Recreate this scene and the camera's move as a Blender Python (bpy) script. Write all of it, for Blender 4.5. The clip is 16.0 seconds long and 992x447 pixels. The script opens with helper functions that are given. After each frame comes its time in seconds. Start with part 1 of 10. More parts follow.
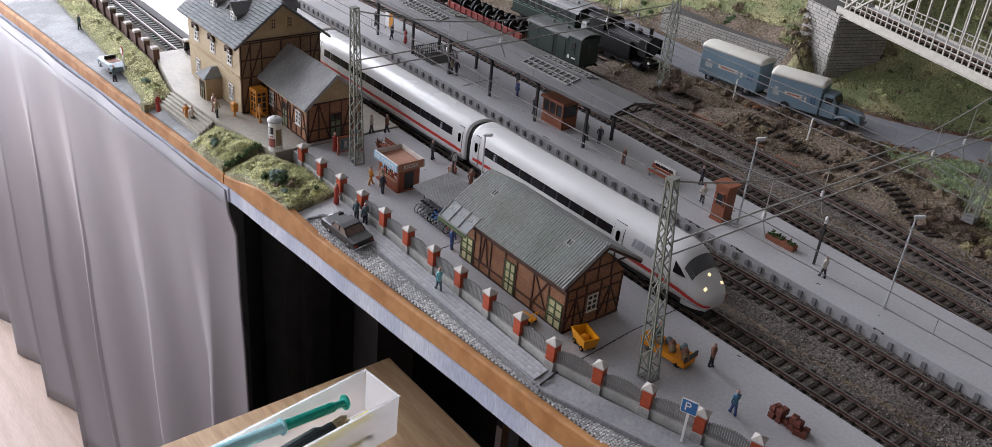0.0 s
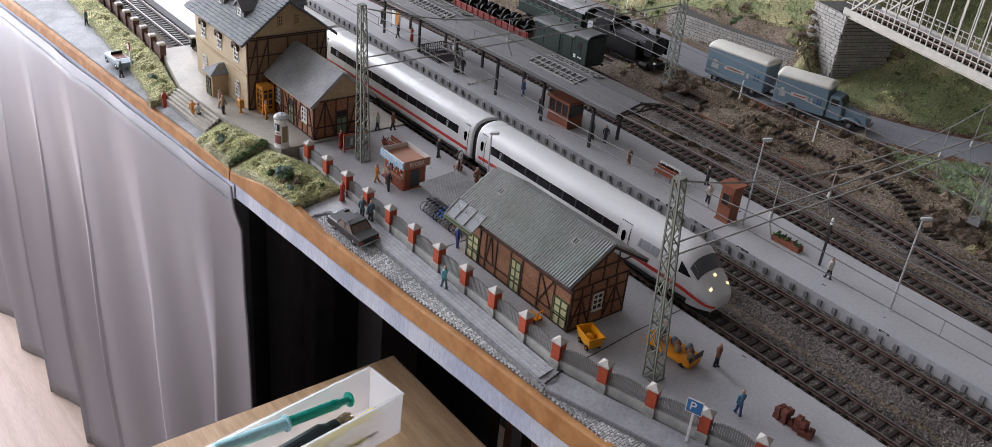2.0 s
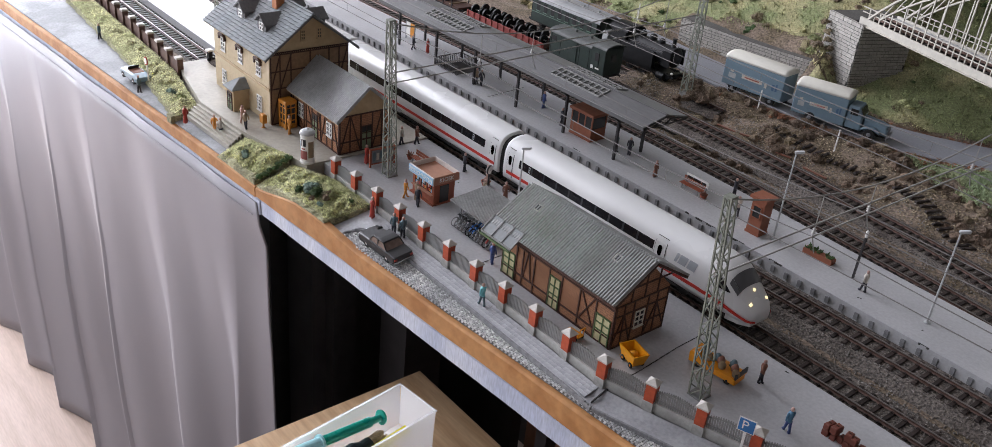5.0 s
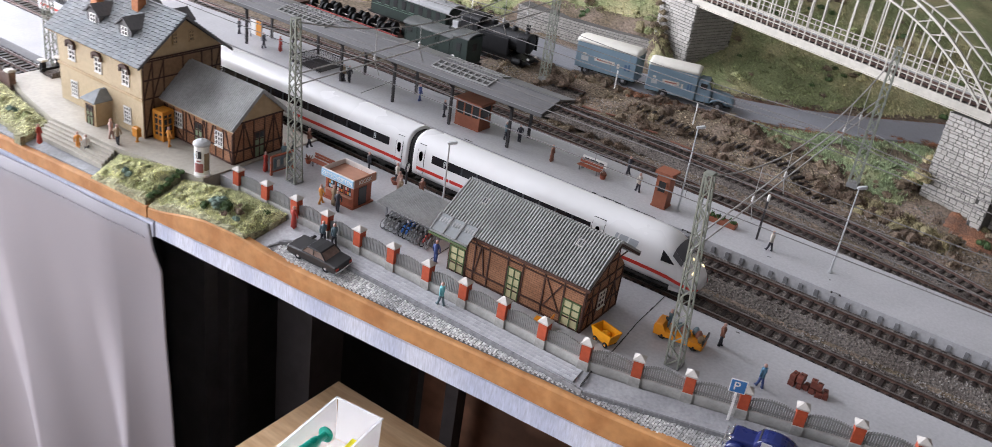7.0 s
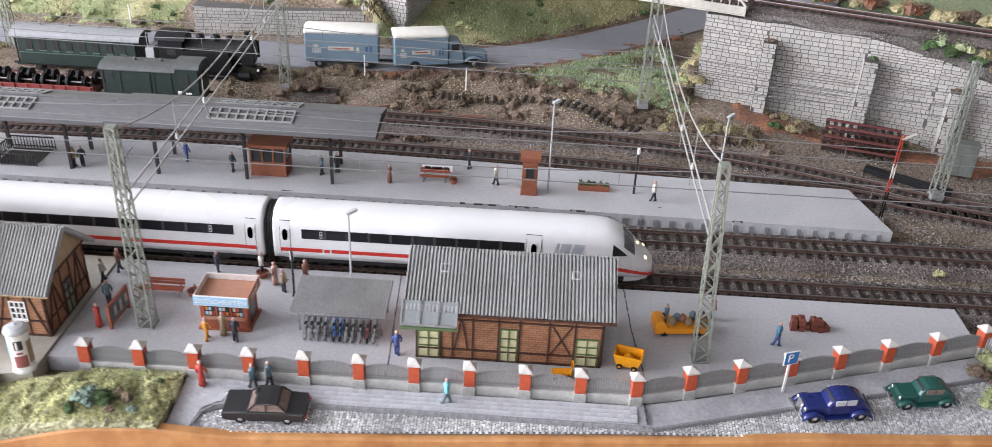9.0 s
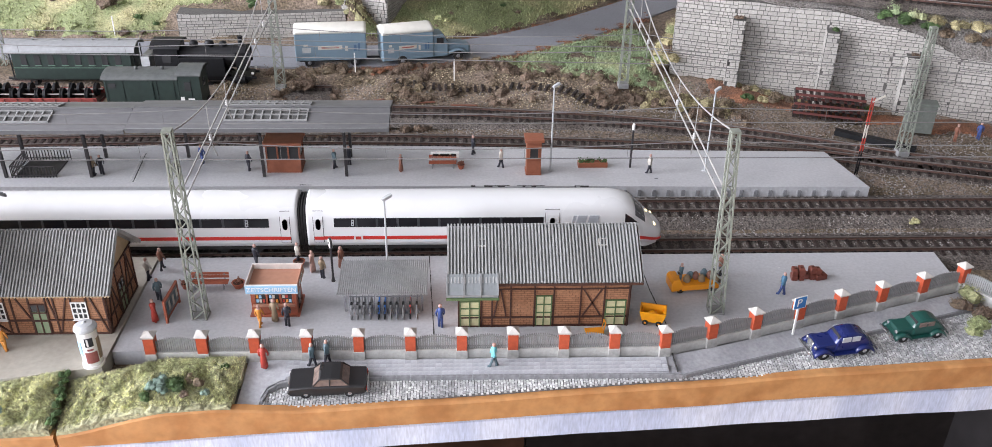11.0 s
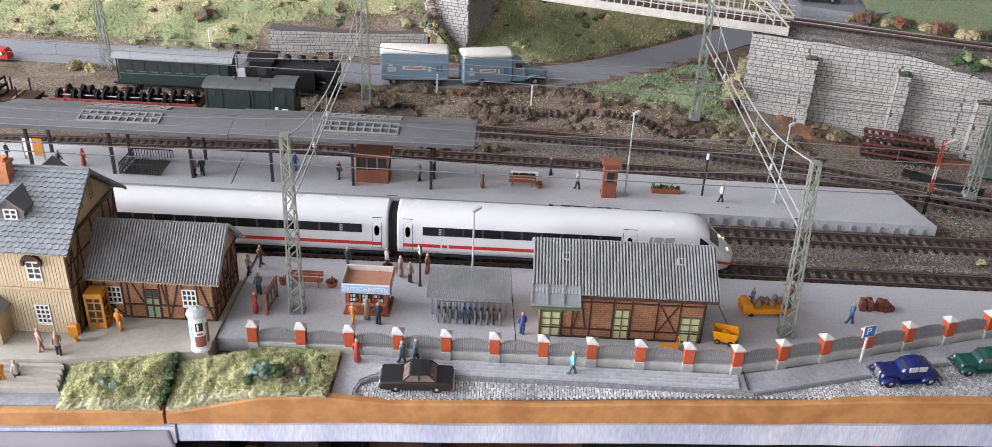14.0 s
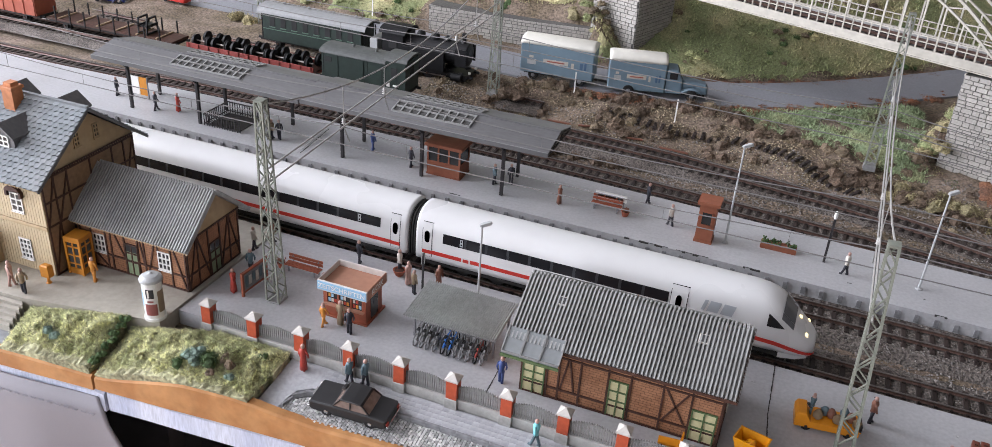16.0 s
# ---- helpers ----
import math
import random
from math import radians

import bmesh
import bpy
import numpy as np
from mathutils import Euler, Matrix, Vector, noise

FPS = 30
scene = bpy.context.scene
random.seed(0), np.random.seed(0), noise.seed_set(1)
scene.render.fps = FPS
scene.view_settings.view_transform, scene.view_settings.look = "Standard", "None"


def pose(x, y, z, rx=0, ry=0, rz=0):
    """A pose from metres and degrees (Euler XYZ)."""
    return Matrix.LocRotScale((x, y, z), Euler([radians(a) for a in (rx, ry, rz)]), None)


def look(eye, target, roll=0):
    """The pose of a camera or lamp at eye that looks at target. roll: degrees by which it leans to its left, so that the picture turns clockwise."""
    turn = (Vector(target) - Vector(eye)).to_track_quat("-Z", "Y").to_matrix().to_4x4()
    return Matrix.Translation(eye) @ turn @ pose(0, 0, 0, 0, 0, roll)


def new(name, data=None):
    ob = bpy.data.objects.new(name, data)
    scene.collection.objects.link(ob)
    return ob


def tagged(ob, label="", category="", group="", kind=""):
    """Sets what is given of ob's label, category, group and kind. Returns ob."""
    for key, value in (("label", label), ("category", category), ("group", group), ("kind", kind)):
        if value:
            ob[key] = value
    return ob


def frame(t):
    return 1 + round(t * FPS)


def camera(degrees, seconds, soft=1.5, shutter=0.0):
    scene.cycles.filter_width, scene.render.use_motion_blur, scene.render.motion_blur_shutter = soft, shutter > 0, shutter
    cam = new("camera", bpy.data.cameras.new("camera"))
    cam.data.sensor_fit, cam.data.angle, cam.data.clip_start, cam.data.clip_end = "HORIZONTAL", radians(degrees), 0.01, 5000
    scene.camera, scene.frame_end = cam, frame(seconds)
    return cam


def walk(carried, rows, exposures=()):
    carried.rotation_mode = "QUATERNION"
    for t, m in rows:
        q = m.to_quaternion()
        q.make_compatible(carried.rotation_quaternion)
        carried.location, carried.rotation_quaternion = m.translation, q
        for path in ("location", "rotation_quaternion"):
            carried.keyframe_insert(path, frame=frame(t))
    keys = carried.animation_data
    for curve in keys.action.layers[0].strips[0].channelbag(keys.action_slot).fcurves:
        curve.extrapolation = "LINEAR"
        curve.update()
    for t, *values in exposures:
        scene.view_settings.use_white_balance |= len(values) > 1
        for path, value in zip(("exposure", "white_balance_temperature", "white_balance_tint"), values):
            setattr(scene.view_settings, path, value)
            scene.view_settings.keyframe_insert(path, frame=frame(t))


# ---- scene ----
cam = camera(56.7, 16.0, soft=0.55, shutter=0.4)
PATH = [
    (0, (0.646, -0.34, 0.355), (-0.667, 0.814, -0.618), 5.8),
    (0.5, (0.646, -0.341, 0.355), (-0.666, 0.812, -0.619), 5.9),
    (1, (0.645, -0.342, 0.354), (-0.668, 0.81, -0.62), 5.9),
    (1.5, (0.645, -0.344, 0.355), (-0.669, 0.805, -0.622), 6.1),
    (2, (0.645, -0.342, 0.354), (-0.671, 0.807, -0.62), 6.2),
    (2.5, (0.644, -0.342, 0.355), (-0.675, 0.803, -0.619), 6.1),
    (3, (0.642, -0.343, 0.354), (-0.679, 0.8, -0.619), 6.1),
    (3.5, (0.639, -0.345, 0.355), (-0.684, 0.799, -0.616), 6.1),
    (4, (0.635, -0.352, 0.357), (-0.688, 0.793, -0.613), 6.0),
    (4.2, (0.633, -0.355, 0.357), (-0.691, 0.792, -0.609), 5.9),
    (6.3, (0.563, -0.438, 0.356), (-0.525, 0.947, -0.592), 8.5),
    (6.5, (0.552, -0.454, 0.355), (-0.474, 0.984, -0.583), 8.9),
    (6.8, (0.537, -0.45, 0.352), (-0.437, 1.017, -0.592), 8.2),
    (7, (0.517, -0.45, 0.344), (-0.401, 1.065, -0.584), 8.5),
    (7.2, (0.477, -0.425, 0.338), (-0.357, 1.121, -0.612), 7.0),
    (7.3, (0.453, -0.412, 0.329), (-0.312, 1.166, -0.618), 6.4),
    (7.5, (0.415, -0.391, 0.32), (-0.207, 1.241, -0.654), 5.4),
    (7.7, (0.388, -0.372, 0.320), (-0.123, 1.274, -0.690), 4.5),
    (8, (0.362, -0.362, 0.324), (-0.012, 1.327, -0.678), 4.1),
    (8.2, (0.333, -0.365, 0.326), (0.085, 1.345, -0.675), 4.3),
    (8.5, (0.295, -0.389, 0.337), (0.173, 1.344, -0.655), 4.0),
    (9, (0.248, -0.422, 0.354), (0.209, 1.314, -0.639), 2.8),
    (9.2, (0.234, -0.432, 0.36), (0.206, 1.303, -0.634), 2.1),
    (11.5, (0.19, -0.469, 0.367), (0.281, 1.258, -0.638), 1.1),
    (12, (0.185, -0.472, 0.368), (0.271, 1.255, -0.636), 1.2),
    (12.5, (0.176, -0.479, 0.369), (0.253, 1.252, -0.63), 1.4),
    (13, (0.161, -0.488, 0.371), (0.211, 1.249, -0.62), 1.8),
    (13.5, (0.161, -0.496, 0.374), (0.177, 1.251, -0.6), 2.3),
    (14, (0.162, -0.503, 0.374), (0.153, 1.256, -0.579), 2.7),
    (14.3, (0.172, -0.484, 0.370), (0.133, 1.265, -0.592), 2.7),
    (14.5, (0.188, -0.466, 0.361), (0.074, 1.29, -0.59), 2.3),
    (14.7, (0.214, -0.434, 0.354), (-0.003, 1.298, -0.612), 2.2),
    (15, (0.252, -0.405, 0.345), (-0.112, 1.31, -0.618), 3.3),
    (15.2, (0.272, -0.389, 0.343), (-0.182, 1.293, -0.632), 3.1),
    (15.5, (0.294, -0.383, 0.341), (-0.233, 1.284, -0.629), 3.7),
    (16, (0.313, -0.372, 0.339), (-0.272, 1.274, -0.635), 4.1),
]
walk(cam, [(t, look(eye, target, roll)) for t, eye, target, roll in PATH],
     exposures=[(0, -0.18), (4.2, -0.12), (6.5, 0.22), (7.5, 0.52), (9.0, 0.70), (12.5, 0.68), (13.5, 0.53), (14.5, 0.51), (15.5, 0.44), (16.0, 0.40)])

# ---- light: daylight through the room's windows ----
world = bpy.data.worlds.new("sky")
scene.world = world
world.use_nodes = True
wn = world.node_tree
sky = wn.nodes.new("ShaderNodeTexSky")
sky.sky_type, sky.sun_disc = 'NISHITA', False
sky.sun_elevation, sky.sun_rotation = radians(38), radians(250)
wn.nodes["Background"].inputs["Strength"].default_value = 0.06
wn.links.new(sky.outputs["Color"], wn.nodes["Background"].inputs["Color"])


def window_light(name, eye, target, sx, sy, power, colour):
    d = bpy.data.lights.new(name, 'AREA')
    d.shape, d.size, d.size_y, d.energy, d.color = 'RECTANGLE', sx, sy, power, colour
    ob = new(name, d)
    ob.matrix_world = look(eye, target)
    return ob


window_light("window_daylight", (-1.86, -0.25, 0.55), (-1.0, -0.25, 0.47), 1.9, 2.15, 155, (0.875, 0.89, 1.0))
window_light("window_daylight", (-0.95, -2.36, 0.95), (-0.85, -1.0, 0.75), 1.75, 1.35, 30, (0.89, 0.895, 1.0))

# ---- tools ----
def mesh_of(name, bm, material, smooth=False):
    me = bpy.data.meshes.new(name)
    bmesh.ops.recalc_face_normals(bm, faces=bm.faces)
    bm.to_mesh(me)
    bm.free()
    if smooth:
        for p in me.polygons:
            p.use_smooth = True
    me.materials.append(material)
    return me


def part(name, bm, material, parent, label="", smooth=False):
    ob = new(name, mesh_of(name, bm, material, smooth))
    ob.parent = parent
    return tagged(ob, label) if label else ob


def thing(name, m, label, category, group="", kind=""):
    ob = new(name)
    ob.empty_display_size = 0.01
    ob.matrix_world = m
    return tagged(ob, label, category, group, kind)


def solid(name, bm, material, label, category, group="", kind="", m=None, smooth=False):
    ob = new(name, mesh_of(name, bm, material, smooth))
    if m is not None:
        ob.matrix_world = m
    return tagged(ob, label, category, group, kind)


def B():
    return bmesh.new()


def hexa(bm, pts):
    v = [bm.verts.new(p) for p in pts]
    for f in ((0, 3, 2, 1), (4, 5, 6, 7), (0, 1, 5, 4), (1, 2, 6, 5), (2, 3, 7, 6), (3, 0, 4, 7)):
        bm.faces.new([v[i] for i in f])


def box(bm, x0, x1, y0, y1, z0, z1, c=0.0):
    """A box; c chamfers its upper edges."""
    if c <= 0:
        hexa(bm, [(x0, y0, z0), (x1, y0, z0), (x1, y1, z0), (x0, y1, z0), (x0, y0, z1), (x1, y0, z1), (x1, y1, z1), (x0, y1, z1)])
        return bm
    lo = [bm.verts.new(p) for p in ((x0, y0, z0), (x1, y0, z0), (x1, y1, z0), (x0, y1, z0))]
    mi = [bm.verts.new(p) for p in ((x0, y0, z1 - c), (x1, y0, z1 - c), (x1, y1, z1 - c), (x0, y1, z1 - c))]
    up = [bm.verts.new(p) for p in ((x0 + c, y0 + c, z1), (x1 - c, y0 + c, z1), (x1 - c, y1 - c, z1), (x0 + c, y1 - c, z1))]
    bm.faces.new(lo[::-1])
    bm.faces.new(up)
    for a, b in ((lo, mi), (mi, up)):
        for i in range(4):
            j = (i + 1) % 4
            bm.faces.new((a[i], a[j], b[j], b[i]))
    return bm


def beam(bm, a, b, w, h=None, up=(0, 0, 1)):
    """A square bar from a to b, w wide and h high."""
    a, b = Vector(a), Vector(b)
    h = w if h is None else h
    d = (b - a).normalized()
    u = Vector(up)
    if abs(d.dot(u)) > 0.98:
        u = Vector((0, 1, 0))
    s = d.cross(u).normalized()
    u = s.cross(d).normalized()
    s, u = s * w / 2, u * h / 2
    hexa(bm, [a - s - u, a + s - u, a + s + u, a - s + u, b - s - u, b + s - u, b + s + u, b - s + u])
    return bm


def tube(bm, pts, r, seg=6):
    """A round bar along a line of points."""
    pts = [Vector(p) for p in pts]
    rings = []
    for i, p in enumerate(pts):
        d = (pts[min(i + 1, len(pts) - 1)] - pts[max(i - 1, 0)]).normalized()
        u = Vector((0, 0, 1)) if abs(d.z) < 0.9 else Vector((1, 0, 0))
        s = d.cross(u).normalized()
        u = s.cross(d).normalized()
        rr = r[i] if isinstance(r, (list, tuple)) else r
        rings.append([bm.verts.new(p + rr * (math.cos(k * math.tau / seg) * s + math.sin(k * math.tau / seg) * u)) for k in range(seg)])
    for a, b in zip(rings, rings[1:]):
        for k in range(seg):
            bm.faces.new((a[k], a[(k + 1) % seg], b[(k + 1) % seg], b[k]))
    bm.faces.new(rings[0])
    bm.faces.new(rings[-1][::-1])
    return bm


def cyl(bm, a, b, r, seg=12):
    return tube(bm, (a, b), r, seg)


def lathe(bm, rows, seg=16, at=(0, 0, 0)):
    """rows: (radius, z), turned round z."""
    rings = [[bm.verts.new((at[0] + r * math.cos(k * math.tau / seg), at[1] + r * math.sin(k * math.tau / seg), at[2] + z)) for k in range(seg)] for r, z in rows]
    for a, b in zip(rings, rings[1:]):
        for k in range(seg):
            bm.faces.new((a[k], a[(k + 1) % seg], b[(k + 1) % seg], b[k]))
    bm.faces.new(rings[0][::-1])
    bm.faces.new(rings[-1])
    return bm


def prism(bm, poly, axis, a, b):
    """A polygon pushed along an axis from a to b. Its points are the other two coordinates in order."""
    def at(p, t):
        return {"x": (t, p[0], p[1]), "y": (p[0], t, p[1]), "z": (p[0], p[1], t)}[axis]
    lo = [bm.verts.new(at(p, a)) for p in poly]
    hi = [bm.verts.new(at(p, b)) for p in poly]
    bm.faces.new(lo)
    bm.faces.new(hi[::-1])
    n = len(poly)
    for i in range(n):
        bm.faces.new((lo[i], lo[(i + 1) % n], hi[(i + 1) % n], hi[i]))
    return bm


def loft(bm, rings, cap=True):
    vs = [[bm.verts.new(p) for p in r] for r in rings]
    n = len(vs[0])
    for a, b in zip(vs, vs[1:]):
        for k in range(n):
            bm.faces.new((a[k], a[(k + 1) % n], b[(k + 1) % n], b[k]))
    if cap:
        bm.faces.new(vs[0])
        bm.faces.new(vs[-1][::-1])
    return vs


def sweep_flat(bm, line, half, z0, z1, edge=0.0):
    """A band along a line of (x, y), half wide on each side, with sloped shoulders."""
    n = len(line)
    rows = []
    for i, p in enumerate(line):
        a, b = Vector(line[max(i - 1, 0)]), Vector(line[min(i + 1, n - 1)])
        d = (b - a).normalized()
        s = Vector((-d.y, d.x))
        p = Vector(p)
        q = [p - s * (half + edge), p - s * half, p + s * half, p + s * (half + edge)]
        rows.append([bm.verts.new((q[0].x, q[0].y, z0(p.x))), bm.verts.new((q[1].x, q[1].y, z1(p.x))), bm.verts.new((q[2].x, q[2].y, z1(p.x))), bm.verts.new((q[3].x, q[3].y, z0(p.x)))])
    for a, b in zip(rows, rows[1:]):
        for k in range(3):
            bm.faces.new((a[k], b[k], b[k + 1], a[k + 1]))
        bm.faces.new((a[3], b[3], b[0], a[0]))
    bm.faces.new(rows[0])
    bm.faces.new(rows[-1][::-1])
    return bm


def smooth_line(pts, step):
    """Points at even steps on a smooth line through pts (x, y)."""
    pts = [Vector(p) for p in pts]
    out = []
    for i in range(len(pts) - 1):
        p0, p1, p2, p3 = pts[max(i - 1, 0)], pts[i], pts[i + 1], pts[min(i + 2, len(pts) - 1)]
        n = max(2, int((p2 - p1).length / step))
        for k in range(n):
            t = k / n
            out.append(0.5 * ((2 * p1) + (p2 - p0) * t + (2 * p0 - 5 * p1 + 4 * p2 - p3) * t * t + (3 * p1 - p0 - 3 * p2 + p3) * t ** 3))
    out.append(pts[-1])
    return out


# ---- materials ----
def material(name, colour, rough=0.7, metal=0.0, vary=0.25, scale=300.0, bump=0.2, depth=0.0003, second=None, mix_scale=40.0, contrast=(0.42, 0.6), spec=0.4, island=0.0, rand=0.0, coat=0.0, stretch=(1, 1, 1)):
    """A worn surface: grain at one scale, stains at another; a second colour in patches."""
    m = bpy.data.materials.new(name)
    m.use_nodes = True
    nt = m.node_tree
    bs = nt.nodes["Principled BSDF"]
    N, L = nt.nodes.new, nt.links.new
    tc = N("ShaderNodeTexCoord")
    mp = N("ShaderNodeMapping")
    mp.inputs["Scale"].default_value = stretch
    L(tc.outputs["Object"], mp.inputs["Vector"])
    n1 = N("ShaderNodeTexNoise")
    n1.inputs["Scale"].default_value, n1.inputs["Detail"].default_value = scale, 6
    n2 = N("ShaderNodeTexNoise")
    n2.inputs["Scale"].default_value, n2.inputs["Detail"].default_value = mix_scale, 4
    for n in (n1, n2):
        L(mp.outputs["Vector"], n.inputs["Vector"])
    ramp = N("ShaderNodeValToRGB")
    ramp.color_ramp.elements[0].position, ramp.color_ramp.elements[1].position = contrast
    L(n2.outputs["Fac"], ramp.inputs["Fac"])
    mix = N("ShaderNodeMix")
    mix.data_type = 'RGBA'
    c2 = second if second else tuple(c * (1 - 0.5 * vary) for c in colour)
    mix.inputs["A"].default_value, mix.inputs["B"].default_value = (*colour, 1), (*c2, 1)
    L(ramp.outputs["Color"], mix.inputs["Factor"])
    hsv = N("ShaderNodeHueSaturation")
    L(mix.outputs["Result"], hsv.inputs["Color"])
    mr = N("ShaderNodeMapRange")
    mr.inputs["From Min"].default_value, mr.inputs["From Max"].default_value = 0.3, 0.7
    mr.inputs["To Min"].default_value, mr.inputs["To Max"].default_value = 1 - vary, 1 + vary
    L(n1.outputs["Fac"], mr.inputs["Value"])
    last = mr.outputs["Result"]
    for amount, source in ((island, "geo"), (rand, "obj")):
        if amount > 0:
            g = N("ShaderNodeNewGeometry") if source == "geo" else N("ShaderNodeObjectInfo")
            r2 = N("ShaderNodeMapRange")
            r2.inputs["To Min"].default_value, r2.inputs["To Max"].default_value = 1 - amount, 1 + amount
            L(g.outputs["Random Per Island" if source == "geo" else "Random"], r2.inputs["Value"])
            mu = N("ShaderNodeMath")
            mu.operation = 'MULTIPLY'
            L(last, mu.inputs[0])
            L(r2.outputs["Result"], mu.inputs[1])
            last = mu.outputs[0]
    L(last, hsv.inputs["Value"])
    L(hsv.outputs["Color"], bs.inputs["Base Color"])
    bs.inputs["Metallic"].default_value = metal
    rr = N("ShaderNodeMapRange")
    rr.inputs["To Min"].default_value, rr.inputs["To Max"].default_value = max(0.03, rough - 0.12), min(1, rough + 0.12)
    L(n2.outputs["Fac"], rr.inputs["Value"])
    L(rr.outputs["Result"], bs.inputs["Roughness"])
    bs.inputs["Specular IOR Level"].default_value = spec
    bs.inputs["Coat Weight"].default_value = coat
    if bump > 0:
        bp = N("ShaderNodeBump")
        bp.inputs["Strength"].default_value, bp.inputs["Distance"].default_value = bump, max(depth, 0.0001)
        L(n1.outputs["Fac"], bp.inputs["Height"])
        L(bp.outputs["Normal"], bs.inputs["Normal"])
    return m


def glass(name, colour=(0.9, 0.95, 0.95), rough=0.05, alpha=0.3):
    m = bpy.data.materials.new(name)
    m.use_nodes = True
    bs = m.node_tree.nodes["Principled BSDF"]
    bs.inputs["Base Color"].default_value = (*colour, 1)
    bs.inputs["Roughness"].default_value = rough
    bs.inputs["Transmission Weight"].default_value = 1 - alpha
    return m


M = {}
M["platform"] = material("concrete_grey_paint", (0.43, 0.43, 0.438), 0.36, vary=0.09, scale=420, bump=0.12, mix_scale=22, second=(0.375, 0.375, 0.382), contrast=(0.38, 0.72), spec=0.5)
M["forecourt"] = material("forecourt_stone", (0.42, 0.395, 0.335), 0.55, vary=0.08, scale=300, bump=0.08, mix_scale=20, second=(0.36, 0.335, 0.285), spec=0.3)
M["platform_edge"] = material("edge_blocks", (0.22, 0.22, 0.225), 0.75, vary=0.25, scale=400, bump=0.4)
M["ballast"] = material("ballast_gravel", (0.135, 0.117, 0.103), 0.9, vary=0.75, scale=620, bump=1.0, depth=0.0018, second=(0.085, 0.07, 0.06), mix_scale=30)
M["sleeper"] = material("sleeper_brown_plastic", (0.030, 0.021, 0.018), 0.5, vary=0.3, scale=500, rand=0.35, mix_scale=60)
M["rail"] = material("rail_rusty_steel", (0.115, 0.070, 0.055), 0.45, metal=0.35, vary=0.2, scale=400)
M["rail_top"] = material("rail_head_bright", (0.30, 0.27, 0.25), 0.32, metal=0.8, vary=0.1, scale=400)
M["ground"] = material("earth_scrub", (0.19, 0.145, 0.11), 0.95, vary=0.6, scale=420, bump=1.0, depth=0.0015, second=(0.13, 0.10, 0.065), mix_scale=30)
M["grass"] = material("static_grass", (0.13, 0.16, 0.055), 0.95, vary=0.5, scale=600, bump=1.0, depth=0.0015, second=(0.20, 0.18, 0.08), mix_scale=16, contrast=(0.4, 0.62))
M["asphalt"] = material("asphalt_grey", (0.235, 0.24, 0.26), 0.55, vary=0.12, scale=600, bump=0.2, mix_scale=12)
M["cork"] = material("orange_brown_edge", (0.455, 0.225, 0.082), 0.7, vary=0.12, scale=150, bump=0.35, depth=0.0006, second=(0.37, 0.165, 0.055), mix_scale=45)
M["white_band"] = material("white_hook_tape", (0.58, 0.61, 0.70), 0.85, vary=0.16, scale=900, bump=0.4, second=(0.44, 0.48, 0.60), mix_scale=22, stretch=(1, 1, 0.15))
M["curtain"] = material("grey_curtain_cloth", (0.262, 0.249, 0.268), 0.45, vary=0.05, scale=2200, bump=0.15, depth=0.0002, mix_scale=3, spec=0.35)
# Black paint; also colours the sheets put in for shade under the layout
M["black"] = material("black_paint_and_shade", (0.036, 0.033, 0.034), 0.45, vary=0.3, scale=80, bump=0.1)
M["white_train"] = material("train_white_lacquer", (0.66, 0.66, 0.655), 0.28, vary=0.015, scale=90, bump=0.0, mix_scale=8, second=(0.63, 0.63, 0.62))
M["train_black"] = material("train_window_band", (0.014, 0.014, 0.016), 0.12, vary=0.1, scale=90, bump=0.0)
M["train_red"] = material("train_red_stripe", (0.50, 0.03, 0.02), 0.35, vary=0.05, scale=90, bump=0.0)
M["train_grey"] = material("train_grey", (0.20, 0.20, 0.21), 0.5, vary=0.1, scale=200, bump=0.0)
M["underframe"] = material("underframe_black", (0.02, 0.019, 0.018), 0.7, vary=0.4, scale=300)
M["roof_grey"] = material("corrugated_roof_grey", (0.335, 0.338, 0.33), 0.42, vary=0.14, scale=420, bump=0.12, second=(0.275, 0.276, 0.265), mix_scale=38, spec=0.5)
M["roof_dark"] = material("weathered_roof_grey", (0.135, 0.134, 0.136), 0.5, vary=0.12, scale=520, bump=0.12, second=(0.110, 0.109, 0.110), mix_scale=24, stretch=(0.25, 1, 1))
M["slate"] = material("slate_shingles", (0.225, 0.236, 0.24), 0.75, vary=0.12, scale=200, bump=0.1, second=(0.21, 0.23, 0.24), mix_scale=40, island=0.12)
M["plaster"] = material("yellow_plaster", (0.45, 0.34, 0.205), 0.7, vary=0.08, scale=250, bump=0.1, second=(0.40, 0.29, 0.16), mix_scale=30)
M["brick_orange"] = material("orange_brick_infill", (0.37, 0.18, 0.095), 0.7, vary=0.14, scale=500, bump=0.15, second=(0.30, 0.14, 0.07), mix_scale=60)
bo = M["brick_orange"].node_tree
bo_tc, bo_sep, bo_add, bo_uv, bo_br = [bo.nodes.new("ShaderNode" + k) for k in ("TexCoord", "SeparateXYZ", "Math", "CombineXYZ", "TexBrick")]
bo.links.new(bo_tc.outputs["Object"], bo_sep.inputs[0])
bo.links.new(bo_sep.outputs["X"], bo_add.inputs[0])
bo.links.new(bo_sep.outputs["Y"], bo_add.inputs[1])
bo.links.new(bo_add.outputs[0], bo_uv.inputs["X"])
bo.links.new(bo_sep.outputs["Z"], bo_uv.inputs["Y"])
bo.links.new(bo_uv.outputs[0], bo_br.inputs["Vector"])
bo_br.inputs["Scale"].default_value = 1.0
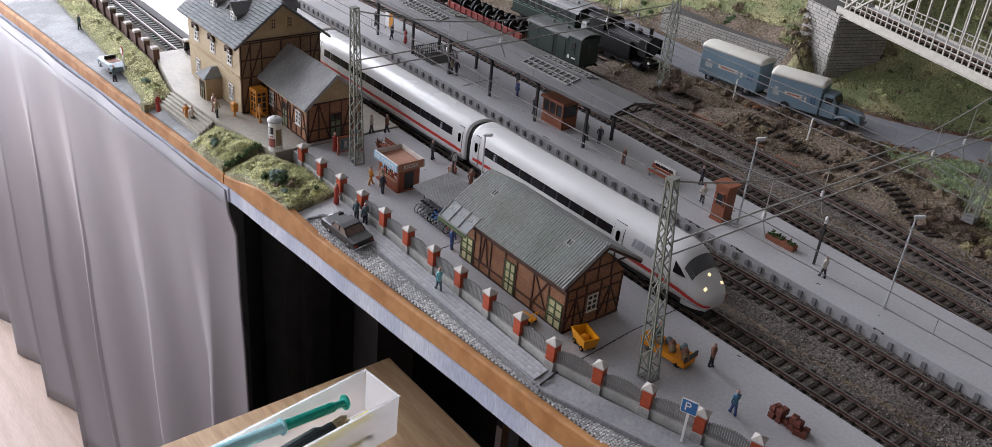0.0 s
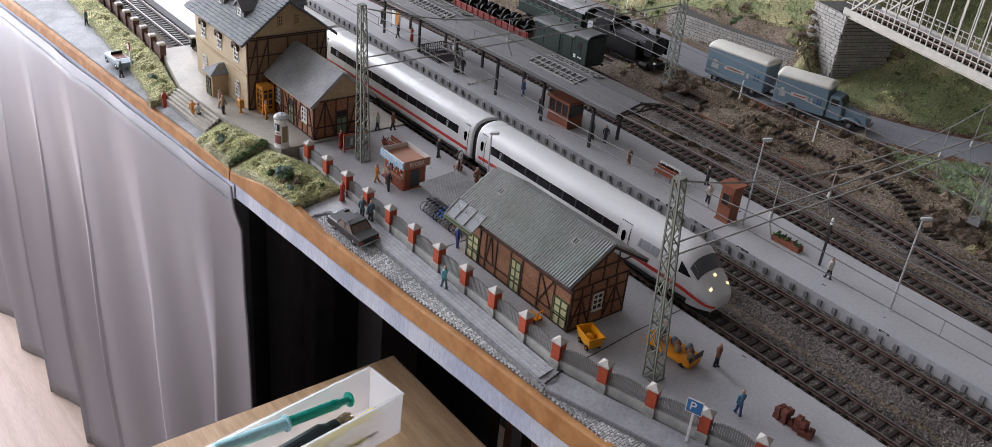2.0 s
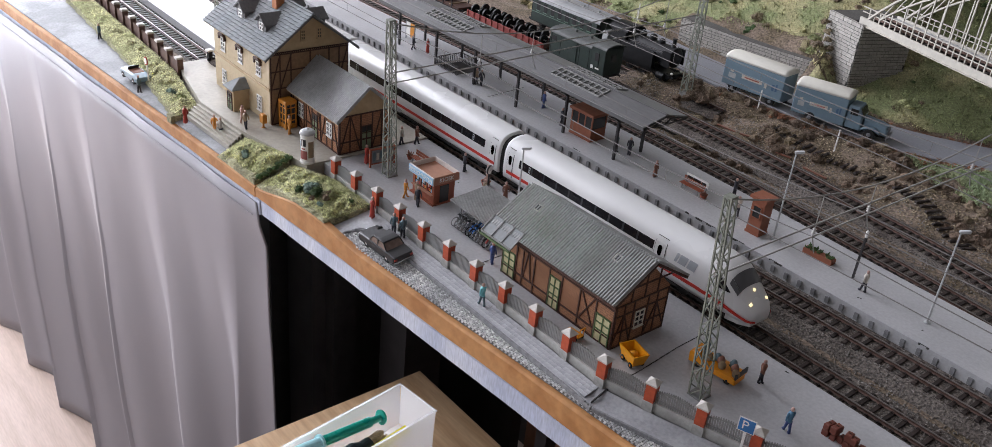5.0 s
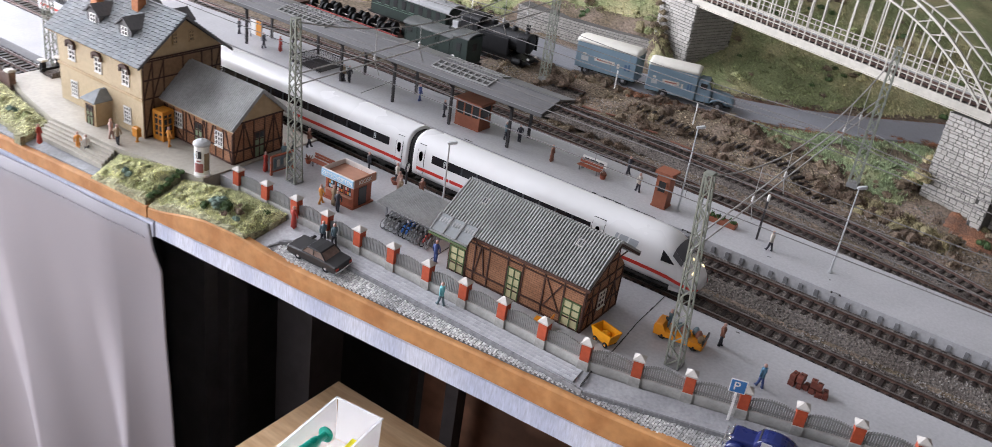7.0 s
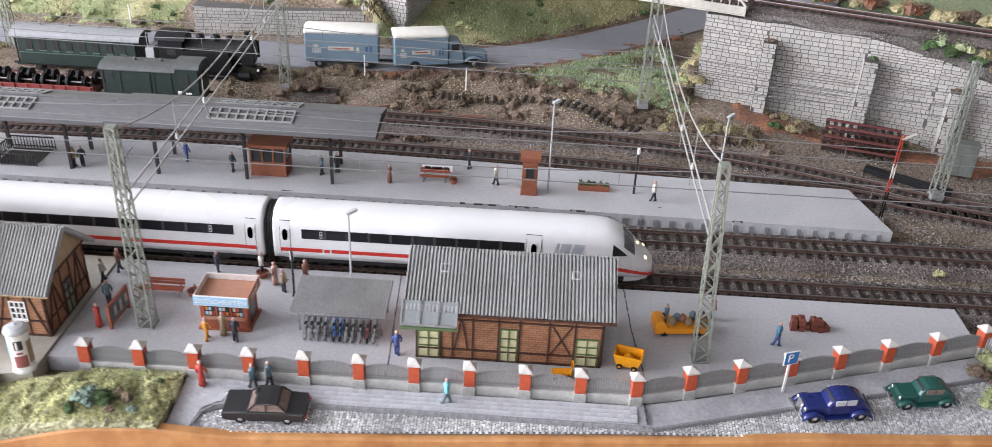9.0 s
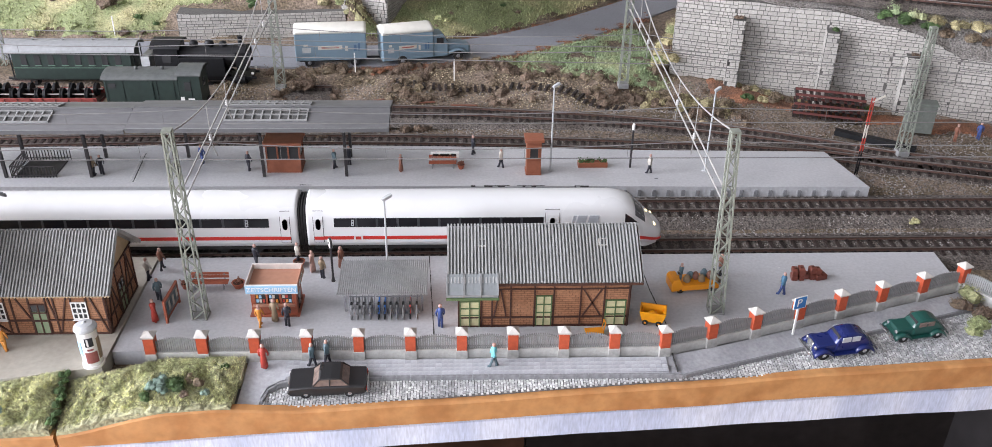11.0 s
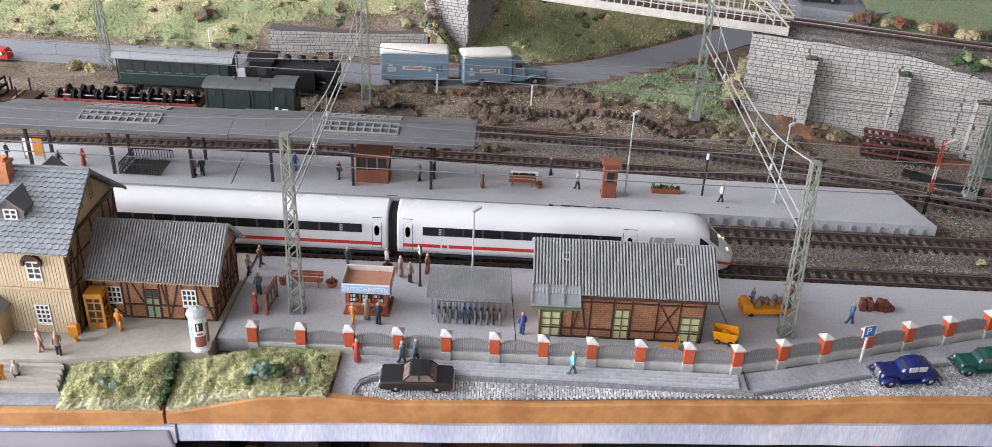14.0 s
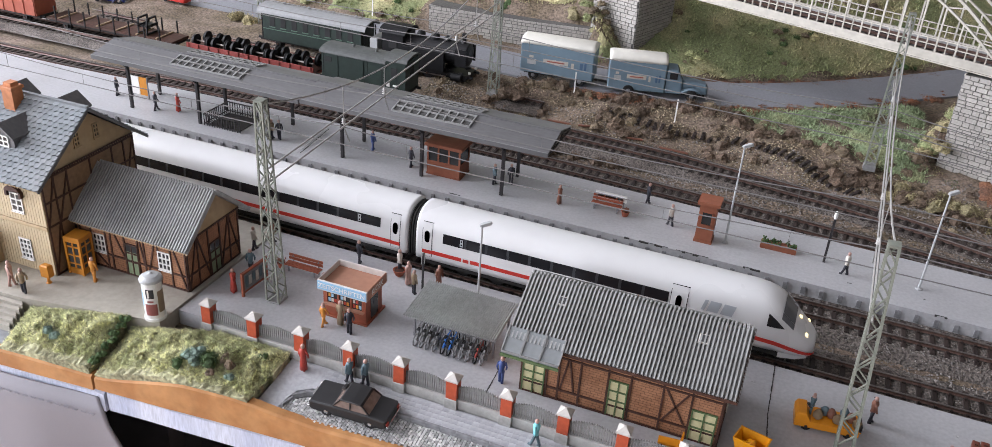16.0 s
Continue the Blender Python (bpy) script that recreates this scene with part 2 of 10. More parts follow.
for k, v in (("Brick Width", 0.0042), ("Row Height", 0.00165), ("Mortar Size", 0.00016), ("Mortar Smooth", 0.3)):
    bo_br.inputs[k].default_value = v
bo_br.inputs["Color1"].default_value, bo_br.inputs["Color2"].default_value, bo_br.inputs["Mortar"].default_value = (1, 1, 1, 1), (0.84, 0.84, 0.84, 1), (0.42, 0.40, 0.38, 1)
bo_mix = bo.nodes.new("ShaderNodeMix")
bo_mix.data_type, bo_mix.blend_type = 'RGBA', 'MULTIPLY'
bo_mix.inputs["Factor"].default_value = 1.0
bo_base = bo.nodes["Principled BSDF"].inputs["Base Color"]
bo.links.new(bo_base.links[0].from_socket, bo_mix.inputs["A"])
bo.links.new(bo_br.outputs["Color"], bo_mix.inputs["B"])
bo.links.new(bo_mix.outputs["Result"], bo_base)
M["timber"] = material("dark_timber", (0.062, 0.026, 0.017), 0.6, vary=0.3, scale=300)
M["brick_red"] = material("red_brick_post", (0.42, 0.075, 0.03), 0.6, vary=0.15, scale=300, second=(0.33, 0.06, 0.028), mix_scale=120)
M["cap"] = material("pale_cap_stone", (0.50, 0.47, 0.43), 0.6, vary=0.1, scale=300)
M["fence_grey"] = material("fence_grey_plastic", (0.23, 0.23, 0.225), 0.6, vary=0.15, scale=300, mix_scale=50)
M["mast"] = material("mast_green_grey", (0.215, 0.23, 0.19), 0.5, vary=0.15, scale=300, mix_scale=60)
M["wire"] = material("wire_steel", (0.30, 0.29, 0.27), 0.65, metal=0.0, vary=0.1, scale=200, bump=0)
M["wire_dark"] = material("wire_dark", (0.17, 0.162, 0.155), 0.75, metal=0.0, vary=0.1, scale=200, bump=0)
M["stone"] = material("wall_stone_block", (0.385, 0.366, 0.332), 0.85, vary=0.14, scale=520, bump=0.25, rand=0.09, island=0.09, mix_scale=60)
M["mortar"] = material("wall_mortar_dark", (0.105, 0.10, 0.092), 0.9, vary=0.25, scale=400, bump=0.3)
M["bridge"] = material("bridge_cream_paint", (0.43, 0.405, 0.35), 0.5, vary=0.1, scale=200, bump=0.05, mix_scale=40)
M["white_paint"] = material("white_paint", (0.74, 0.73, 0.70), 0.5, vary=0.05, scale=150, bump=0.05)
M["off_white"] = material("off_white_frame", (0.66, 0.63, 0.55), 0.5, vary=0.06, scale=150, bump=0.0)
M["glass_dark"] = material("dim_window_pane", (0.05, 0.05, 0.05), 0.12, vary=0.2, scale=60, bump=0)
M["truck_blue"] = material("truck_blue_grey", (0.165, 0.235, 0.285), 0.4, vary=0.05, scale=150, bump=0.03)
M["cream"] = material("cream_roof", (0.66, 0.64, 0.57), 0.5, vary=0.05, scale=150, bump=0.03)
M["tyre"] = material("tyre_black", (0.015, 0.015, 0.015), 0.8, vary=0.2, scale=300)
M["chrome"] = material("chrome", (0.7, 0.7, 0.7), 0.2, metal=0.9, vary=0.05, scale=100, bump=0)
M["wood"] = material("pine_board", (0.52, 0.35, 0.205), 0.5, vary=0.1, scale=60, bump=0.08, second=(0.44, 0.285, 0.155), mix_scale=12, stretch=(1, 8, 1))
M["laminate"] = material("pale_laminate_floor", (0.55, 0.43, 0.36), 0.4, vary=0.08, scale=50, bump=0.03, second=(0.48, 0.37, 0.30), mix_scale=6, stretch=(1, 9, 1))
M["wall_paint"] = material("room_wall_paint", (0.25, 0.24, 0.23), 0.9, vary=0.04, scale=40, bump=0.05)
M["yellow"] = material("yellow_orange_plastic", (0.72, 0.27, 0.015), 0.4, vary=0.06, scale=200, bump=0.0)
M["green_loco"] = material("wagon_green", (0.020, 0.033, 0.027), 0.5, vary=0.15, scale=200, bump=0.05)
M["loco_black"] = material("loco_black", (0.011, 0.011, 0.012), 0.5, vary=0.25, scale=200, bump=0.05, spec=0.25)
M["wagon_red"] = material("wagon_oxide_red", (0.22, 0.038, 0.03), 0.6, vary=0.15, scale=200, bump=0.05)


# ---- room ----
def front(x):
    """The layout's front edge."""
    return -0.0490 + 0.079 * x


def kerb_back(x):
    """The fence's line, where the pavement begins."""
    return 0.0005 if x < 0.325 else 0.0005 + 0.308 * (x - 0.325)


def paved(x, y, z=0.0):
    """A point of a level pavement laid on the footway, which falls towards the street."""
    g = max(0.0, kerb_back(x) - y)
    return (x, y + 0.205 * g, z - 0.171 * g)


def street_z(x, y):
    return -0.0092 + 0.115 * (y - kerb_back(x) + 0.0163)


def edge_top(x):
    """Height of the board's raw edge: low at the joint, rising past the grass bank."""
    if x < -0.0445:
        return -0.0168 - 0.0010 * step01(-0.10, -0.05, x)
    return -0.0180 + 0.0112 * step01(-0.05, 0.022, x) - 0.0048 * step01(0.040, 0.10, x) - 0.0010 * step01(0.16, 0.22, x) + 0.0022 * step01(0.22, 0.45, x)


RX0, RX1, RY0, RY1, RZ0, RZ1 = -1.9, 2.4, -2.4, 2.0, -0.60, 1.75
solid("floor", box(B(), RX0 - .1, RX1 + .1, RY0 - .1, RY1 + .1, RZ0 - 0.05, RZ0), M["laminate"], "pale wood laminate floor of the room", "floor", kind="structure")
solid("ceiling", box(B(), RX0 - .1, RX1 + .1, RY0 - .1, RY1 + .1, RZ1, RZ1 + 0.05), M["wall_paint"], "plain pale ceiling", "ceiling", kind="structure")
solid("wall_north", box(B(), RX0 - .1, RX1 + .1, RY1, RY1 + .1, RZ0, RZ1), M["wall_paint"], "plain pale wall behind the layout", "wall", kind="structure")
solid("wall_east", box(B(), RX1, RX1 + .1, RY0, RY1, RZ0, RZ1), M["wall_paint"], "plain pale wall", "wall", kind="structure")


def pierced(name, along, at, lo, hi, w0, w1, z0, z1):
    bm = B()
    for a, b, c, d in ((lo, w0, RZ0, RZ1), (w1, hi, RZ0, RZ1), (w0, w1, RZ0, z0), (w0, w1, z1, RZ1)):
        if along == "y":
            box(bm, at - .1, at, a, b, c, d)
        else:
            box(bm, a, b, at - .1, at, c, d)
    solid(name, bm, M["wall_paint"], "plain pale wall with a window opening", "wall", kind="structure")


pierced("wall_west", "y", RX0, RY0, RY1, -1.2, 0.7, -0.55, 1.65)
pierced("wall_south", "x", RY0, RX0, RX1, -1.85, -0.05, 0.25, 1.65)

# ---- the layout's land: one sheet ----
ROAD = smooth_line([(-1.5, 0.58), (-0.5, 0.565), (-0.2, 0.555), (0.02, 0.535), (0.13, 0.545), (0.22, 0.565), (0.30, 0.610), (0.38, 0.675), (0.48, 0.77), (0.62, 0.92)], 0.03)
WALL = [(0.428, 0.488), (0.487, 0.466), (0.577, 0.440), (0.64, 0.4170), (0.665, 0.4078), (0.70, 0.395), (1.3, 0.16)]
WALL_TOPS = (0.089, 0.090, 0.0880, 0.0775, 0.0700, 0.0535, 0.040)


def wall_y(x):
    for (a, b), (c, d) in zip(WALL, WALL[1:]):
        if a <= x <= c:
            return b + (d - b) * (x - a) / (c - a)
    return WALL[-1][1] if x > WALL[-1][0] else WALL[0][1]


def step01(a, b, v):
    t = max(0.0, min(1.0, (v - a) / (b - a)))
    return t * t * (3 - 2 * t)


def road_side(x, y):
    """Distance past the road's centre line, to its far side."""
    best, side = 9, 0
    p = Vector((x, y))
    for a, b in zip(ROAD, ROAD[1:]):
        d = b - a
        t = max(0, min(1, (p - a).dot(d) / d.dot(d)))
        q = a + d * t
        r = (p - q).length
        if r < best:
            best = r
            side = r if d.x * (p - q).y - d.y * (p - q).x > 0 else -r
    return side


def land(x, y):
    z = -0.0105 - 0.006 * step01(-0.085, -0.10, x) * step01(-0.010, -0.022, y)
    z += 0.0125 * step01(0.405, 0.475, y)
    if y > 0.40:
        s = road_side(x, y)
        if s > 0.036:
            rise = 0.62 if x < 0.09 else 0.36
            z = max(z, 0.002 + min(0.30, rise * (s - 0.036)))
        elif s < -0.036:
            z += 0.006 * step01(0.036, 0.08, -s) * math.sin(37 * x) * math.sin(53 * y)
    if 0.0 < x < 0.104 and y > 0.58:
        h = min(1.35 * (0.104 - x), 0.050) if x > 0.05 else 0.034 + 0.016 * x / 0.05
        z = max(z, h * step01(0.580, 0.600, y))
    if -0.15 < x < 0.064 and 0.56 < y < 0.72:
        w = 0.600 + 0.018 * (x + 0.135) / 0.195
        z = min(z, 0.002) if y < w + 0.010 else max(z, 0.002 + 0.029 * step01(w + 0.008, w + 0.024, y) + 0.25 * max(0, y - w - 0.024))
    if x > 0.440 + 0.37 * max(0.0, y - 0.488):
        past = y - wall_y(x) - 0.020
        if past > 0:
            z = max(z if x < 0.47 else -1, 0.082 - 0.03 * step01(0.60, 0.80, x) + 0.10 * step01(0.06, 0.5, past))
    n = noise.fractal((x * 30, y * 30, 0.3), 1.0, 2.0, 4)
    rough = 0.0006 + 0.0035 * step01(0.41, 0.46, y)
    if y > 0.40 and abs(road_side(x, y)) < 0.04:
        rough = 0.0002
    return z + rough * n


X0, X1, Y1, STEP = -1.5, 1.3, 1.65, 0.0125
bm = B()
nx = int((X1 - X0) / STEP)
ny = 138
grid = []
for i in range(nx + 1):
    x = X0 + (X1 - X0) * i / nx
    col = []
    for j in range(ny + 1):
        y = front(x) + 0.004 + (Y1 - front(x)) * j / ny
        col.append(bm.verts.new((x, y, land(x, y) - 0.0075 * step01(-0.005, -0.03, y - 0.1 * max(0.0, x)))))
    grid.append(col)
for i in range(nx):
    for j in range(ny):
        bm.faces.new((grid[i][j], grid[i + 1][j], grid[i + 1][j + 1], grid[i][j + 1]))
GROUND = solid("ground", bm, M["ground"], "brown earth and scrub of the model landscape", "ground", kind="structure", smooth=True)

# grass laid as turf on the slopes, a sheet of many short blades over each
def tufts(bm, x0, x1, y0, y1, keep, height, count, seed, zoff=0.0, lean=0.5, width=0.0007):
    rnd = random.Random(seed)
    made = 0
    while made < count:
        x, y = rnd.uniform(x0, x1), rnd.uniform(y0, y1)
        made += 1
        z = keep(x, y)
        if z is None:
            continue
        h = height * rnd.uniform(0.5, 1.2)
        a = rnd.uniform(0, math.tau)
        dx, dy = math.cos(a), math.sin(a)
        tip = (x + dx * h * lean * rnd.random(), y + dy * h * lean * rnd.random(), z + h)
        w = width * rnd.uniform(0.7, 1.5)
        v = [bm.verts.new(p) for p in ((x - dy * w, y + dx * w, z + zoff - 0.0005), (x + dy * w, y - dx * w, z + zoff - 0.0005), tip)]
        bm.faces.new(v)
    return bm


# roads
def road_mesh(line, half, zfun, t=0.0015):
    bm = B()
    rows = []
    for i, p in enumerate(line):
        a, b = line[max(i - 1, 0)], line[min(i + 1, len(line) - 1)]
        d = (b - a).normalized()
        s = Vector((-d.y, d.x))
        q = [p - s * half, p + s * half]
        rows.append([bm.verts.new((c.x, c.y, zfun(c.x, c.y) + h)) for c in q for h in (t, -0.012)])
    for a, b in zip(rows, rows[1:]):
        bm.faces.new((a[0], b[0], b[2], a[2]))
        bm.faces.new((a[1], a[0], b[0], b[1]))
        bm.faces.new((a[2], a[3], b[3], b[2]))
    return bm


solid("road", road_mesh(ROAD, 0.034, lambda x, y: 0.0025), M["asphalt"], "grey asphalt road behind the railway", "road", kind="structure")

# ---- front edge of the layout ----
def edge_strip(bm, x0, x1, low, high, out, back, n=60, wob=0.0, seed=3):
    """A strip along the front edge between two heights; out: how far it stands before the edge line."""
    rows = []
    for i in range(n + 1):
        x = x0 + (x1 - x0) * i / n
        y = front(x)
        w = wob * (noise.fractal((x * 9 + seed, 0.2, seed), 1.0, 2.0, 3) + 0.16 * noise.fractal((x * 90, 3.1, seed), 1.0, 2.0, 3))
        o = wob * noise.fractal((x * 14, 4.2, seed), 1.0, 2.0, 2)
        z0, z1 = low(x), high(x)
        rows.append([bm.verts.new(p) for p in ((x, y - out + o, z0 + w * 0.5), (x, y - out + o * 0.7, z1 - 0.0012 + w), (x, y - out + 0.0015, z1 + w), (x, y + back, z1 + w), (x, y + back, z0))])
    for p, q in zip(rows, rows[1:]):
        for k in range(5):
            bm.faces.new((p[k], p[(k + 1) % 5], q[(k + 1) % 5], q[k]))
    bm.faces.new(rows[0])
    bm.faces.new(rows[-1][::-1])
    return bm


solid("board_edge", edge_strip(B(), -0.0442, 1.25, lambda x: -0.0268 - 0.004 * max(0.0, x), edge_top, 0.0005, 0.006, 900, 0.0011, 3), M["cork"], "rough orange-brown painted edge of the baseboard", "edge", kind="structure")
solid("board_edge", edge_strip(B(), -1.45, -0.0462, lambda x: -0.0284, edge_top, 0.0005, 0.006, 900, 0.0010, 7), M["cork"], "rough orange-brown painted edge of the baseboard", "edge", kind="structure")
solid("hook_tape", edge_strip(B(), -0.0390, 1.25, lambda x: -0.0432 - 0.014 * max(0.0, x), lambda x: -0.0286 - 0.004 * max(0.0, x), -0.0012, 0.006, 300, 0.0010, 11), M["white_band"], "stained white fabric tape along the table edge", "tape", kind="structure")
solid("hook_tape", edge_strip(B(), -1.45, -0.0405, lambda x: -0.0440, lambda x: -0.0300, -0.0008, 0.006, 120, 0.0008, 12), M["white_band"], "stained white fabric tape along the table edge", "tape", kind="structure")
bm = B()
rows = [[bm.verts.new(p) for p in ((x, front(x) + 0.0068, -0.0440), (x, front(x) + 0.0068, -0.0195), (x, 1.66, -0.0195), (x, 1.66, -0.0440))] for x in (-1.45, 1.25)]
for k in range(4):
    bm.faces.new((rows[0][k], rows[0][(k + 1) % 4], rows[1][(k + 1) % 4], rows[1][k]))
bm.faces.new(rows[0])
bm.faces.new(rows[1][::-1])
solid("baseboard", bm, M["black"], "dark wooden baseboard carrying the layout", "table", kind="structure")

# curtain
CREST = [-1.6, -1.44, -1.29, -1.12, -0.96, -0.82, -0.69, -0.555, -0.42, -0.25, -0.09, -0.012, 0.2]


def fold(x):
    """Depth of the cloth's folds: sharp crests with a long slope behind each."""
    for a, b in zip(CREST, CREST[1:]):
        if a <= x < b:
            s = (x - a) / (b - a)
            f = -1 + 2 * step01(-0.15, 0.70, s) if s < 0.70 else 1 - 2 * step01(0.70, 1.0, s)
            return f + 0.08 * math.sin(s * 11 + a * 9)
    return 0.0


bm = B()
cols = []
NX, NZ = 560, 26
for i in range(NX + 1):
    u = i / NX
    x = -1.45 + (1.45 - 0.040) * u
    col = []
    for j in range(NZ + 1):
        v = j / NZ
        z = -0.0335 - 0.564 * v
        amp = (0.0005 + 0.0150 * step01(0.03, 0.75, v)) * (1 - 0.6 * step01(0.95, 1.0, u))
        xx = x - 0.004 * step01(0.96, 1.0, u) * (1 - step01(0.0, 0.06, v)) + v * (0.033 + 0.10 * step01(-0.03, -0.25, x))
        col.append(bm.verts.new((xx, front(x) - 0.0018 - 0.012 * v + amp * fold(x) + 0.0060 * step01(0.93, 1.0, u) * step01(0.03, 0.08, v) + 0.0015 * noise.fractal((x * 9, z * 7, 2.0), 1, 2, 3), z)))
    cols.append(col)
for i in range(NX):
    for j in range(NZ):
        bm.faces.new((cols[i][j], cols[i + 1][j], cols[i + 1][j + 1], cols[i][j + 1]))
CURTAIN = solid("curtain", bm, M["curtain"], "grey cloth curtain hanging in folds from the table edge", "curtain", smooth=True)
sd = CURTAIN.modifiers.new("thickness", 'SOLIDIFY')
sd.thickness = 0.0016
bm = B()
for k in range(230):
    x = -1.40 + 0.006 * k
    if x < -0.045:
        box(bm, x, x + 0.0038, front(x) - 0.0036, front(x) - 0.0022, -0.0455, -0.0451)
tagged(part("stitching", bm, M["curtain"], CURTAIN), kind="stuff")

# underside: legs, and black sheets added as the shade behind them
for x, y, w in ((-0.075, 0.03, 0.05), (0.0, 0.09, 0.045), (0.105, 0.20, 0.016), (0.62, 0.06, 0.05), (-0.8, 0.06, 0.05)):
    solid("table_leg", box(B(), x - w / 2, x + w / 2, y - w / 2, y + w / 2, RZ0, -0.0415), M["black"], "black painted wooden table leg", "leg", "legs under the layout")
solid("curtain_lining", box(B(), -1.45, -0.035, 0.02, 0.026, RZ0, -0.0415), M["black"], "black sheet added as shade behind the curtain", "cloth", kind="structure")
solid("back_cloth", box(B(), -1.45, 1.25, 0.40, 0.41, RZ0, -0.0415), M["black"], "black sheet added as the darkness under the layout", "cloth", kind="structure")

# ---- platforms ----
FENCE = [(0.0325 * i, 0.0005) for i in range(11)] + [(0.3573, 0.0095), (0.389, 0.019), (0.4213, 0.0290), (0.4535, 0.039), (0.486, 0.0488), (0.520, 0.0595), (0.555, 0.0715)]
bm = B()
prism(bm, [(-0.0267, 0.0045)] + [(x, y + 0.0045) for x, y in FENCE] + [(0.556, 0.1155), (-0.0267, 0.1155)], "z", -0.012, 0.0)
solid("platform_front", bm, M["platform"], "grey painted station platform beside the first track", "platform", kind="structure")
bm = prism(B(), [(-0.0275, -0.012), (-0.0275, 0.1155), (-0.31, 0.1155), (-0.31, -0.012), (-0.20, -0.034), (-0.118, -0.029)], "z", -0.014, 0.0012)
solid("forecourt", bm, M["forecourt"], "smooth stone-coloured forecourt round the station building", "forecourt", kind="structure")
PF2F, PF2B = [(0.545, 0.2215), (0.2, 0.2275), (-1.4, 0.2355)], [(-1.4, 0.296), (-0.4, 0.298), (-0.17, 0.307), (0.1, 0.308), (0.226, 0.3035), (0.365, 0.296), (0.530, 0.2915)]
solid("platform_island", prism(B(), PF2F + PF2B, "z", -0.012, 0.0), M["platform"], "long grey island platform with a slanted end", "platform", kind="structure")
# edge blocks under the island platform's lip
for k in range(100):
    x = 0.535 - k * 0.0125
    if k == 0:
        bm = box(B(), -0.0016, 0.0016, -0.0013, 0.0, -0.0085, -0.0030, 0.0004)
        blk = new("edge_block", mesh_of("edge_block", bm, M["platform_edge"]))
        first = blk
    else:
        blk = new("edge_block", first.data)
    y = 0.2215 + (0.545 - x) * (0.006 / 0.345) if x > 0.2 else 0.2275 + (0.2 - x) * 0.005
    blk.location = (x, y, 0)
    blk.parent = bpy.data.objects["platform_island"]
solid("platform_left", prism(B(), [(-1.45, 0.047), (-0.330, 0.045), (-0.315, 0.060), (-0.315, 0.114), (-1.45, 0.114)], "z", -0.012, 0.0), M["platform"], "grey platform beside the siding", "platform", kind="structure")

# ---- street in front ----
M["street_pale"] = material("pale_street_slabs", (0.27, 0.275, 0.285), 0.62, vary=0.16, scale=380, bump=0.2, second=(0.20, 0.205, 0.21), mix_scale=30, spec=0.3)
bm = B()
pts = [(0.060, -0.002), (0.325, -0.0035), (0.36, 0.0055), (0.557, 0.067), (0.557, 0.045), (0.40, -0.003), (0.335, -0.0225), (0.30, -0.0205), (0.10, -0.020), (0.083, -0.022), (0.075, -0.028), (0.072, -0.038), (0.071, front(0.071) + 0.004), (0.058, front(0.058) + 0.004)]
pts = [paved(x, y)[:2] for x, y in pts[:-2]] + [(0.071, front(0.071) + 0.0045), (0.058, front(0.058) + 0.0045)]
prism(bm, pts, "z", -0.016, -0.003)
for v in bm.verts:
    v.co.z += -0.215 * max(0.0, kerb_back(v.co.x) - v.co.y)
M["footway"] = material("footway_grey", (0.385, 0.388, 0.40), 0.5, vary=0.14, scale=420, bump=0.2, second=(0.30, 0.303, 0.315), mix_scale=30)
solid("pavement", bm, M["footway"], "grey paved footway along the fence", "pavement", kind="structure")
bm = B()
cols = []
for k in range(61):
    x = 0.050 + 0.020 * k
    q = [(x, front(x) + 0.0045), (x, min(kerb_back(x) - 0.004, 0.11))]
    cols.append([(*q[0], street_z(*q[0])), (*q[1], street_z(*q[1])), (*q[1], -0.022), (*q[0], -0.022)])
loft(bm, cols)
M["cobble_joint"] = material("cobble_joint_dirt", (0.17, 0.168, 0.165), 0.9, vary=0.35, scale=300, bump=0.4)
solid("street", bm, M["cobble_joint"], "worn grey cobbled street in front of the fence", "street", kind="structure")
bm = prism(B(), [(-1.45, front(-1.45) + 0.0045), (-0.10, front(-0.1) + 0.0045), (-0.112, -0.031), (-0.20, -0.036), (-0.25, -0.032), (-0.30, -0.032), (-0.62, -0.022), (-1.45, -0.022)], "z", -0.022, -0.0115)
for v in bm.verts:
    v.co.z -= 0.0040 if v.co.y < front(v.co.x) + 0.006 else 0.0
solid("street_left", bm, M["street_pale"], "pale grey street below the station steps", "street", kind="structure")


# ---- tracks ----
TRACKS = {
    "track_1": ([(-1.4, 0.1340), (1.25, 0.1340)], (-0.10, 0.72), -0.002),
    "track_2": ([(-1.4, 0.1970), (1.25, 0.1970)], (-0.05, 0.72), -0.002),
    "track_3": ([(-1.4, 0.322), (-0.5, 0.322), (-0.29, 0.331), (-0.1, 0.339), (0.10, 0.338), (0.228, 0.333), (0.371, 0.322), (0.52, 0.303), (0.63, 0.272), (1.25, 0.09)], (-0.30, 0.75), -0.006),
    "track_4": ([(-1.4, 0.389), (-0.5, 0.389), (-0.1, 0.390), (0.163, 0.394), (0.231, 0.393), (0.364, 0.381), (0.486, 0.349), (0.568, 0.316), (0.66, 0.281), (1.25, 0.105)], (-0.05, 0.75), (0.003, -0.006)),
    "track_5": ([(-1.4, 0.475), (-0.2, 0.463), (0.06, 0.463)], (-0.05, 0.06), 0.001),
    "track_upper": ([(0.452, 0.533), (0.58, 0.487), (0.75, 0.427), (1.25, 0.257)], (0.44, 0.75), 0.0985),
    "siding": ([(-1.4, 0.030), (-0.315, 0.030)], (-0.62, -0.31), -0.006),
}
TIE = box(B(), -0.0016, 0.0016, -0.0150, 0.0150, -0.0020, 0.0, 0.0003)
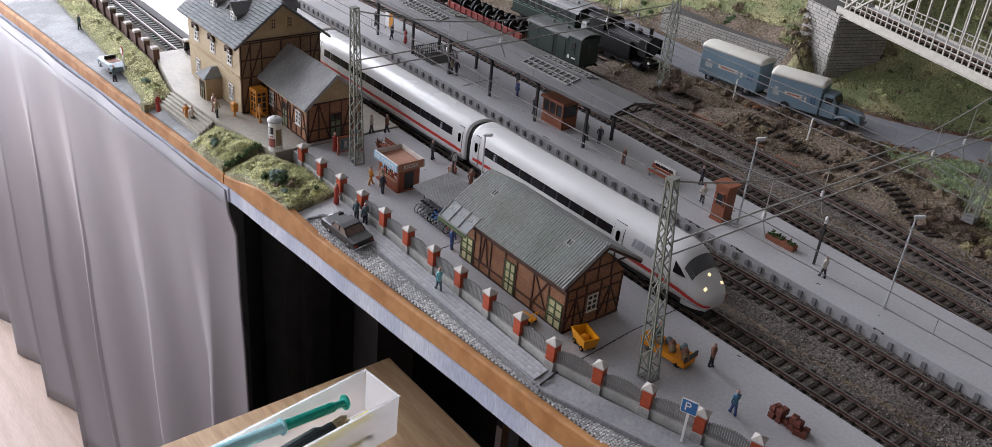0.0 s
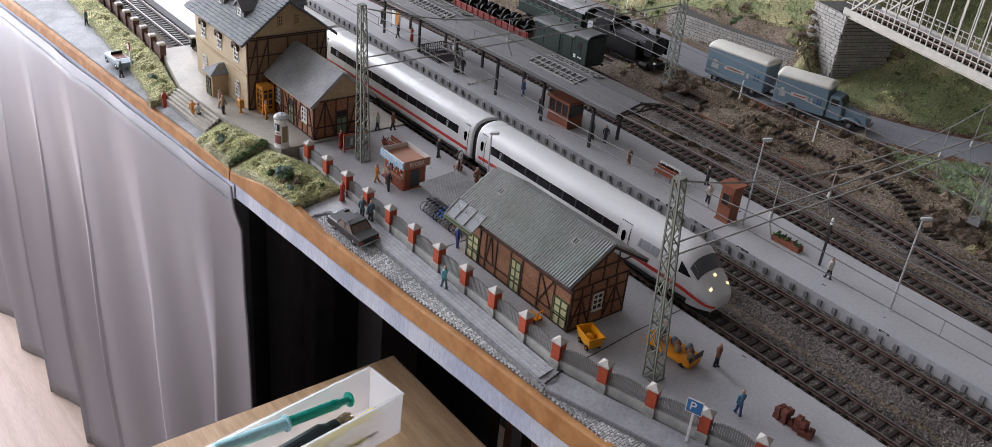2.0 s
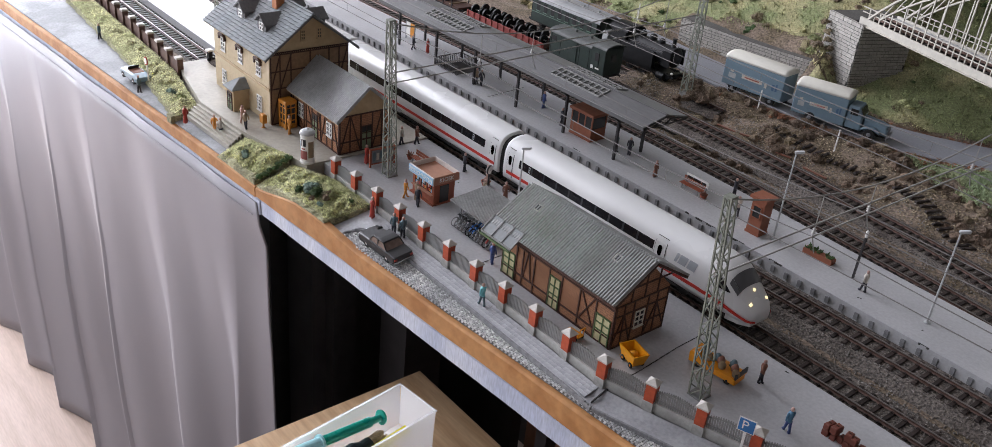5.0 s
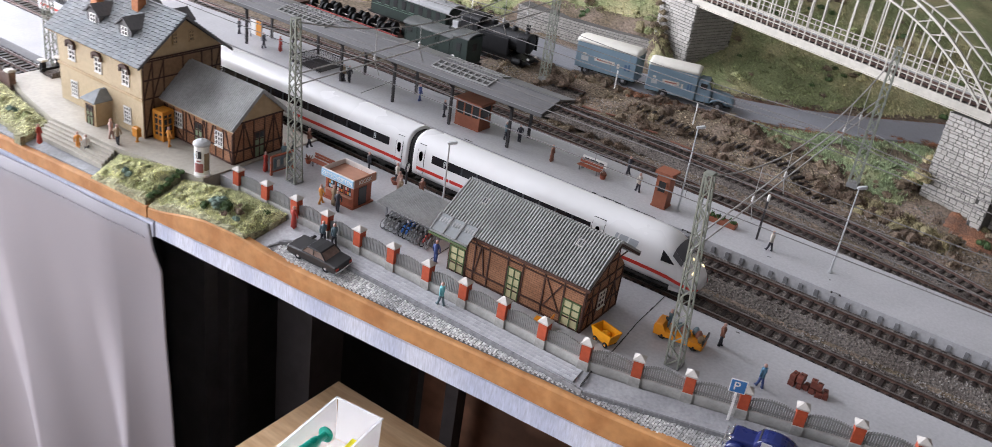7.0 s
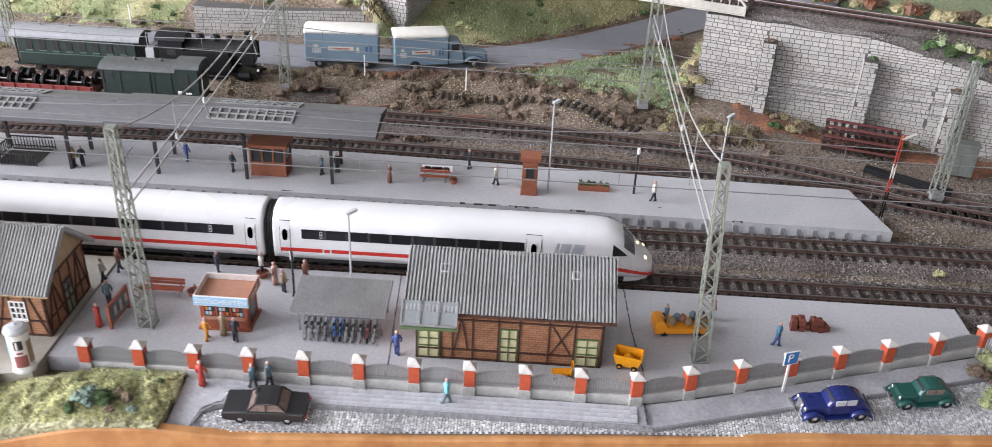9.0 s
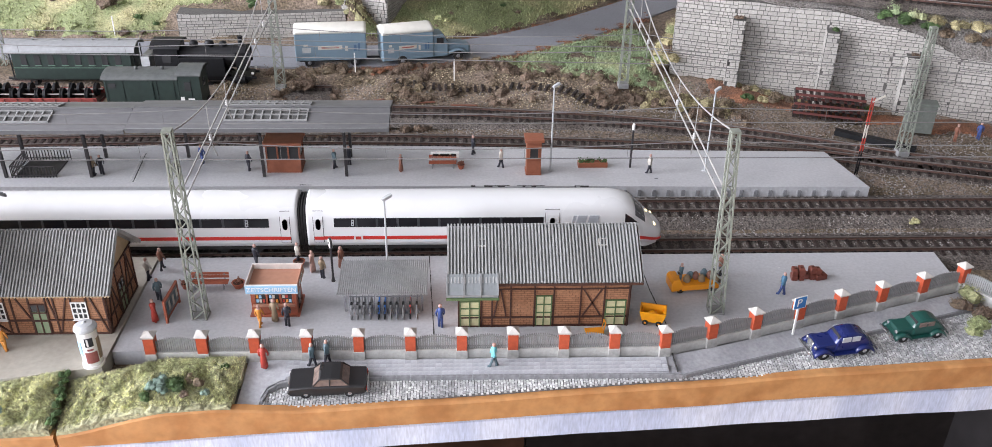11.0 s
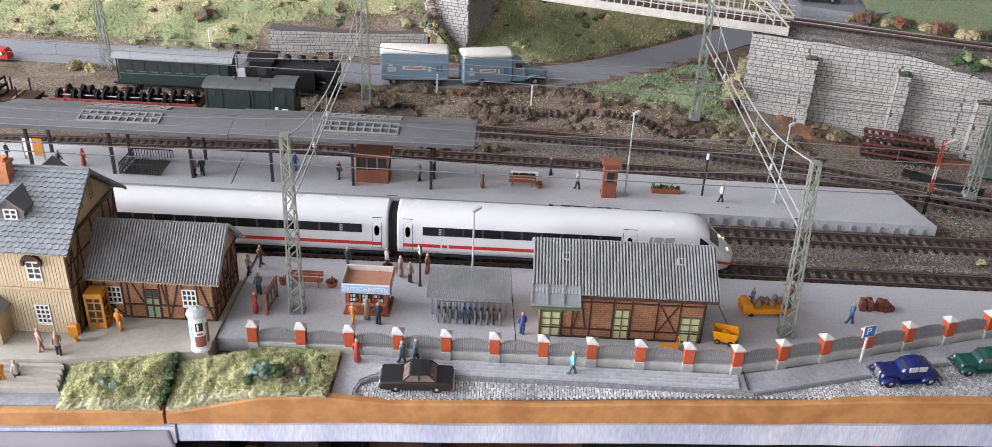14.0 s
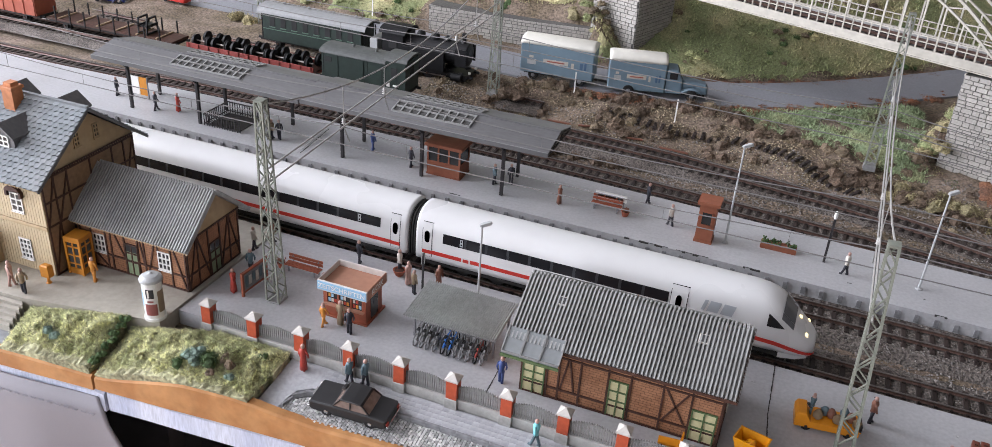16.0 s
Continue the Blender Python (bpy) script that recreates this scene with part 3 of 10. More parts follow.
for s in (-1, 1):
    for e in (-1, 1):
        y = s * 0.0083 + e * 0.0016
        box(TIE, -0.0010, 0.0010, y - 0.0008, y + 0.0008, 0.0, 0.0007)
TIE = mesh_of("sleeper", TIE, M["sleeper"])


def level(z, x):
    """A track's rail height at x: a number, or (left, right) with a ramp between."""
    return z[0] + (z[1] - z[0]) * step01(0.0, 0.40, x) if isinstance(z, tuple) else z


def rail_mesh(line, off, z, prof):
    rings = []
    n = len(line)
    for i, p in enumerate(line):
        d = (line[min(i + 1, n - 1)] - line[max(i - 1, 0)]).normalized()
        s = Vector((-d.y, d.x))
        rings.append([(p.x + s.x * (off + u), p.y + s.y * (off + u), level(z, p.x) + w) for u, w in prof])
    return rings


def lay(name, pts, near, z):
    line = smooth_line(pts, 0.02)
    tr = thing(name, Matrix(), "model railway track with brown sleepers in gravel", "track", kind="structure")
    part("ballast", sweep_flat(B(), line, 0.0185, lambda x: level(z, x) - 0.0085, lambda x: level(z, x) - 0.0037, 0.010), M["ballast"], tr)
    for off in (-0.0083, 0.0083):
        bm = B()
        loft(bm, rail_mesh(line, off, z, [(-0.0009, -0.0026), (0.0009, -0.0026), (0.0003, -0.0019), (0.0003, -0.0006), (-0.0003, -0.0006), (-0.0003, -0.0019)]))
        part("rail", bm, M["rail"], tr)
        bm = B()
        loft(bm, rail_mesh(line, off, z, [(-0.0005, -0.0006), (0.0005, -0.0006), (0.0004, 0.0), (-0.0004, 0.0)]))
        part("rail_head", bm, M["rail_top"], tr, "worn bright rail head")
    # sleepers at even steps
    acc, rest, count = 0.0, B(), 0
    fine = smooth_line(pts, 0.0015)
    for a, b in zip(fine, fine[1:]):
        acc += (b - a).length
        if acc < 0.0072:
            continue
        acc = 0
        ang = math.atan2((b - a).y, (b - a).x)
        m = Matrix.Translation((b.x, b.y, level(z, b.x) - 0.0026)) @ Matrix.Rotation(ang, 4, "Z")
        if near[0] <= b.x <= near[1] and count < 300:
            ob = new("sleeper", TIE)
            ob.parent = tr
            ob.matrix_local = m
            count += 1
        else:
            hexa(rest, [m @ Vector(p) for p in ((-0.0016, -0.015, -0.002), (0.0016, -0.015, -0.002), (0.0016, 0.015, -0.002), (-0.0016, 0.015, -0.002), (-0.0014, -0.0148, 0), (0.0014, -0.0148, 0), (0.0014, 0.0148, 0), (-0.0014, 0.0148, 0))])
    if rest.verts:
        tagged(part("far_sleepers", rest, M["sleeper"], tr), kind="stuff")


for name, (pts, near, z) in TRACKS.items():
    lay(name, pts, near, z)


# ---- fence along the platform ----
FENCE_OB = thing("fence", Matrix(), "grey picket fence with red brick posts and pale stone caps", "fence")


M["plinth"] = material("concrete_plinth", (0.42, 0.415, 0.39), 0.7, vary=0.16, scale=350, bump=0.2, second=(0.31, 0.305, 0.285), mix_scale=45)


def fence_post(x, y, ang):
    f = new("post")
    f.empty_display_size = 0.01
    f.parent = FENCE_OB
    f.matrix_local = Matrix.Translation((x, y, 0)) @ Matrix.Rotation(ang, 4, "Z")
    part("base", box(B(), -0.0036, 0.0036, -0.0036, 0.0036, -0.0070, 0.0030, 0.0004), M["plinth"], f, "pale stone base")
    part("shaft", box(B(), -0.0032, 0.0032, -0.0032, 0.0032, 0.0030, 0.0148), M["brick_red"], f)
    bm = B()
    loft(bm, [[(-w, -w, z), (w, -w, z), (w, w, z), (-w, w, z)] for w, z in ((0.0034, 0.0148), (0.0040, 0.0154), (0.0040, 0.0163), (0.0006, 0.0187))])
    part("cap", bm, M["cap"], f)
    return f


PICKETS = {}


def fence_panel(a, b):
    d = Vector(b) - Vector(a)
    ln, ang = d.length - 0.0058, math.atan2(d.y, d.x)
    mid = (Vector(a) + Vector(b)) / 2
    f = new("panel")
    f.empty_display_size = 0.01
    f.parent = FENCE_OB
    f.matrix_local = Matrix.Translation((mid.x, mid.y, 0)) @ Matrix.Rotation(ang, 4, "Z")
    part("plinth", box(B(), -ln / 2, ln / 2, -0.0016, 0.0016, -0.0050, 0.0026, 0.0003), M["plinth"], f, "pale concrete plinth")
    n = 19
    for k in range(n):
        u = (k + 0.5) / n * 2 - 1
        key = (round(abs(u), 3), "picket")
        if key not in PICKETS:
            top = 0.0132 - 0.0032 * u * u
            bm = beam(B(), (0, 0, 0.0018), (0, 0, top), 0.00105, 0.0007)
            lathe(bm, [(0.0001, top), (0.00055, top + 0.0004), (0.0001, top + 0.0010)], 4)
            PICKETS[key] = mesh_of("picket", bm, M["fence_grey"])
        ob = new("picket", PICKETS[key])
        ob.parent = f
        ob.location = (u * ln / 2, 0, 0)
    bm = B()
    beam(bm, (-ln / 2, 0.0005, 0.0040), (ln / 2, 0.0005, 0.0040), 0.0005, 0.0007)
    for k in range(8):
        u0, u1 = k / 4 - 1, (k + 1) / 4 - 1
        beam(bm, (u0 * ln / 2, 0.0005, 0.0118 - 0.0032 * u0 * u0), (u1 * ln / 2, 0.0005, 0.0118 - 0.0032 * u1 * u1), 0.0005, 0.0007)
    part("rail", bm, M["fence_grey"], f)


for i, (x, y) in enumerate(FENCE):
    a = FENCE[max(i - 1, 0)]
    b = FENCE[min(i + 1, len(FENCE) - 1)]
    fence_post(x, y, math.atan2(b[1] - a[1], b[0] - a[0]))
    if i:
        fence_panel(FENCE[i - 1], (x, y))
fence_panel((0.555, 0.0715), (0.572, 0.043))
fence_post(0.572, 0.043, -1.0)


# ---- white express train ----
SEC = [(0.0165, 0.0045), (0.0172, 0.0085), (0.0174, 0.014), (0.0173, 0.020), (0.0168, 0.0265), (0.0155, 0.0318), (0.0128, 0.0358), (0.0088, 0.0382), (0.0045, 0.0392), (0.0, 0.0395)]


def sec_y(z):
    for (a, b), (c, d) in zip(SEC, SEC[1:]):
        if b <= z <= d:
            return a + (c - a) * (z - b) / (d - b)
    return SEC[0][0]


RING = [(-y, z) for y, z in SEC] + [(y, z) for y, z in SEC[-2::-1]]


def side_panel(x0, x1, z0, z1, side, off=0.00025, steps=4):
    """A thin panel lying on the car's curved side."""
    bm = B()
    zs = [z0 + (z1 - z0) * k / steps for k in range(steps + 1)]
    outer = [(x, side * (sec_y(z) + off), z) for x in (x0, x1) for z in zs]
    vo = [bm.verts.new(p) for p in outer]
    vi = [bm.verts.new((p[0], p[1] - side * 0.0008, p[2])) for p in outer]
    n = steps + 1
    for k in range(steps):
        bm.faces.new((vo[k], vo[n + k], vo[n + k + 1], vo[k + 1]))
    loop = list(range(n)) + [n + k for k in range(n - 1, -1, -1)]
    for a, b in zip(loop, loop[1:] + loop[:1]):
        bm.faces.new((vo[a], vo[b], vi[b], vi[a]))
    return bm


def door_frame(car, x, side, z0=0.0075, z1=0.0330, w=0.0074, window=True):
    d = part("door", side_panel(x - w / 2, x + w / 2, z0, z1, side, 0.00018), M["train_black"], car, "car door with a dark outline")
    part("leaf", side_panel(x - w / 2 + 0.00035, x + w / 2 - 0.00035, z0 + 0.0003, z1 - 0.0004, side, 0.0004), M["white_train"], d)
    part("stripe", side_panel(x - w / 2 + 0.00035, x + w / 2 - 0.00035, 0.0100, 0.0128, side, 0.0005), M["train_red"], d)
    if window:
        bm = B()
        y = side * (sec_y(0.0235) + 0.0007)
        ring = [(x + 0.0019 * math.cos(t), y, 0.0228 + 0.0044 * math.copysign(abs(math.sin(t)) ** 0.6, math.sin(t))) for t in [k * math.tau / 16 for k in range(16)]]
        bm.faces.new([bm.verts.new(p) for p in ring])
        ring2 = [(p[0], p[1] - side * 0.0008, p[2]) for p in ring]
        loft(bm, [ring, ring2])
        part("pane", bm, M["train_black"], d)


def bogie(car, x):
    b = part("bogie", box(B(), x - 0.017, x + 0.017, -0.0125, 0.0125, -0.0005, 0.0040, 0.001), M["underframe"], car, "black bogie under the car")
    for dx in (-0.0125, 0.0125):
        for s in (-1, 1):
            part("wheel", cyl(B(), (x + dx, s * 0.0072, -0.0008), (x + dx, s * 0.0095, -0.0008), 0.0052, 16), M["underframe"], b)


def coach(x0, x1, end=False):
    """One car between x0 and x1; end: with the driver's nose at x1."""
    car = thing("train_car", Matrix.Translation((-0.001, 0.1340, 0.0042)), "white high-speed train end car with a red stripe and lit headlights" if end else "white high-speed train middle car with a red stripe", "train car", "train at the front platform")
    bm = B()
    rings = []
    if not end:
        for x, k in ((x0, 0.985), (x0 + 0.002, 1), (x1 - 0.002, 1), (x1, 0.985)):
            rings.append([(x, y * k, z) for y, z in RING])
    else:
        nose = [(x0, 0.985, 1, 0), (x0 + 0.002, 1, 1, 0), (x1 - 0.062, 1, 1, 0), (x1 - 0.042, 1, 0.998, 0), (x1 - 0.034, 0.992, 0.975, 0), (x1 - 0.028, 0.98, 0.93, 0), (x1 - 0.0225, 0.955, 0.835, 0), (x1 - 0.0145, 0.905, 0.62, -0.0003), (x1 - 0.009, 0.84, 0.475, -0.0006), (x1 - 0.0045, 0.74, 0.37, -0.0009), (x1 - 0.0015, 0.58, 0.295, -0.001), (x1, 0.38, 0.24, -0.0006)]
        for x, w, h, dz in nose:
            rings.append([(x, y * w, 0.0045 + dz + (z - 0.0045) * h) for y, z in RING])
    loft(bm, rings)
    part("body", bm, M["white_train"], car, smooth=True)
    # skirt and floor
    xe = x1 - 0.020 if end else x1 - 0.004
    part("skirt", box(B(), x0 + 0.004, xe, -0.0150, 0.0150, 0.0008, 0.0046), M["underframe"], car, "black underframe skirt")
    if end:
        bm = B()
        loft(bm, [[(x, -w, 0.0), (x, w, 0.0), (x, w, 0.0046), (x, -w, 0.0046)] for x, w in ((xe, 0.0150), (x1 - 0.010, 0.0125), (x1 - 0.003, 0.008))])
        part("apron", bm, M["white_train"], car, "white lower apron of the nose")
    for s in (-1, 1):
        wx1 = x1 - 0.0905 if end else x1 - 0.020
        wb = part("window_band", side_panel(x0 + 0.020, wx1, 0.0205, 0.0275, s), M["train_black"], car, "long black window band")
        n_w = round((wx1 - x0 - 0.022) / 0.0155)
        for k in range(1, n_w):
            xp = x0 + 0.021 + (wx1 - x0 - 0.022) * k / n_w
            part("window_post", side_panel(xp - 0.0009, xp + 0.0009, 0.0206, 0.0274, s, 0.00036), M["band_grey"], wb)
        for xp in ((x0 + 0.0335,) if end else (x0 + 0.0335, wx1 - 0.016)):
            part("sign_mark", side_panel(xp - 0.0010, xp + 0.0010, 0.0215, 0.0265, s, 0.0005), M["mark_pale"], wb, "small pale sign in the window")
            for zz in (0.0223, 0.0247):
                part("sign_field", side_panel(xp - 0.0005, xp + 0.0005, zz, zz + 0.0012, s, 0.0006), M["train_black"], wb)
        part("red_stripe", side_panel(x0 + 0.0115, (x1 - 0.044) if end else x1 - 0.0115, 0.0100, 0.0128, s), M["train_red"], car, "red stripe")
        door_frame(car, x0 + 0.0085, s)
        if end:
            lg = part("emblem", side_panel(x0 + 0.034, x0 + 0.0405, 0.0096, 0.0132, s, 0.0004), M["white_train"], car, "small white and red emblem")
            part("plate", side_panel(x0 + 0.0352, x0 + 0.0393, 0.0101, 0.0127, s, 0.0005), M["train_red"], lg)
        if not end:
            door_frame(car, x1 - 0.0085, s)
        else:
            door_frame(car, x1 - 0.0840, s, 0.0170, 0.0332, 0.0108)
    if end:
        def at(i, j):
            return Vector(rings[i][j])

        def hull(x):
            """Width, height and drop of the nose at x."""
            for p, q in zip(nose, nose[1:]):
                if p[0] <= x <= q[0]:
                    t = (x - p[0]) / (q[0] - p[0])
                    return [p[k] + (q[k] - p[k]) * t for k in (1, 2, 3)]
            return nose[-1][1:]

        def hull_y(x, z):
            w, h, dz = hull(x)
            return w * sec_y(min(0.0394, 0.0045 + (z - 0.0045 - dz) / h))

        def hull_z(x, y):
            w, h, dz = hull(x)
            for (a, b), (c, d) in zip(SEC, SEC[1:]):
                if c <= abs(y) / w <= a and b > 0.012:
                    return 0.0045 + dz + (b + (d - b) * (a - abs(y) / w) / (a - c + 1e-9) - 0.0045) * h
            return 0.0045 + dz + 0.035 * h
        # wind-screen, laid on the nose between two rings
        n = len(RING)
        bm = B()
        for i in (6,):
            for j in range(5, n - 6):
                q = [at(i, j), at(i, j + 1), at(i + 1, j + 1), at(i + 1, j)]
                c = (q[1] - q[0]).cross(q[3] - q[0]).normalized()
                if c.z < 0:
                    c = -c
                bm.faces.new([bm.verts.new(p + c * 0.00035) for p in q])
        bmesh.ops.remove_doubles(bm, verts=bm.verts, dist=0.0001)
        part("windscreen", bm, M["windscreen_grey"], car, "grey reflecting windscreen", smooth=True)
        for s in (-1, 1):
            bm = B()
            tri = [(x, s * hull_y(x, z), z) for x, z in ((x1 - 0.0300, 0.0296), (x1 - 0.0300, 0.0215), (x1 - 0.0250, 0.0215), (x1 - 0.0195, 0.0215), (x1 - 0.0245, 0.0258))]
            loft(bm, [[(p[0], p[1] + s * 0.0005, p[2]) for p in tri], [(p[0], p[1] - s * 0.003, p[2]) for p in tri]])
            part("side_window", bm, M["train_black"], car, "small triangular cab window")
            # stripe round the nose
            bm = B()
            pr = []
            for k in range(31):
                x = x1 - 0.045 + 0.0445 * k / 30
                w, h, dz = hull(x)
                push = 0.0003 * (1 + k / 15)
                row = []
                for zz in (0.0100, 0.0128 + (1 - h) * 0.004):
                    row.append(Vector((x + (push if k > 20 else 0), s * (w * sec_y(zz) + push), 0.0045 + dz + (zz - 0.0045) * h)))
                pr.append(row)
            for (a, b), (c, d) in zip(pr, pr[1:]):
                bm.faces.new([bm.verts.new(p) for p in (a, c, d, b)])
            part("nose_stripe", bm, M["train_red"], car, "red stripe round the nose")
            hl = box(B(), -0.0010, 0.0010, -0.0013, 0.0013, -0.0012, 0.0007, 0.0003)
            hl.transform(Matrix.Translation((x1 - 0.0062, s * 0.0088, hull_z(x1 - 0.0062, 0.0088))) @ Matrix.Rotation(-s * radians(24), 4, "X") @ Matrix.Rotation(radians(42), 4, "Y"))
            part("headlight", hl, M["headlight"], car, "lit warm headlight")
        hl = lathe(B(), [(0.0012, 0), (0.0013, 0.0005), (0.0007, 0.001)], 12)
        hl.transform(Matrix.Translation((x1 - 0.0118, 0, hull_z(x1 - 0.0118, 0))) @ Matrix.Rotation(radians(50), 4, "Y"))
        part("headlight", hl, M["headlight"], car, "lit warm headlight")
        # grey mark on the side: three slanted shapes
        for s in (-1, 1):
            for k, w in enumerate((0.0022, 0.0068, 0.0072)):
                xs = x1 - 0.0700 + (0, 0.0035, 0.0118)[k]
                bm = side_panel(xs, xs + w, 0.0215, 0.0285, s, 0.0003)
                for v in bm.verts:
                    v.co.x += (v.co.z - 0.0215) * 0.25
                part("mark", bm, M["mark_grey"], car, "grey slanted marking")
    bogie(car, x0 + 0.045)
    bogie(car, x1 - (0.075 if end else 0.045))
    return car


M["headlight"] = bpy.data.materials.new("headlight_lit")
M["headlight"].use_nodes = True
hb = M["headlight"].node_tree.nodes["Principled BSDF"]
hb.inputs["Base Color"].default_value = (0.9, 0.8, 0.55, 1)
hb.inputs["Emission Color"].default_value = (1.0, 0.80, 0.45, 1)
hb.inputs["Emission Strength"].default_value = 1.2
# Greyer than the other train glass: its reflection is put into the colour
M["windscreen_grey"] = material("windscreen_reflection_grey", (0.10, 0.10, 0.105), 0.15, vary=0.1, scale=90, bump=0.0)
M["band_grey"] = material("window_post_grey", (0.034, 0.036, 0.040), 0.3, vary=0.05, scale=90, bump=0)
M["mark_pale"] = material("sign_pale", (0.40, 0.42, 0.43), 0.4, vary=0.03, scale=90, bump=0)
M["mark_grey"] = material("mark_grey", (0.33, 0.35, 0.37), 0.4, vary=0.03, scale=90, bump=0)
coach(0.0835, 0.3475, True)
coach(-0.190, 0.0765)
coach(-0.4630, -0.1965)
for x in (0.080, -0.1932):
    gw = thing("gangway", Matrix.Translation((-0.001, 0.1340, 0.0042)), "black rubber bellows between two train cars", "gangway", "gangways of the train")
    for k in range(7):
        w = 1.0 if k % 2 else 0.9
        bm = B()
        loft(bm, [[(x - 0.0032 + 0.0009 * k + dx, y * 0.93 * w, 0.003 + (z - 0.003) * 0.95 * w) for y, z in RING] for dx in (0, 0.0009)])
        part("bellows_fold", bm, M["underframe"], gw)


# ---- buildings ----
def put(bm, m):
    bm.transform(m)
    return bm


def on_wall(bm, m):
    """Moves a bmesh built with x to the right, z up and y into the wall."""
    bm.transform(m)
    return bm


def face_front(x, y):
    return Matrix.Translation((x, y, 0))


def face_right(x, y):
    """x along the wall runs to the back, looking at a wall that faces +x."""
    return Matrix.Translation((x, y, 0)) @ Matrix.Rotation(radians(90), 4, "Z")


def window(parent, m, x, z, w, h, nx=3, ny=3, frame="off_white", sill=True):
    bm = B()
    box(bm, x - w / 2, x + w / 2, -0.0002, 0.0006, z, z + h)
    wn_ = part("window", on_wall(bm, m), M["glass_dark"], parent, "small-paned window with a pale frame")
    bm = B()
    t = 0.00045
    for k in range(nx + 1):
        u = x - w / 2 + w * k / nx
        box(bm, u - t, u + t, -0.0007, 0.0, z - t, z + h + t)
    for k in range(ny + 1):
        v = z + h * k / ny
        box(bm, x - w / 2 - t, x + w / 2 + t, -0.00075, 0.0, v - t, v + t)
    part("frame", on_wall(bm, m), M[frame], wn_)
    if sill:
        part("sill", on_wall(box(B(), x - w / 2 - 0.0008, x + w / 2 + 0.0008, -0.0013, 0.0, z - 0.0011, z - 0.0005), m), M[frame], wn_)
    return wn_


def door(parent, m, x, z, w, h, leaf="door_green", frame="timber", glazed=True):
    d = part("door", on_wall(box(B(), x - w / 2, x + w / 2, -0.0004, 0.0006, z, z + h), m), M[leaf], parent, "panelled wooden door")
    bm = B()
    for u in (x - w / 2, x, x + w / 2):
        box(bm, u - 0.0004, u + 0.0004, -0.0009, 0.0, z, z + h)
    for v in (z + h * 0.45, z + h * 0.72, z + h):
        box(bm, x - w / 2 - 0.0004, x + w / 2 + 0.0004, -0.00095, 0.0, v - 0.0004, v + 0.0004)
    part("frame", on_wall(bm, m), M[frame], d)
    if glazed:
        part("pane", on_wall(box(B(), x - w / 2 + 0.0006, x + w / 2 - 0.0006, -0.0006, 0.0, z + h * 0.76, z + h - 0.0006), m), M["glass_dark"], d)
    return d


def timbers(parent, m, x0, x1, z0, z1, posts, rails, braces, t=0.0011):
    """Half-timber work proud of a wall."""
    for x in posts:
        part("timber", on_wall(box(B(), x - t / 2, x + t / 2, -0.0006, 0.0, z0, z1), m), M["timber"], parent)
    for z in rails:
        part("timber", on_wall(box(B(), x0, x1, -0.00065, 0.0, z - t / 2, z + t / 2), m), M["timber"], parent)
    for a, b, c, d in braces:
        part("timber", on_wall(beam(B(), (a, -0.0003, b), (c, -0.0003, d), t * 0.9, 0.0007, (0, 1, 0)), m), M["timber"], parent)


def ridged_roof(x0, x1, ya, za, yb, zb, pitch=0.0021, t=0.0012, amp=0.00045):
    """A corrugated slope from the eave (ya, za) up to the ridge (yb, zb); the ribs run up the slope."""
    bm = B()
    ribs = max(2, int((x1 - x0) / pitch))
    cuts = [(0.0, 1), (0.40, 1), (0.54, -1), (0.86, -1)]
    n = ribs * 4
    up = Vector((0, -(zb - za), yb - ya)).normalized()
    if up.z < 0:
        up = -up
    top, low = [], []
    for k in range(n + 1):
        u, w = cuts[k % 4]
        x, w = x0 + (x1 - x0) * (k // 4 + u) / ribs, amp * w
        a, b = Vector((x, ya, za)) + up * w, Vector((x, yb, zb)) + up * w
        top.append((bm.verts.new(a + up * t), bm.verts.new(b + up * t)))
        low.append((bm.verts.new(a), bm.verts.new(b)))
    for k in range(n):
        bm.faces.new((top[k][0], top[k + 1][0], top[k + 1][1], top[k][1]))
        bm.faces.new((low[k][0], low[k][1], low[k + 1][1], low[k + 1][0]))
        bm.faces.new((low[k][0], low[k + 1][0], top[k + 1][0], top[k][0]))
        bm.faces.new((low[k][1], top[k][1], top[k + 1][1], low[k + 1][1]))
    for k in (0, n):
        bm.faces.new((low[k][0], top[k][0], top[k][1], low[k][1]))
    return bm


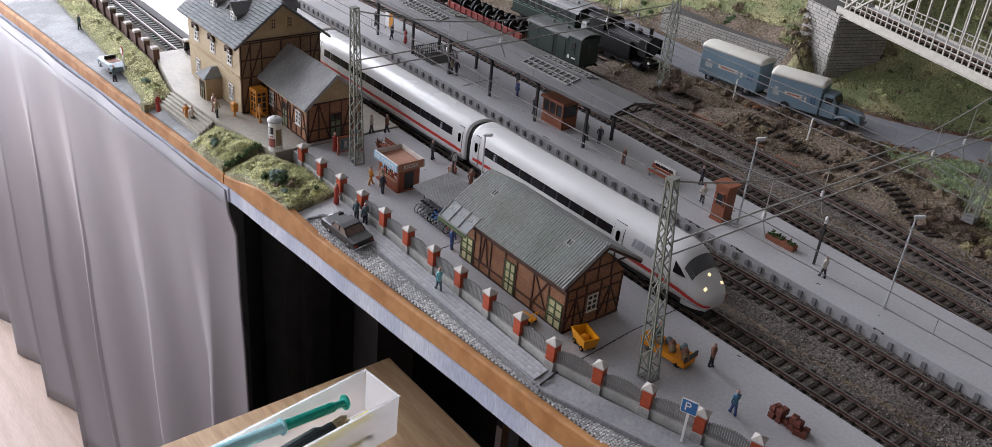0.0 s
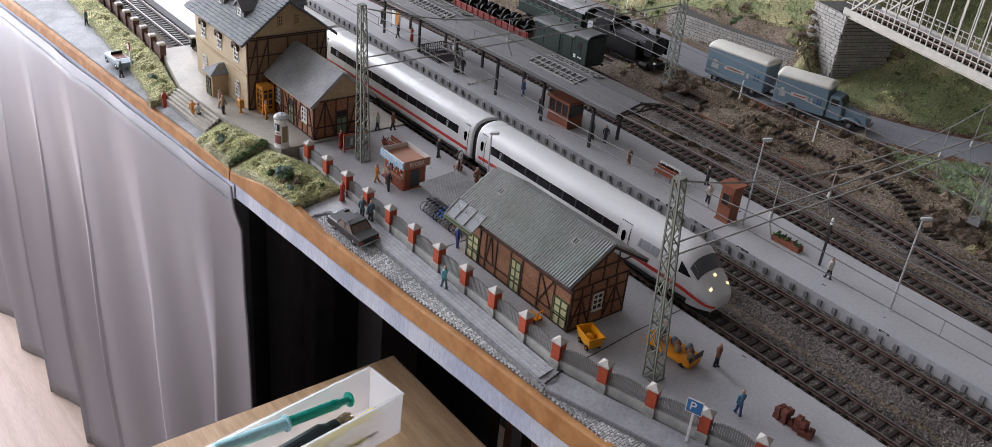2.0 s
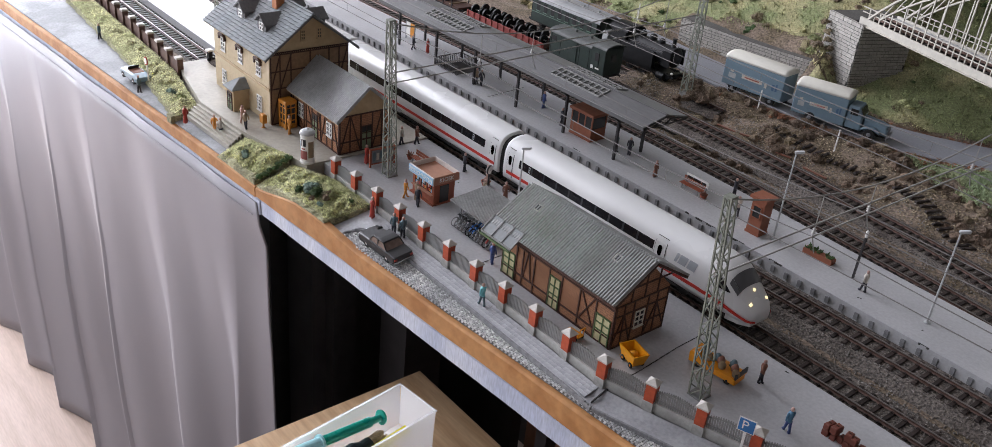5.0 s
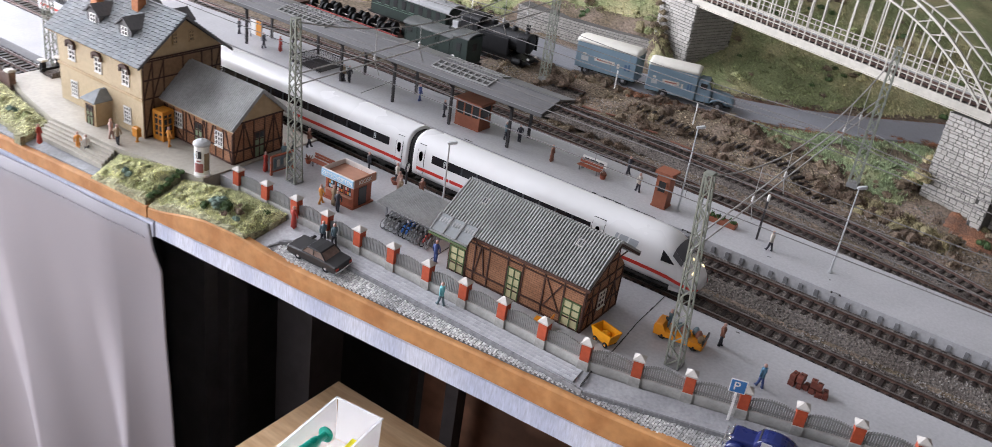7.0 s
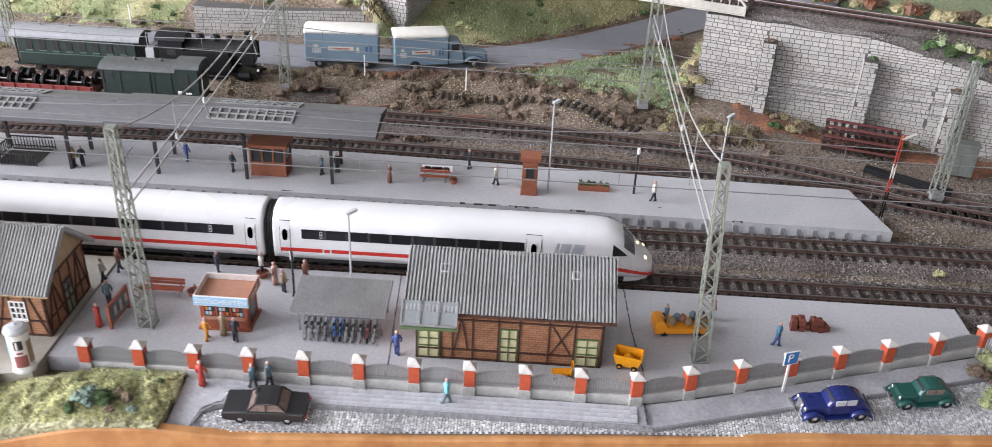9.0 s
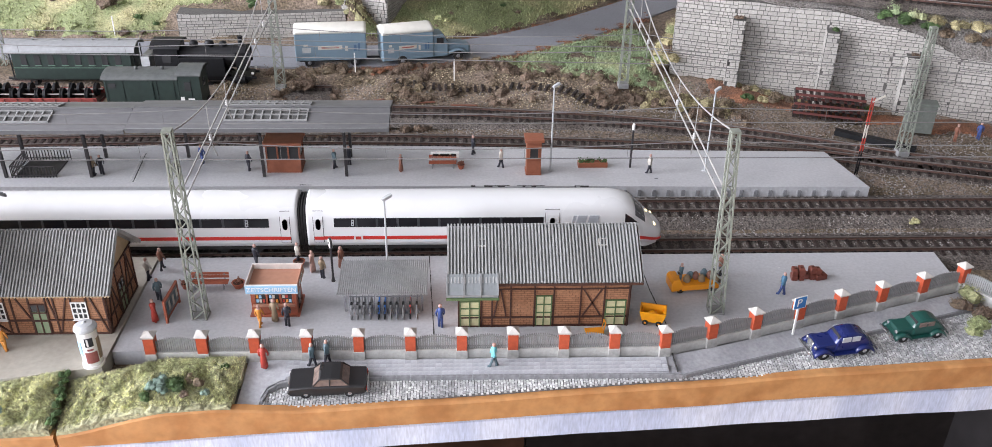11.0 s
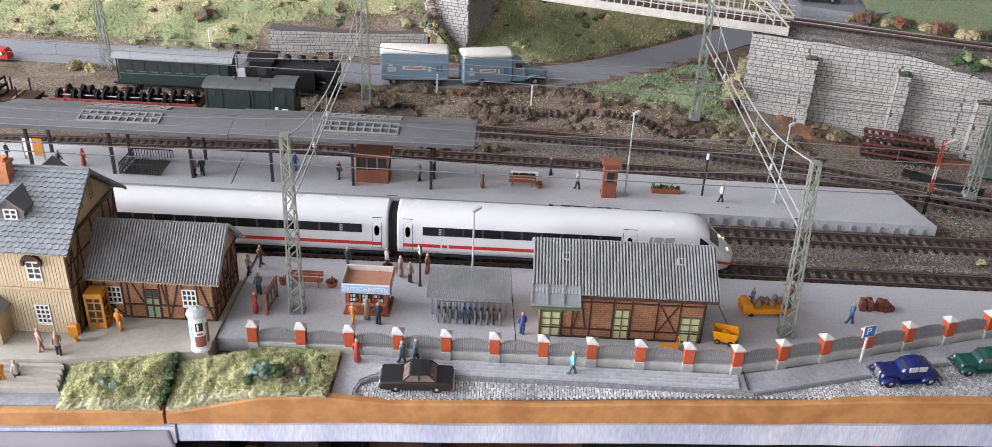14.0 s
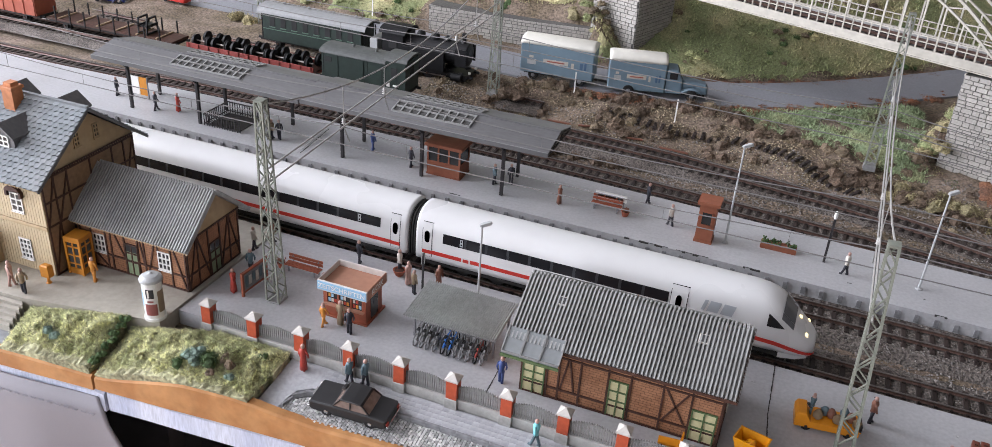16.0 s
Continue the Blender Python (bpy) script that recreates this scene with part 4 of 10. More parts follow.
def slate_roof(x0, x1, ya, za, yb, zb, w=0.0042, h=0.0036):
    """Overlapping shingles on a slope."""
    bm = B()
    a, b = Vector((0, ya, za)), Vector((0, yb, zb))
    d = (b - a)
    ln = d.length
    d.normalize()
    up = Vector((0, -d.z, d.y))
    if up.z < 0:
        up = -up
    rows = int(ln / h)
    hexa(bm, [Vector((x, 0, 0)) + p for p, x in ((a, x0), (a, x1), (b, x1), (b, x0))] + [Vector((x, 0, 0)) + p + up * 0.0006 for p, x in ((a, x0), (a, x1), (b, x1), (b, x0))])
    for r in range(rows):
        s0, s1 = ln * r / rows - 0.0003, ln * (r + 1) / rows + 0.0006
        n = int((x1 - x0) / w)
        off = 0.5 if r % 2 else 0
        for k in range(n + 1):
            u0 = x0 + (x1 - x0) * max(0, (k - off)) / n + 0.0001
            u1 = x0 + (x1 - x0) * min(n, (k + 1 - off)) / n - 0.0001
            if u1 - u0 < 0.0005:
                continue
            um = (u0 + u1) / 2
            p = [(u0, s0 + 0.0010), (um, s0), (u1, s0 + 0.0010), (u1, s1), (u0, s1)]
            vs = [bm.verts.new(Vector((u, 0, 0)) + a + d * s + up * (0.00145 if i < 3 else 0.0007)) for i, (u, s) in enumerate(p)]
            bm.faces.new(vs)
            bm.faces.new((vs[0], vs[1], bm.verts.new(vs[1].co - up * 0.0008), bm.verts.new(vs[0].co - up * 0.0008)))
            bm.faces.new((vs[1], vs[2], bm.verts.new(vs[2].co - up * 0.0008), bm.verts.new(vs[1].co - up * 0.0008)))
    return bm


def scallops(bm, x0, x1, z, y, pitch=0.0021, h=0.0016):
    """A row of hanging teeth under an eave."""
    n = int((x1 - x0) / pitch)
    for k in range(n):
        a = x0 + (x1 - x0) * k / n
        b = x0 + (x1 - x0) * (k + 1) / n
        prism(bm, [(a, z), (b, z), (b, z - h * 0.45), ((a + b) / 2, z - h), (a, z - h * 0.45)], "y", y, y + 0.0006)
    return bm


M["door_green"] = material("door_green_paint", (0.20, 0.25, 0.15), 0.55, vary=0.12, scale=300, bump=0.05)
M["door_yellowgreen"] = material("door_yellow_green_paint", (0.54, 0.50, 0.29), 0.55, vary=0.12, scale=300, bump=0.05)
M["wall_boards"] = material("yellow_boards", (0.52, 0.42, 0.27), 0.65, vary=0.07, scale=250, bump=0.08)
M["timber_gable"] = material("brown_gable_infill", (0.24, 0.145, 0.08), 0.7, vary=0.15, scale=350, bump=0.1)

# station building
ST = thing("station_building", Matrix(), "two-storey yellow half-timbered station with slate roof and low annex", "building")
HX0, HX1, HY0, HY1, HZ, HP = -0.236, -0.118, 0.0, 0.082, 0.072, 0.103
ym = (HY0 + HY1) / 2
bm = prism(B(), [(HY0, 0.0012), (HY1, 0.0012), (HY1, HZ), (ym, HP - 0.001), (HY0, HZ)], "x", HX0, HX1)
part("wall", bm, M["plaster"], ST, "yellow plaster wall")
# vertical boards on the front
bm = B()
n = 52
for k in range(n):
    x = HX0 + (HX1 - HX0) * k / n
    box(bm, x + 0.00015, x + (HX1 - HX0) / n - 0.00015, HY0 - 0.0006, HY0, 0.0015, 0.0345)
    box(bm, x + 0.00015, x + (HX1 - HX0) / n - 0.00015, HY0 - 0.0006, HY0, 0.0372, HZ - 0.001)
tagged(part("boarding", bm, M["wall_boards"], ST, "pale yellow vertical boards"), kind="stuff")
part("cornice", box(B(), HX0 - 0.0008, HX1 + 0.0008, HY0 - 0.0016, HY0, 0.0347, 0.0370, 0.0004), M["plaster"], ST)
EV = 0.008
sl = (HP - HZ) / (ym - HY0)
part("roof", slate_roof(HX0 - 0.007, HX1 + 0.007, HY0 - EV, HZ - sl * EV + 0.001, ym, HP + 0.001), M["slate"], ST, "pale grey slate roof slope")
part("roof", slate_roof(HX0 - 0.007, HX1 + 0.007, HY1 + EV, HZ - sl * EV + 0.001, ym, HP + 0.001), M["slate"], ST, "pale grey slate roof slope")
part("ridge", beam(B(), (HX0 - 0.007, ym, HP + 0.0022), (HX1 + 0.007, ym, HP + 0.0022), 0.0022, 0.0014), M["slate"], ST)
part("eave_teeth", scallops(B(), HX0 - 0.006, HX1 + 0.006, HZ - sl * EV + 0.0012, HY0 - EV + 0.0006), M["plaster"], ST, "carved eave board")
for s in (-1, 1):
    yo = ym + s * (ym - HY0 + EV)
    part("barge_board", beam(B(), (HX1 + 0.0068, ym, HP + 0.0004), (HX1 + 0.0068, yo, HZ - sl * EV + 0.0004), 0.0008, 0.0016), M["roof_dark"], ST)
fm, gm = face_front(0, HY0 - 0.0006), face_right(HX1, 0)
for x in (-0.215, -0.177, -0.139):
    w_ = window(ST, fm, x, 0.0440, 0.0088, 0.0125, 2, 3, "white_paint")
    part("hood", on_wall(prism(B(), [(x - 0.0062, 0.0590), (x + 0.0062, 0.0590), (x + 0.0050, 0.0610), (x, 0.0632), (x - 0.0050, 0.0610)], "y", -0.0028, 0.0), fm), M["timber"], w_, "carved wooden window hood")
    for s in (-1, 1):
        part("bracket", on_wall(box(B(), x + s * 0.0056 - 0.0009, x + s * 0.0056 + 0.0009, -0.0024, 0.0, 0.0548, 0.0592, 0.0004), fm), M["timber"], w_)
for x in (-0.215, -0.139):
    window(ST, fm, x, 0.0095, 0.0088, 0.0140, 3, 4, "white_paint")
# gable: dark half timber below, plain above
part("gable_infill", box(B(), HX1, HX1 + 0.0005, HY0 + 0.0005, HY1 - 0.0005, 0.0015, 0.0690), M["timber_gable"], ST, "brown panels between the timbers")
tm = face_right(HX1 + 0.0005, 0)
timbers(ST, tm, HY0, HY1, 0.0015, 0.069, (0.0006, 0.010, 0.021, 0.041, 0.061, 0.072, 0.0814), (0.0020, 0.0365, 0.0690, 0.0530), ((0.001, 0.037, 0.010, 0.068), (0.0215, 0.068, 0.0105, 0.037), (0.072, 0.037, 0.081, 0.068), (0.001, 0.003, 0.0095, 0.036)))
part("gable_teeth", on_wall(scallops(B(), HY0, HY1, 0.0715, -0.0010), tm), M["timber"], ST, "dark carved band across the gable")
for y in (0.033, 0.050):
    window(ST, gm, y + 0.001, 0.0800, 0.0042, 0.0090, 2, 3, "plaster")
# dormers
def dormer(x):
    yd, zd = 0.010, 0.0815
    d = part("dormer", prism(B(), [(x - 0.0085, zd - 0.006), (x + 0.0085, zd - 0.006), (x + 0.0085, zd + 0.0085), (x, zd + 0.0150), (x - 0.0085, zd + 0.0085)], "y", yd, yd + 0.022), M["roof_dark"], ST, "slate-clad dormer with a gabled roof")
    window(d, face_front(0, yd), x, zd + 0.0005, 0.0078, 0.0068, 2, 2, "white_paint", False)
    for s in (-1, 1):
        part("roof", prism(B(), [(x, zd + 0.0150), (x + s * 0.0108, zd + 0.0066), (x + s * 0.0108, zd + 0.0078), (x, zd + 0.0163)], "y", yd - 0.0025, yd + 0.028), M["roof_dark"], d)


dormer(-0.196)
dormer(-0.152)
for x in (-0.196, -0.152):
    zd = 0.0815
    d = part("dormer", prism(B(), [(x - 0.0085, zd - 0.006), (x + 0.0085, zd - 0.006), (x + 0.0085, zd + 0.0085), (x, zd + 0.0150), (x - 0.0085, zd + 0.0085)], "y", 0.050, 0.072), M["roof_dark"], ST, "slate-clad dormer with a gabled roof")
    for s in (-1, 1):
        part("roof", prism(B(), [(x, zd + 0.0150), (x + s * 0.0108, zd + 0.0066), (x + s * 0.0108, zd + 0.0078), (x, zd + 0.0163)], "y", 0.044, 0.0745), M["roof_dark"], d)


def chimney(x, y):
    c = part("chimney", box(B(), x - 0.0042, x + 0.0042, y - 0.0042, y + 0.0042, 0.084, 0.1100), M["chimney"], ST, "orange brick chimney with a stepped top")
    part("crown", box(B(), x - 0.0051, x + 0.0051, y - 0.0051, y + 0.0051, 0.1100, 0.1122, 0.0004), M["chimney"], c)
    part("pot", box(B(), x - 0.0030, x + 0.0030, y - 0.0030, y + 0.0030, 0.1122, 0.1145), M["chimney"], c)


M["chimney"] = material("orange_chimney_brick", (0.50, 0.20, 0.085), 0.65, vary=0.15, scale=300)
chimney(-0.164, 0.0335)
chimney(-0.2095, 0.0245)
# porch on the front
part("porch", box(B(), -0.1775, -0.1615, -0.0165, -0.0006, 0.0012, 0.0230), M["plaster"], ST, "small yellow porch with a hipped slate roof")
bm = B()
loft(bm, [[(-0.1795, -0.0190, 0.0230), (-0.1595, -0.0190, 0.0230), (-0.1595, 0.0, 0.0230), (-0.1795, 0.0, 0.0230)], [(-0.1795, -0.0190, 0.0238), (-0.1595, -0.0190, 0.0238), (-0.1595, 0.0, 0.0238), (-0.1795, 0.0, 0.0238)], [(-0.1710, -0.0070, 0.0315), (-0.1680, -0.0070, 0.0315), (-0.1680, 0.0, 0.0315), (-0.1710, 0.0, 0.0315)]])
part("porch_roof", bm, M["slate"], ST)
door(ST, face_front(0, -0.0165), -0.1695, 0.0012, 0.0088, 0.0180)
# annex
AX0, AX1, AY0, AY1, AZ, AP = HX1 + 0.0005, -0.0315, 0.0220, 0.0765, 0.0385, 0.0620
am_ = (AY0 + AY1) / 2
part("annex_wall", prism(B(), [(AY0, 0.0012), (AY1, 0.0012), (AY1, AZ), (am_, AP), (AY0, AZ)], "x", AX0, AX1), M["brick_orange"], ST, "orange brick infill wall of the annex")
sl = (AP - AZ) / (am_ - AY0)
part("annex_roof", ridged_roof(AX0 + 0.0001, AX1 + 0.0065, AY0 - 0.0055, AZ - sl * 0.0055 + 0.0004, am_, AP + 0.0004, 0.0020, 0.0012, 0.00075), M["roof_grey"], ST, "ribbed grey annex roof")
part("annex_roof", ridged_roof(AX0 + 0.0001, AX1 + 0.0065, AY1 + 0.0055, AZ - sl * 0.0055 + 0.0004, am_, AP + 0.0004, 0.0020, 0.0012, 0.00075), M["roof_grey"], ST, "ribbed grey annex roof")
part("annex_gable", prism(B(), [(AY0 - 0.001, AZ - 0.0005), (AY1 + 0.001, AZ - 0.0005), (am_, AP + 0.0003)], "x", AX1, AX1 + 0.0009), M["plaster"], ST, "plain yellow gable")
part("annex_teeth", scallops(B(), AX0, AX1 + 0.006, AZ - sl * 0.0055 + 0.0004, AY0 - 0.0050), M["plaster"], ST)
part("annex_teeth", on_wall(scallops(B(), AY0, AY1, AZ - 0.0002, -0.0008), face_right(AX1 + 0.0009, 0)), M["timber"], ST)
af, ar = face_front(0, AY0), face_right(AX1, 0)
ps = (-0.1150, -0.1060, -0.0945, -0.0905, -0.0795, -0.0690, -0.0640, -0.0530, -0.0435, -0.0322)
timbers(ST, af, AX0, AX1, 0.0015, 0.0375, ps, (0.0020, 0.0125, 0.0370), ((-0.105, 0.013, -0.095, 0.003), (-0.0895, 0.036, -0.080, 0.013), (-0.068, 0.036, -0.0645, 0.013), (-0.063, 0.003, -0.054, 0.036), (-0.0425, 0.036, -0.033, 0.003)))
timbers(ST, ar, AY0, AY1, 0.0015, 0.0375, (0.0226, 0.0330, 0.0440, 0.0560, 0.0660, 0.0758), (0.0020, 0.0125, 0.0370), ((0.023, 0.003, 0.0325, 0.036), (0.0335, 0.036, 0.0435, 0.003), (0.0565, 0.003, 0.0655, 0.036), (0.0665, 0.036, 0.0755, 0.003)))
window(ST, af, -0.1000, 0.0135, 0.0090, 0.0125, 3, 3, "white_paint")
window(ST, af, -0.0485, 0.0135, 0.0090, 0.0125, 3, 3, "white_paint")
door(ST, af, -0.0742, 0.0015, 0.0095, 0.0235)
door(ST, ar, 0.0500, 0.0015, 0.0105, 0.0235)

# freight shed
SH = thing("freight_shed", Matrix(), "half-timbered brick goods shed with a ribbed grey roof", "building")
SX0, SX1, SY0, SY1, SZ, SP = 0.1925, 0.3055, 0.0265, 0.0775, 0.0335, 0.0610
sm = 0.0525
part("wall", prism(B(), [(SY0, 0.0), (SY1, 0.0), (SY1, SZ + 0.001), (sm, SP - 0.0015), (SY0, SZ + 0.001)], "x", SX0, SX1), M["brick_orange"], SH, "orange brick infill wall")
sl = 0.62
ze = 0.0615 - sl * (sm - 0.0175)
part("roof", ridged_roof(SX0 - 0.0065, SX1 + 0.0060, 0.0175, ze, sm, 0.0615, 0.00217, 0.0012, 0.00125), M["roof_grey"], SH, "ribbed grey roof slope with two skylights")
part("roof", ridged_roof(SX0 - 0.0065, SX1 + 0.0060, 0.0875, ze, sm, 0.0615, 0.00217, 0.0012, 0.00125), M["roof_grey"], SH, "ribbed grey roof slope")
M["flap_grey"] = material("canopy_panel_grey", (0.20, 0.213, 0.215), 0.5, vary=0.08, scale=300, bump=0.05)
M["door_frame_green"] = material("door_frame_green", (0.085, 0.13, 0.055), 0.5, vary=0.12, scale=300, bump=0.05)
# lower flap of the roof over the left doors
for k in range(3):
    bm = B()
    xa, xb = SX0 - 0.0068 + 0.0109 * k, SX0 + 0.0038 + 0.0109 * k
    hexa(bm, [(xa, 0.0095, ze - 0.0046), (xb, 0.0095, ze - 0.0046), (xb, 0.0215, ze + 0.0046), (xa, 0.0215, ze + 0.0046), (xa, 0.0095, ze - 0.0036), (xb, 0.0095, ze - 0.0036), (xb, 0.0215, ze + 0.0056), (xa, 0.0215, ze + 0.0056)])
    fl = part("roof_flap", bm, M["flap_grey"], SH, "plain grey canopy panel over the corner doors")
    for xx in (xa, xb):
        part("glazing_bar", beam(B(), (xx, 0.0097, ze - 0.0031), (xx, 0.0215, ze + 0.0061), 0.0008, 0.0007), M["fence_grey"], fl)
    part("front_bar", beam(B(), (xa, 0.0095, ze - 0.0033), (xb, 0.0095, ze - 0.0033), 0.0008, 0.0010), M["fence_grey"], fl)
part("flap_gutter", beam(B(), (SX0 - 0.0072, 0.0088, ze - 0.0052), (SX0 + 0.0262, 0.0088, ze - 0.0052), 0.0012, 0.0014), M["door_frame_green"], SH, "grey-green gutter along the canopy")
part("eave_board", box(B(), SX0 - 0.0065, SX1 + 0.006, 0.0172, 0.0178, ze - 0.0014, ze + 0.0004), M["timber"], SH)
for s in (-1, 1):
    part("barge_board", beam(B(), (SX1 + 0.0058, sm, 0.0612), (SX1 + 0.0058, sm + s * 0.0348, ze + 0.0002), 0.0008, 0.0018), M["timber"], SH)
for x in (0.2085, 0.2870):
    c = Vector((x, 0.0415, 0.0615 - sl * (sm - 0.0415) + 0.0012))
    m = Matrix.Translation(c) @ Matrix.Rotation(math.atan(sl), 4, "X")
    s_ = part("skylight", put(box(B(), -0.0028, 0.0028, -0.0028, 0.0028, -0.0008, 0.0012, 0.0002), m), M["cap"], SH, "small square skylight")
    part("pane", put(box(B(), -0.0020, 0.0020, -0.0020, 0.0020, 0.0011, 0.0014), m), M["glass_dark"], s_)
sf, sr = face_front(0, SY0), face_right(SX1, 0)
ps = [SX0 + 0.0006, 0.2080, 0.2150, 0.2272, 0.2428, 0.2555, 0.2732, 0.2888, SX1 - 0.0006]
timbers(SH, sf, SX0, SX1, 0.0, 0.0335, ps, (0.0008, 0.0078, 0.0300, 0.0330), ((0.2163, 0.0085, 0.2198, 0.0295), (0.2242, 0.0085, 0.2207, 0.0295), (0.2748, 0.0085, 0.2868, 0.0295), (0.2868, 0.0085, 0.2748, 0.0295)), 0.0011)
timbers(SH, sr, SY0, SY1, 0.0, 0.0335, (SY0 + 0.0005, 0.0350, 0.0440, 0.0575, 0.0665, SY1 - 0.0005), (0.0008, 0.0120, 0.0250, 0.0330), ((0.027, 0.003, 0.0345, 0.024), (0.0355, 0.024, 0.0435, 0.003), (0.058, 0.003, 0.066, 0.024), (0.067, 0.024, 0.077, 0.003)), 0.0010)
timbers(SH, sr, SY0, SY1, 0.0335, 0.0540, (0.040, 0.0525, 0.065), (0.0440,), (), 0.0010)
door(SH, sf, 0.2003, 0.0008, 0.0125, 0.0200, "door_yellowgreen", "door_frame_green", False)
door(SH, sf, 0.2490, 0.0008, 0.0100, 0.0240, "door_yellowgreen", "door_frame_green", False)
door(SH, sf, 0.2965, 0.0008, 0.0130, 0.0200, "door_yellowgreen", "door_frame_green", False)
window(SH, sr, 0.0508, 0.0110, 0.0085, 0.0120, 2, 3, "off_white")

# platform canopy
CN = thing("platform_canopy", Matrix(), "long grey pitched platform roof on dark posts with skylights", "canopy")
CX0, CX1 = -0.290, 0.1365
for x0, x1, dz in ((CX0, -0.0785, 0.0), (-0.0775, CX1, 0.0012)):
    for ya, yb in ((0.2290, 0.2585), (0.2880, 0.2585)):
        bm = B()
        hexa(bm, [(x0, ya, 0.0480 + dz), (x1, ya, 0.0480 + dz), (x1, yb, 0.0545 + dz), (x0, yb, 0.0545 + dz), (x0, ya, 0.0490 + dz), (x1, ya, 0.0490 + dz), (x1, yb, 0.0555 + dz), (x0, yb, 0.0555 + dz)])
        part("roof_slope", bm, M["roof_dark"], CN, "grey felt roof slope")
    part("fascia", box(B(), x0, x1, 0.2280, 0.2288, 0.0455 + dz, 0.0490 + dz), M["roof_dark"], CN)
    for y0 in (0.2287, 0.2872):
        part("gutter", beam(B(), (x0, y0, 0.0486 + dz), (x1, y0, 0.0486 + dz), 0.0012, 0.0010), M["fence_grey"], CN)
    part("ridge_cap", beam(B(), (x0, 0.2585, 0.0557 + dz), (x1, 0.2585, 0.0557 + dz), 0.0030, 0.0008), M["roof_dark"], CN)


def lights_row(x0, x1, dz):
    """Skylights: dull panes in a grid of pale bars, on both slopes."""
    n = int(round((x1 - x0) / 0.0072))
    for side in (-1, 1):
        z = lambda y: 0.0491 + dz + (0.0295 - abs(y - 0.2585)) * (0.0065 / 0.0295)
        ya, yb = 0.2585 + side * 0.0195, 0.2585 + side * 0.0046
        bm = B()
        hexa(bm, [(x0, ya, z(ya) - 0.0006), (x1, ya, z(ya) - 0.0006), (x1, yb, z(yb) - 0.0006), (x0, yb, z(yb) - 0.0006), (x0, ya, z(ya) + 0.0002), (x1, ya, z(ya) + 0.0002), (x1, yb, z(yb) + 0.0002), (x0, yb, z(yb) + 0.0002)])
        sk = part("skylight", bm, M["sky_pane"], CN, "grid skylight of small dull panes")
        for k in range(n + 1):
            x = x0 + (x1 - x0) * k / n
            part("glazing_bar", beam(B(), (x, ya, z(ya) + 0.0006), (x, yb, z(yb) + 0.0006), 0.0011, 0.0013), M["sky_bar"], sk)
        for y in (ya, (ya + yb) / 2, yb):
            part("glazing_bar", beam(B(), (x0 - 0.0005, y, z(y) + 0.0006), (x1 + 0.0005, y, z(y) + 0.0006), 0.0010, 0.0014), M["sky_bar"], sk)


M["sky_bar"] = material("pale_glazing_bar", (0.27, 0.27, 0.262), 0.5, vary=0.1, scale=300, bump=0.05)
M["sky_pane"] = material("dull_skylight_pane", (0.085, 0.085, 0.082), 0.25, vary=0.1, scale=200, bump=0)
lights_row(-0.2130, -0.1425, 0.0)
lights_row(0.0010, 0.0680, 0.0012)
for x in (-0.262, -0.188, -0.117, -0.045, 0.028, 0.098):
    for y in (0.2400, 0.2775):
        part("post", box(B(), x - 0.0012, x + 0.0012, y - 0.0012, y + 0.0012, 0.0005, 0.0500), M["black"], CN, "dark iron post")
    part("cross_beam", beam(B(), (x, 0.2300, 0.0470), (x, 0.2870, 0.0470), 0.0018, 0.0018), M["black"], CN)
    for s, y in ((-1, 0.2400), (1, 0.2775)):
        part("brace", beam(B(), (x, y, 0.038), (x, y + s * 0.009, 0.0465), 0.0012), M["black"], CN)
for x in (CX0 + 0.0006, CX1 - 0.0006):
    for a, b in (((0.2300, 0.0480), (0.2585, 0.0545)), ((0.287, 0.0480), (0.2585, 0.0545)), ((0.2300, 0.0475), (0.287, 0.0475)), ((0.244, 0.0475), (0.251, 0.0520)), ((0.2585, 0.0475), (0.251, 0.0520)), ((0.2585, 0.0475), (0.266, 0.0520)), ((0.274, 0.0475), (0.266, 0.0520))):
        part("gable_truss", beam(B(), (x, a[0], a[1]), (x, b[0], b[1]), 0.0011), M["black"], CN)


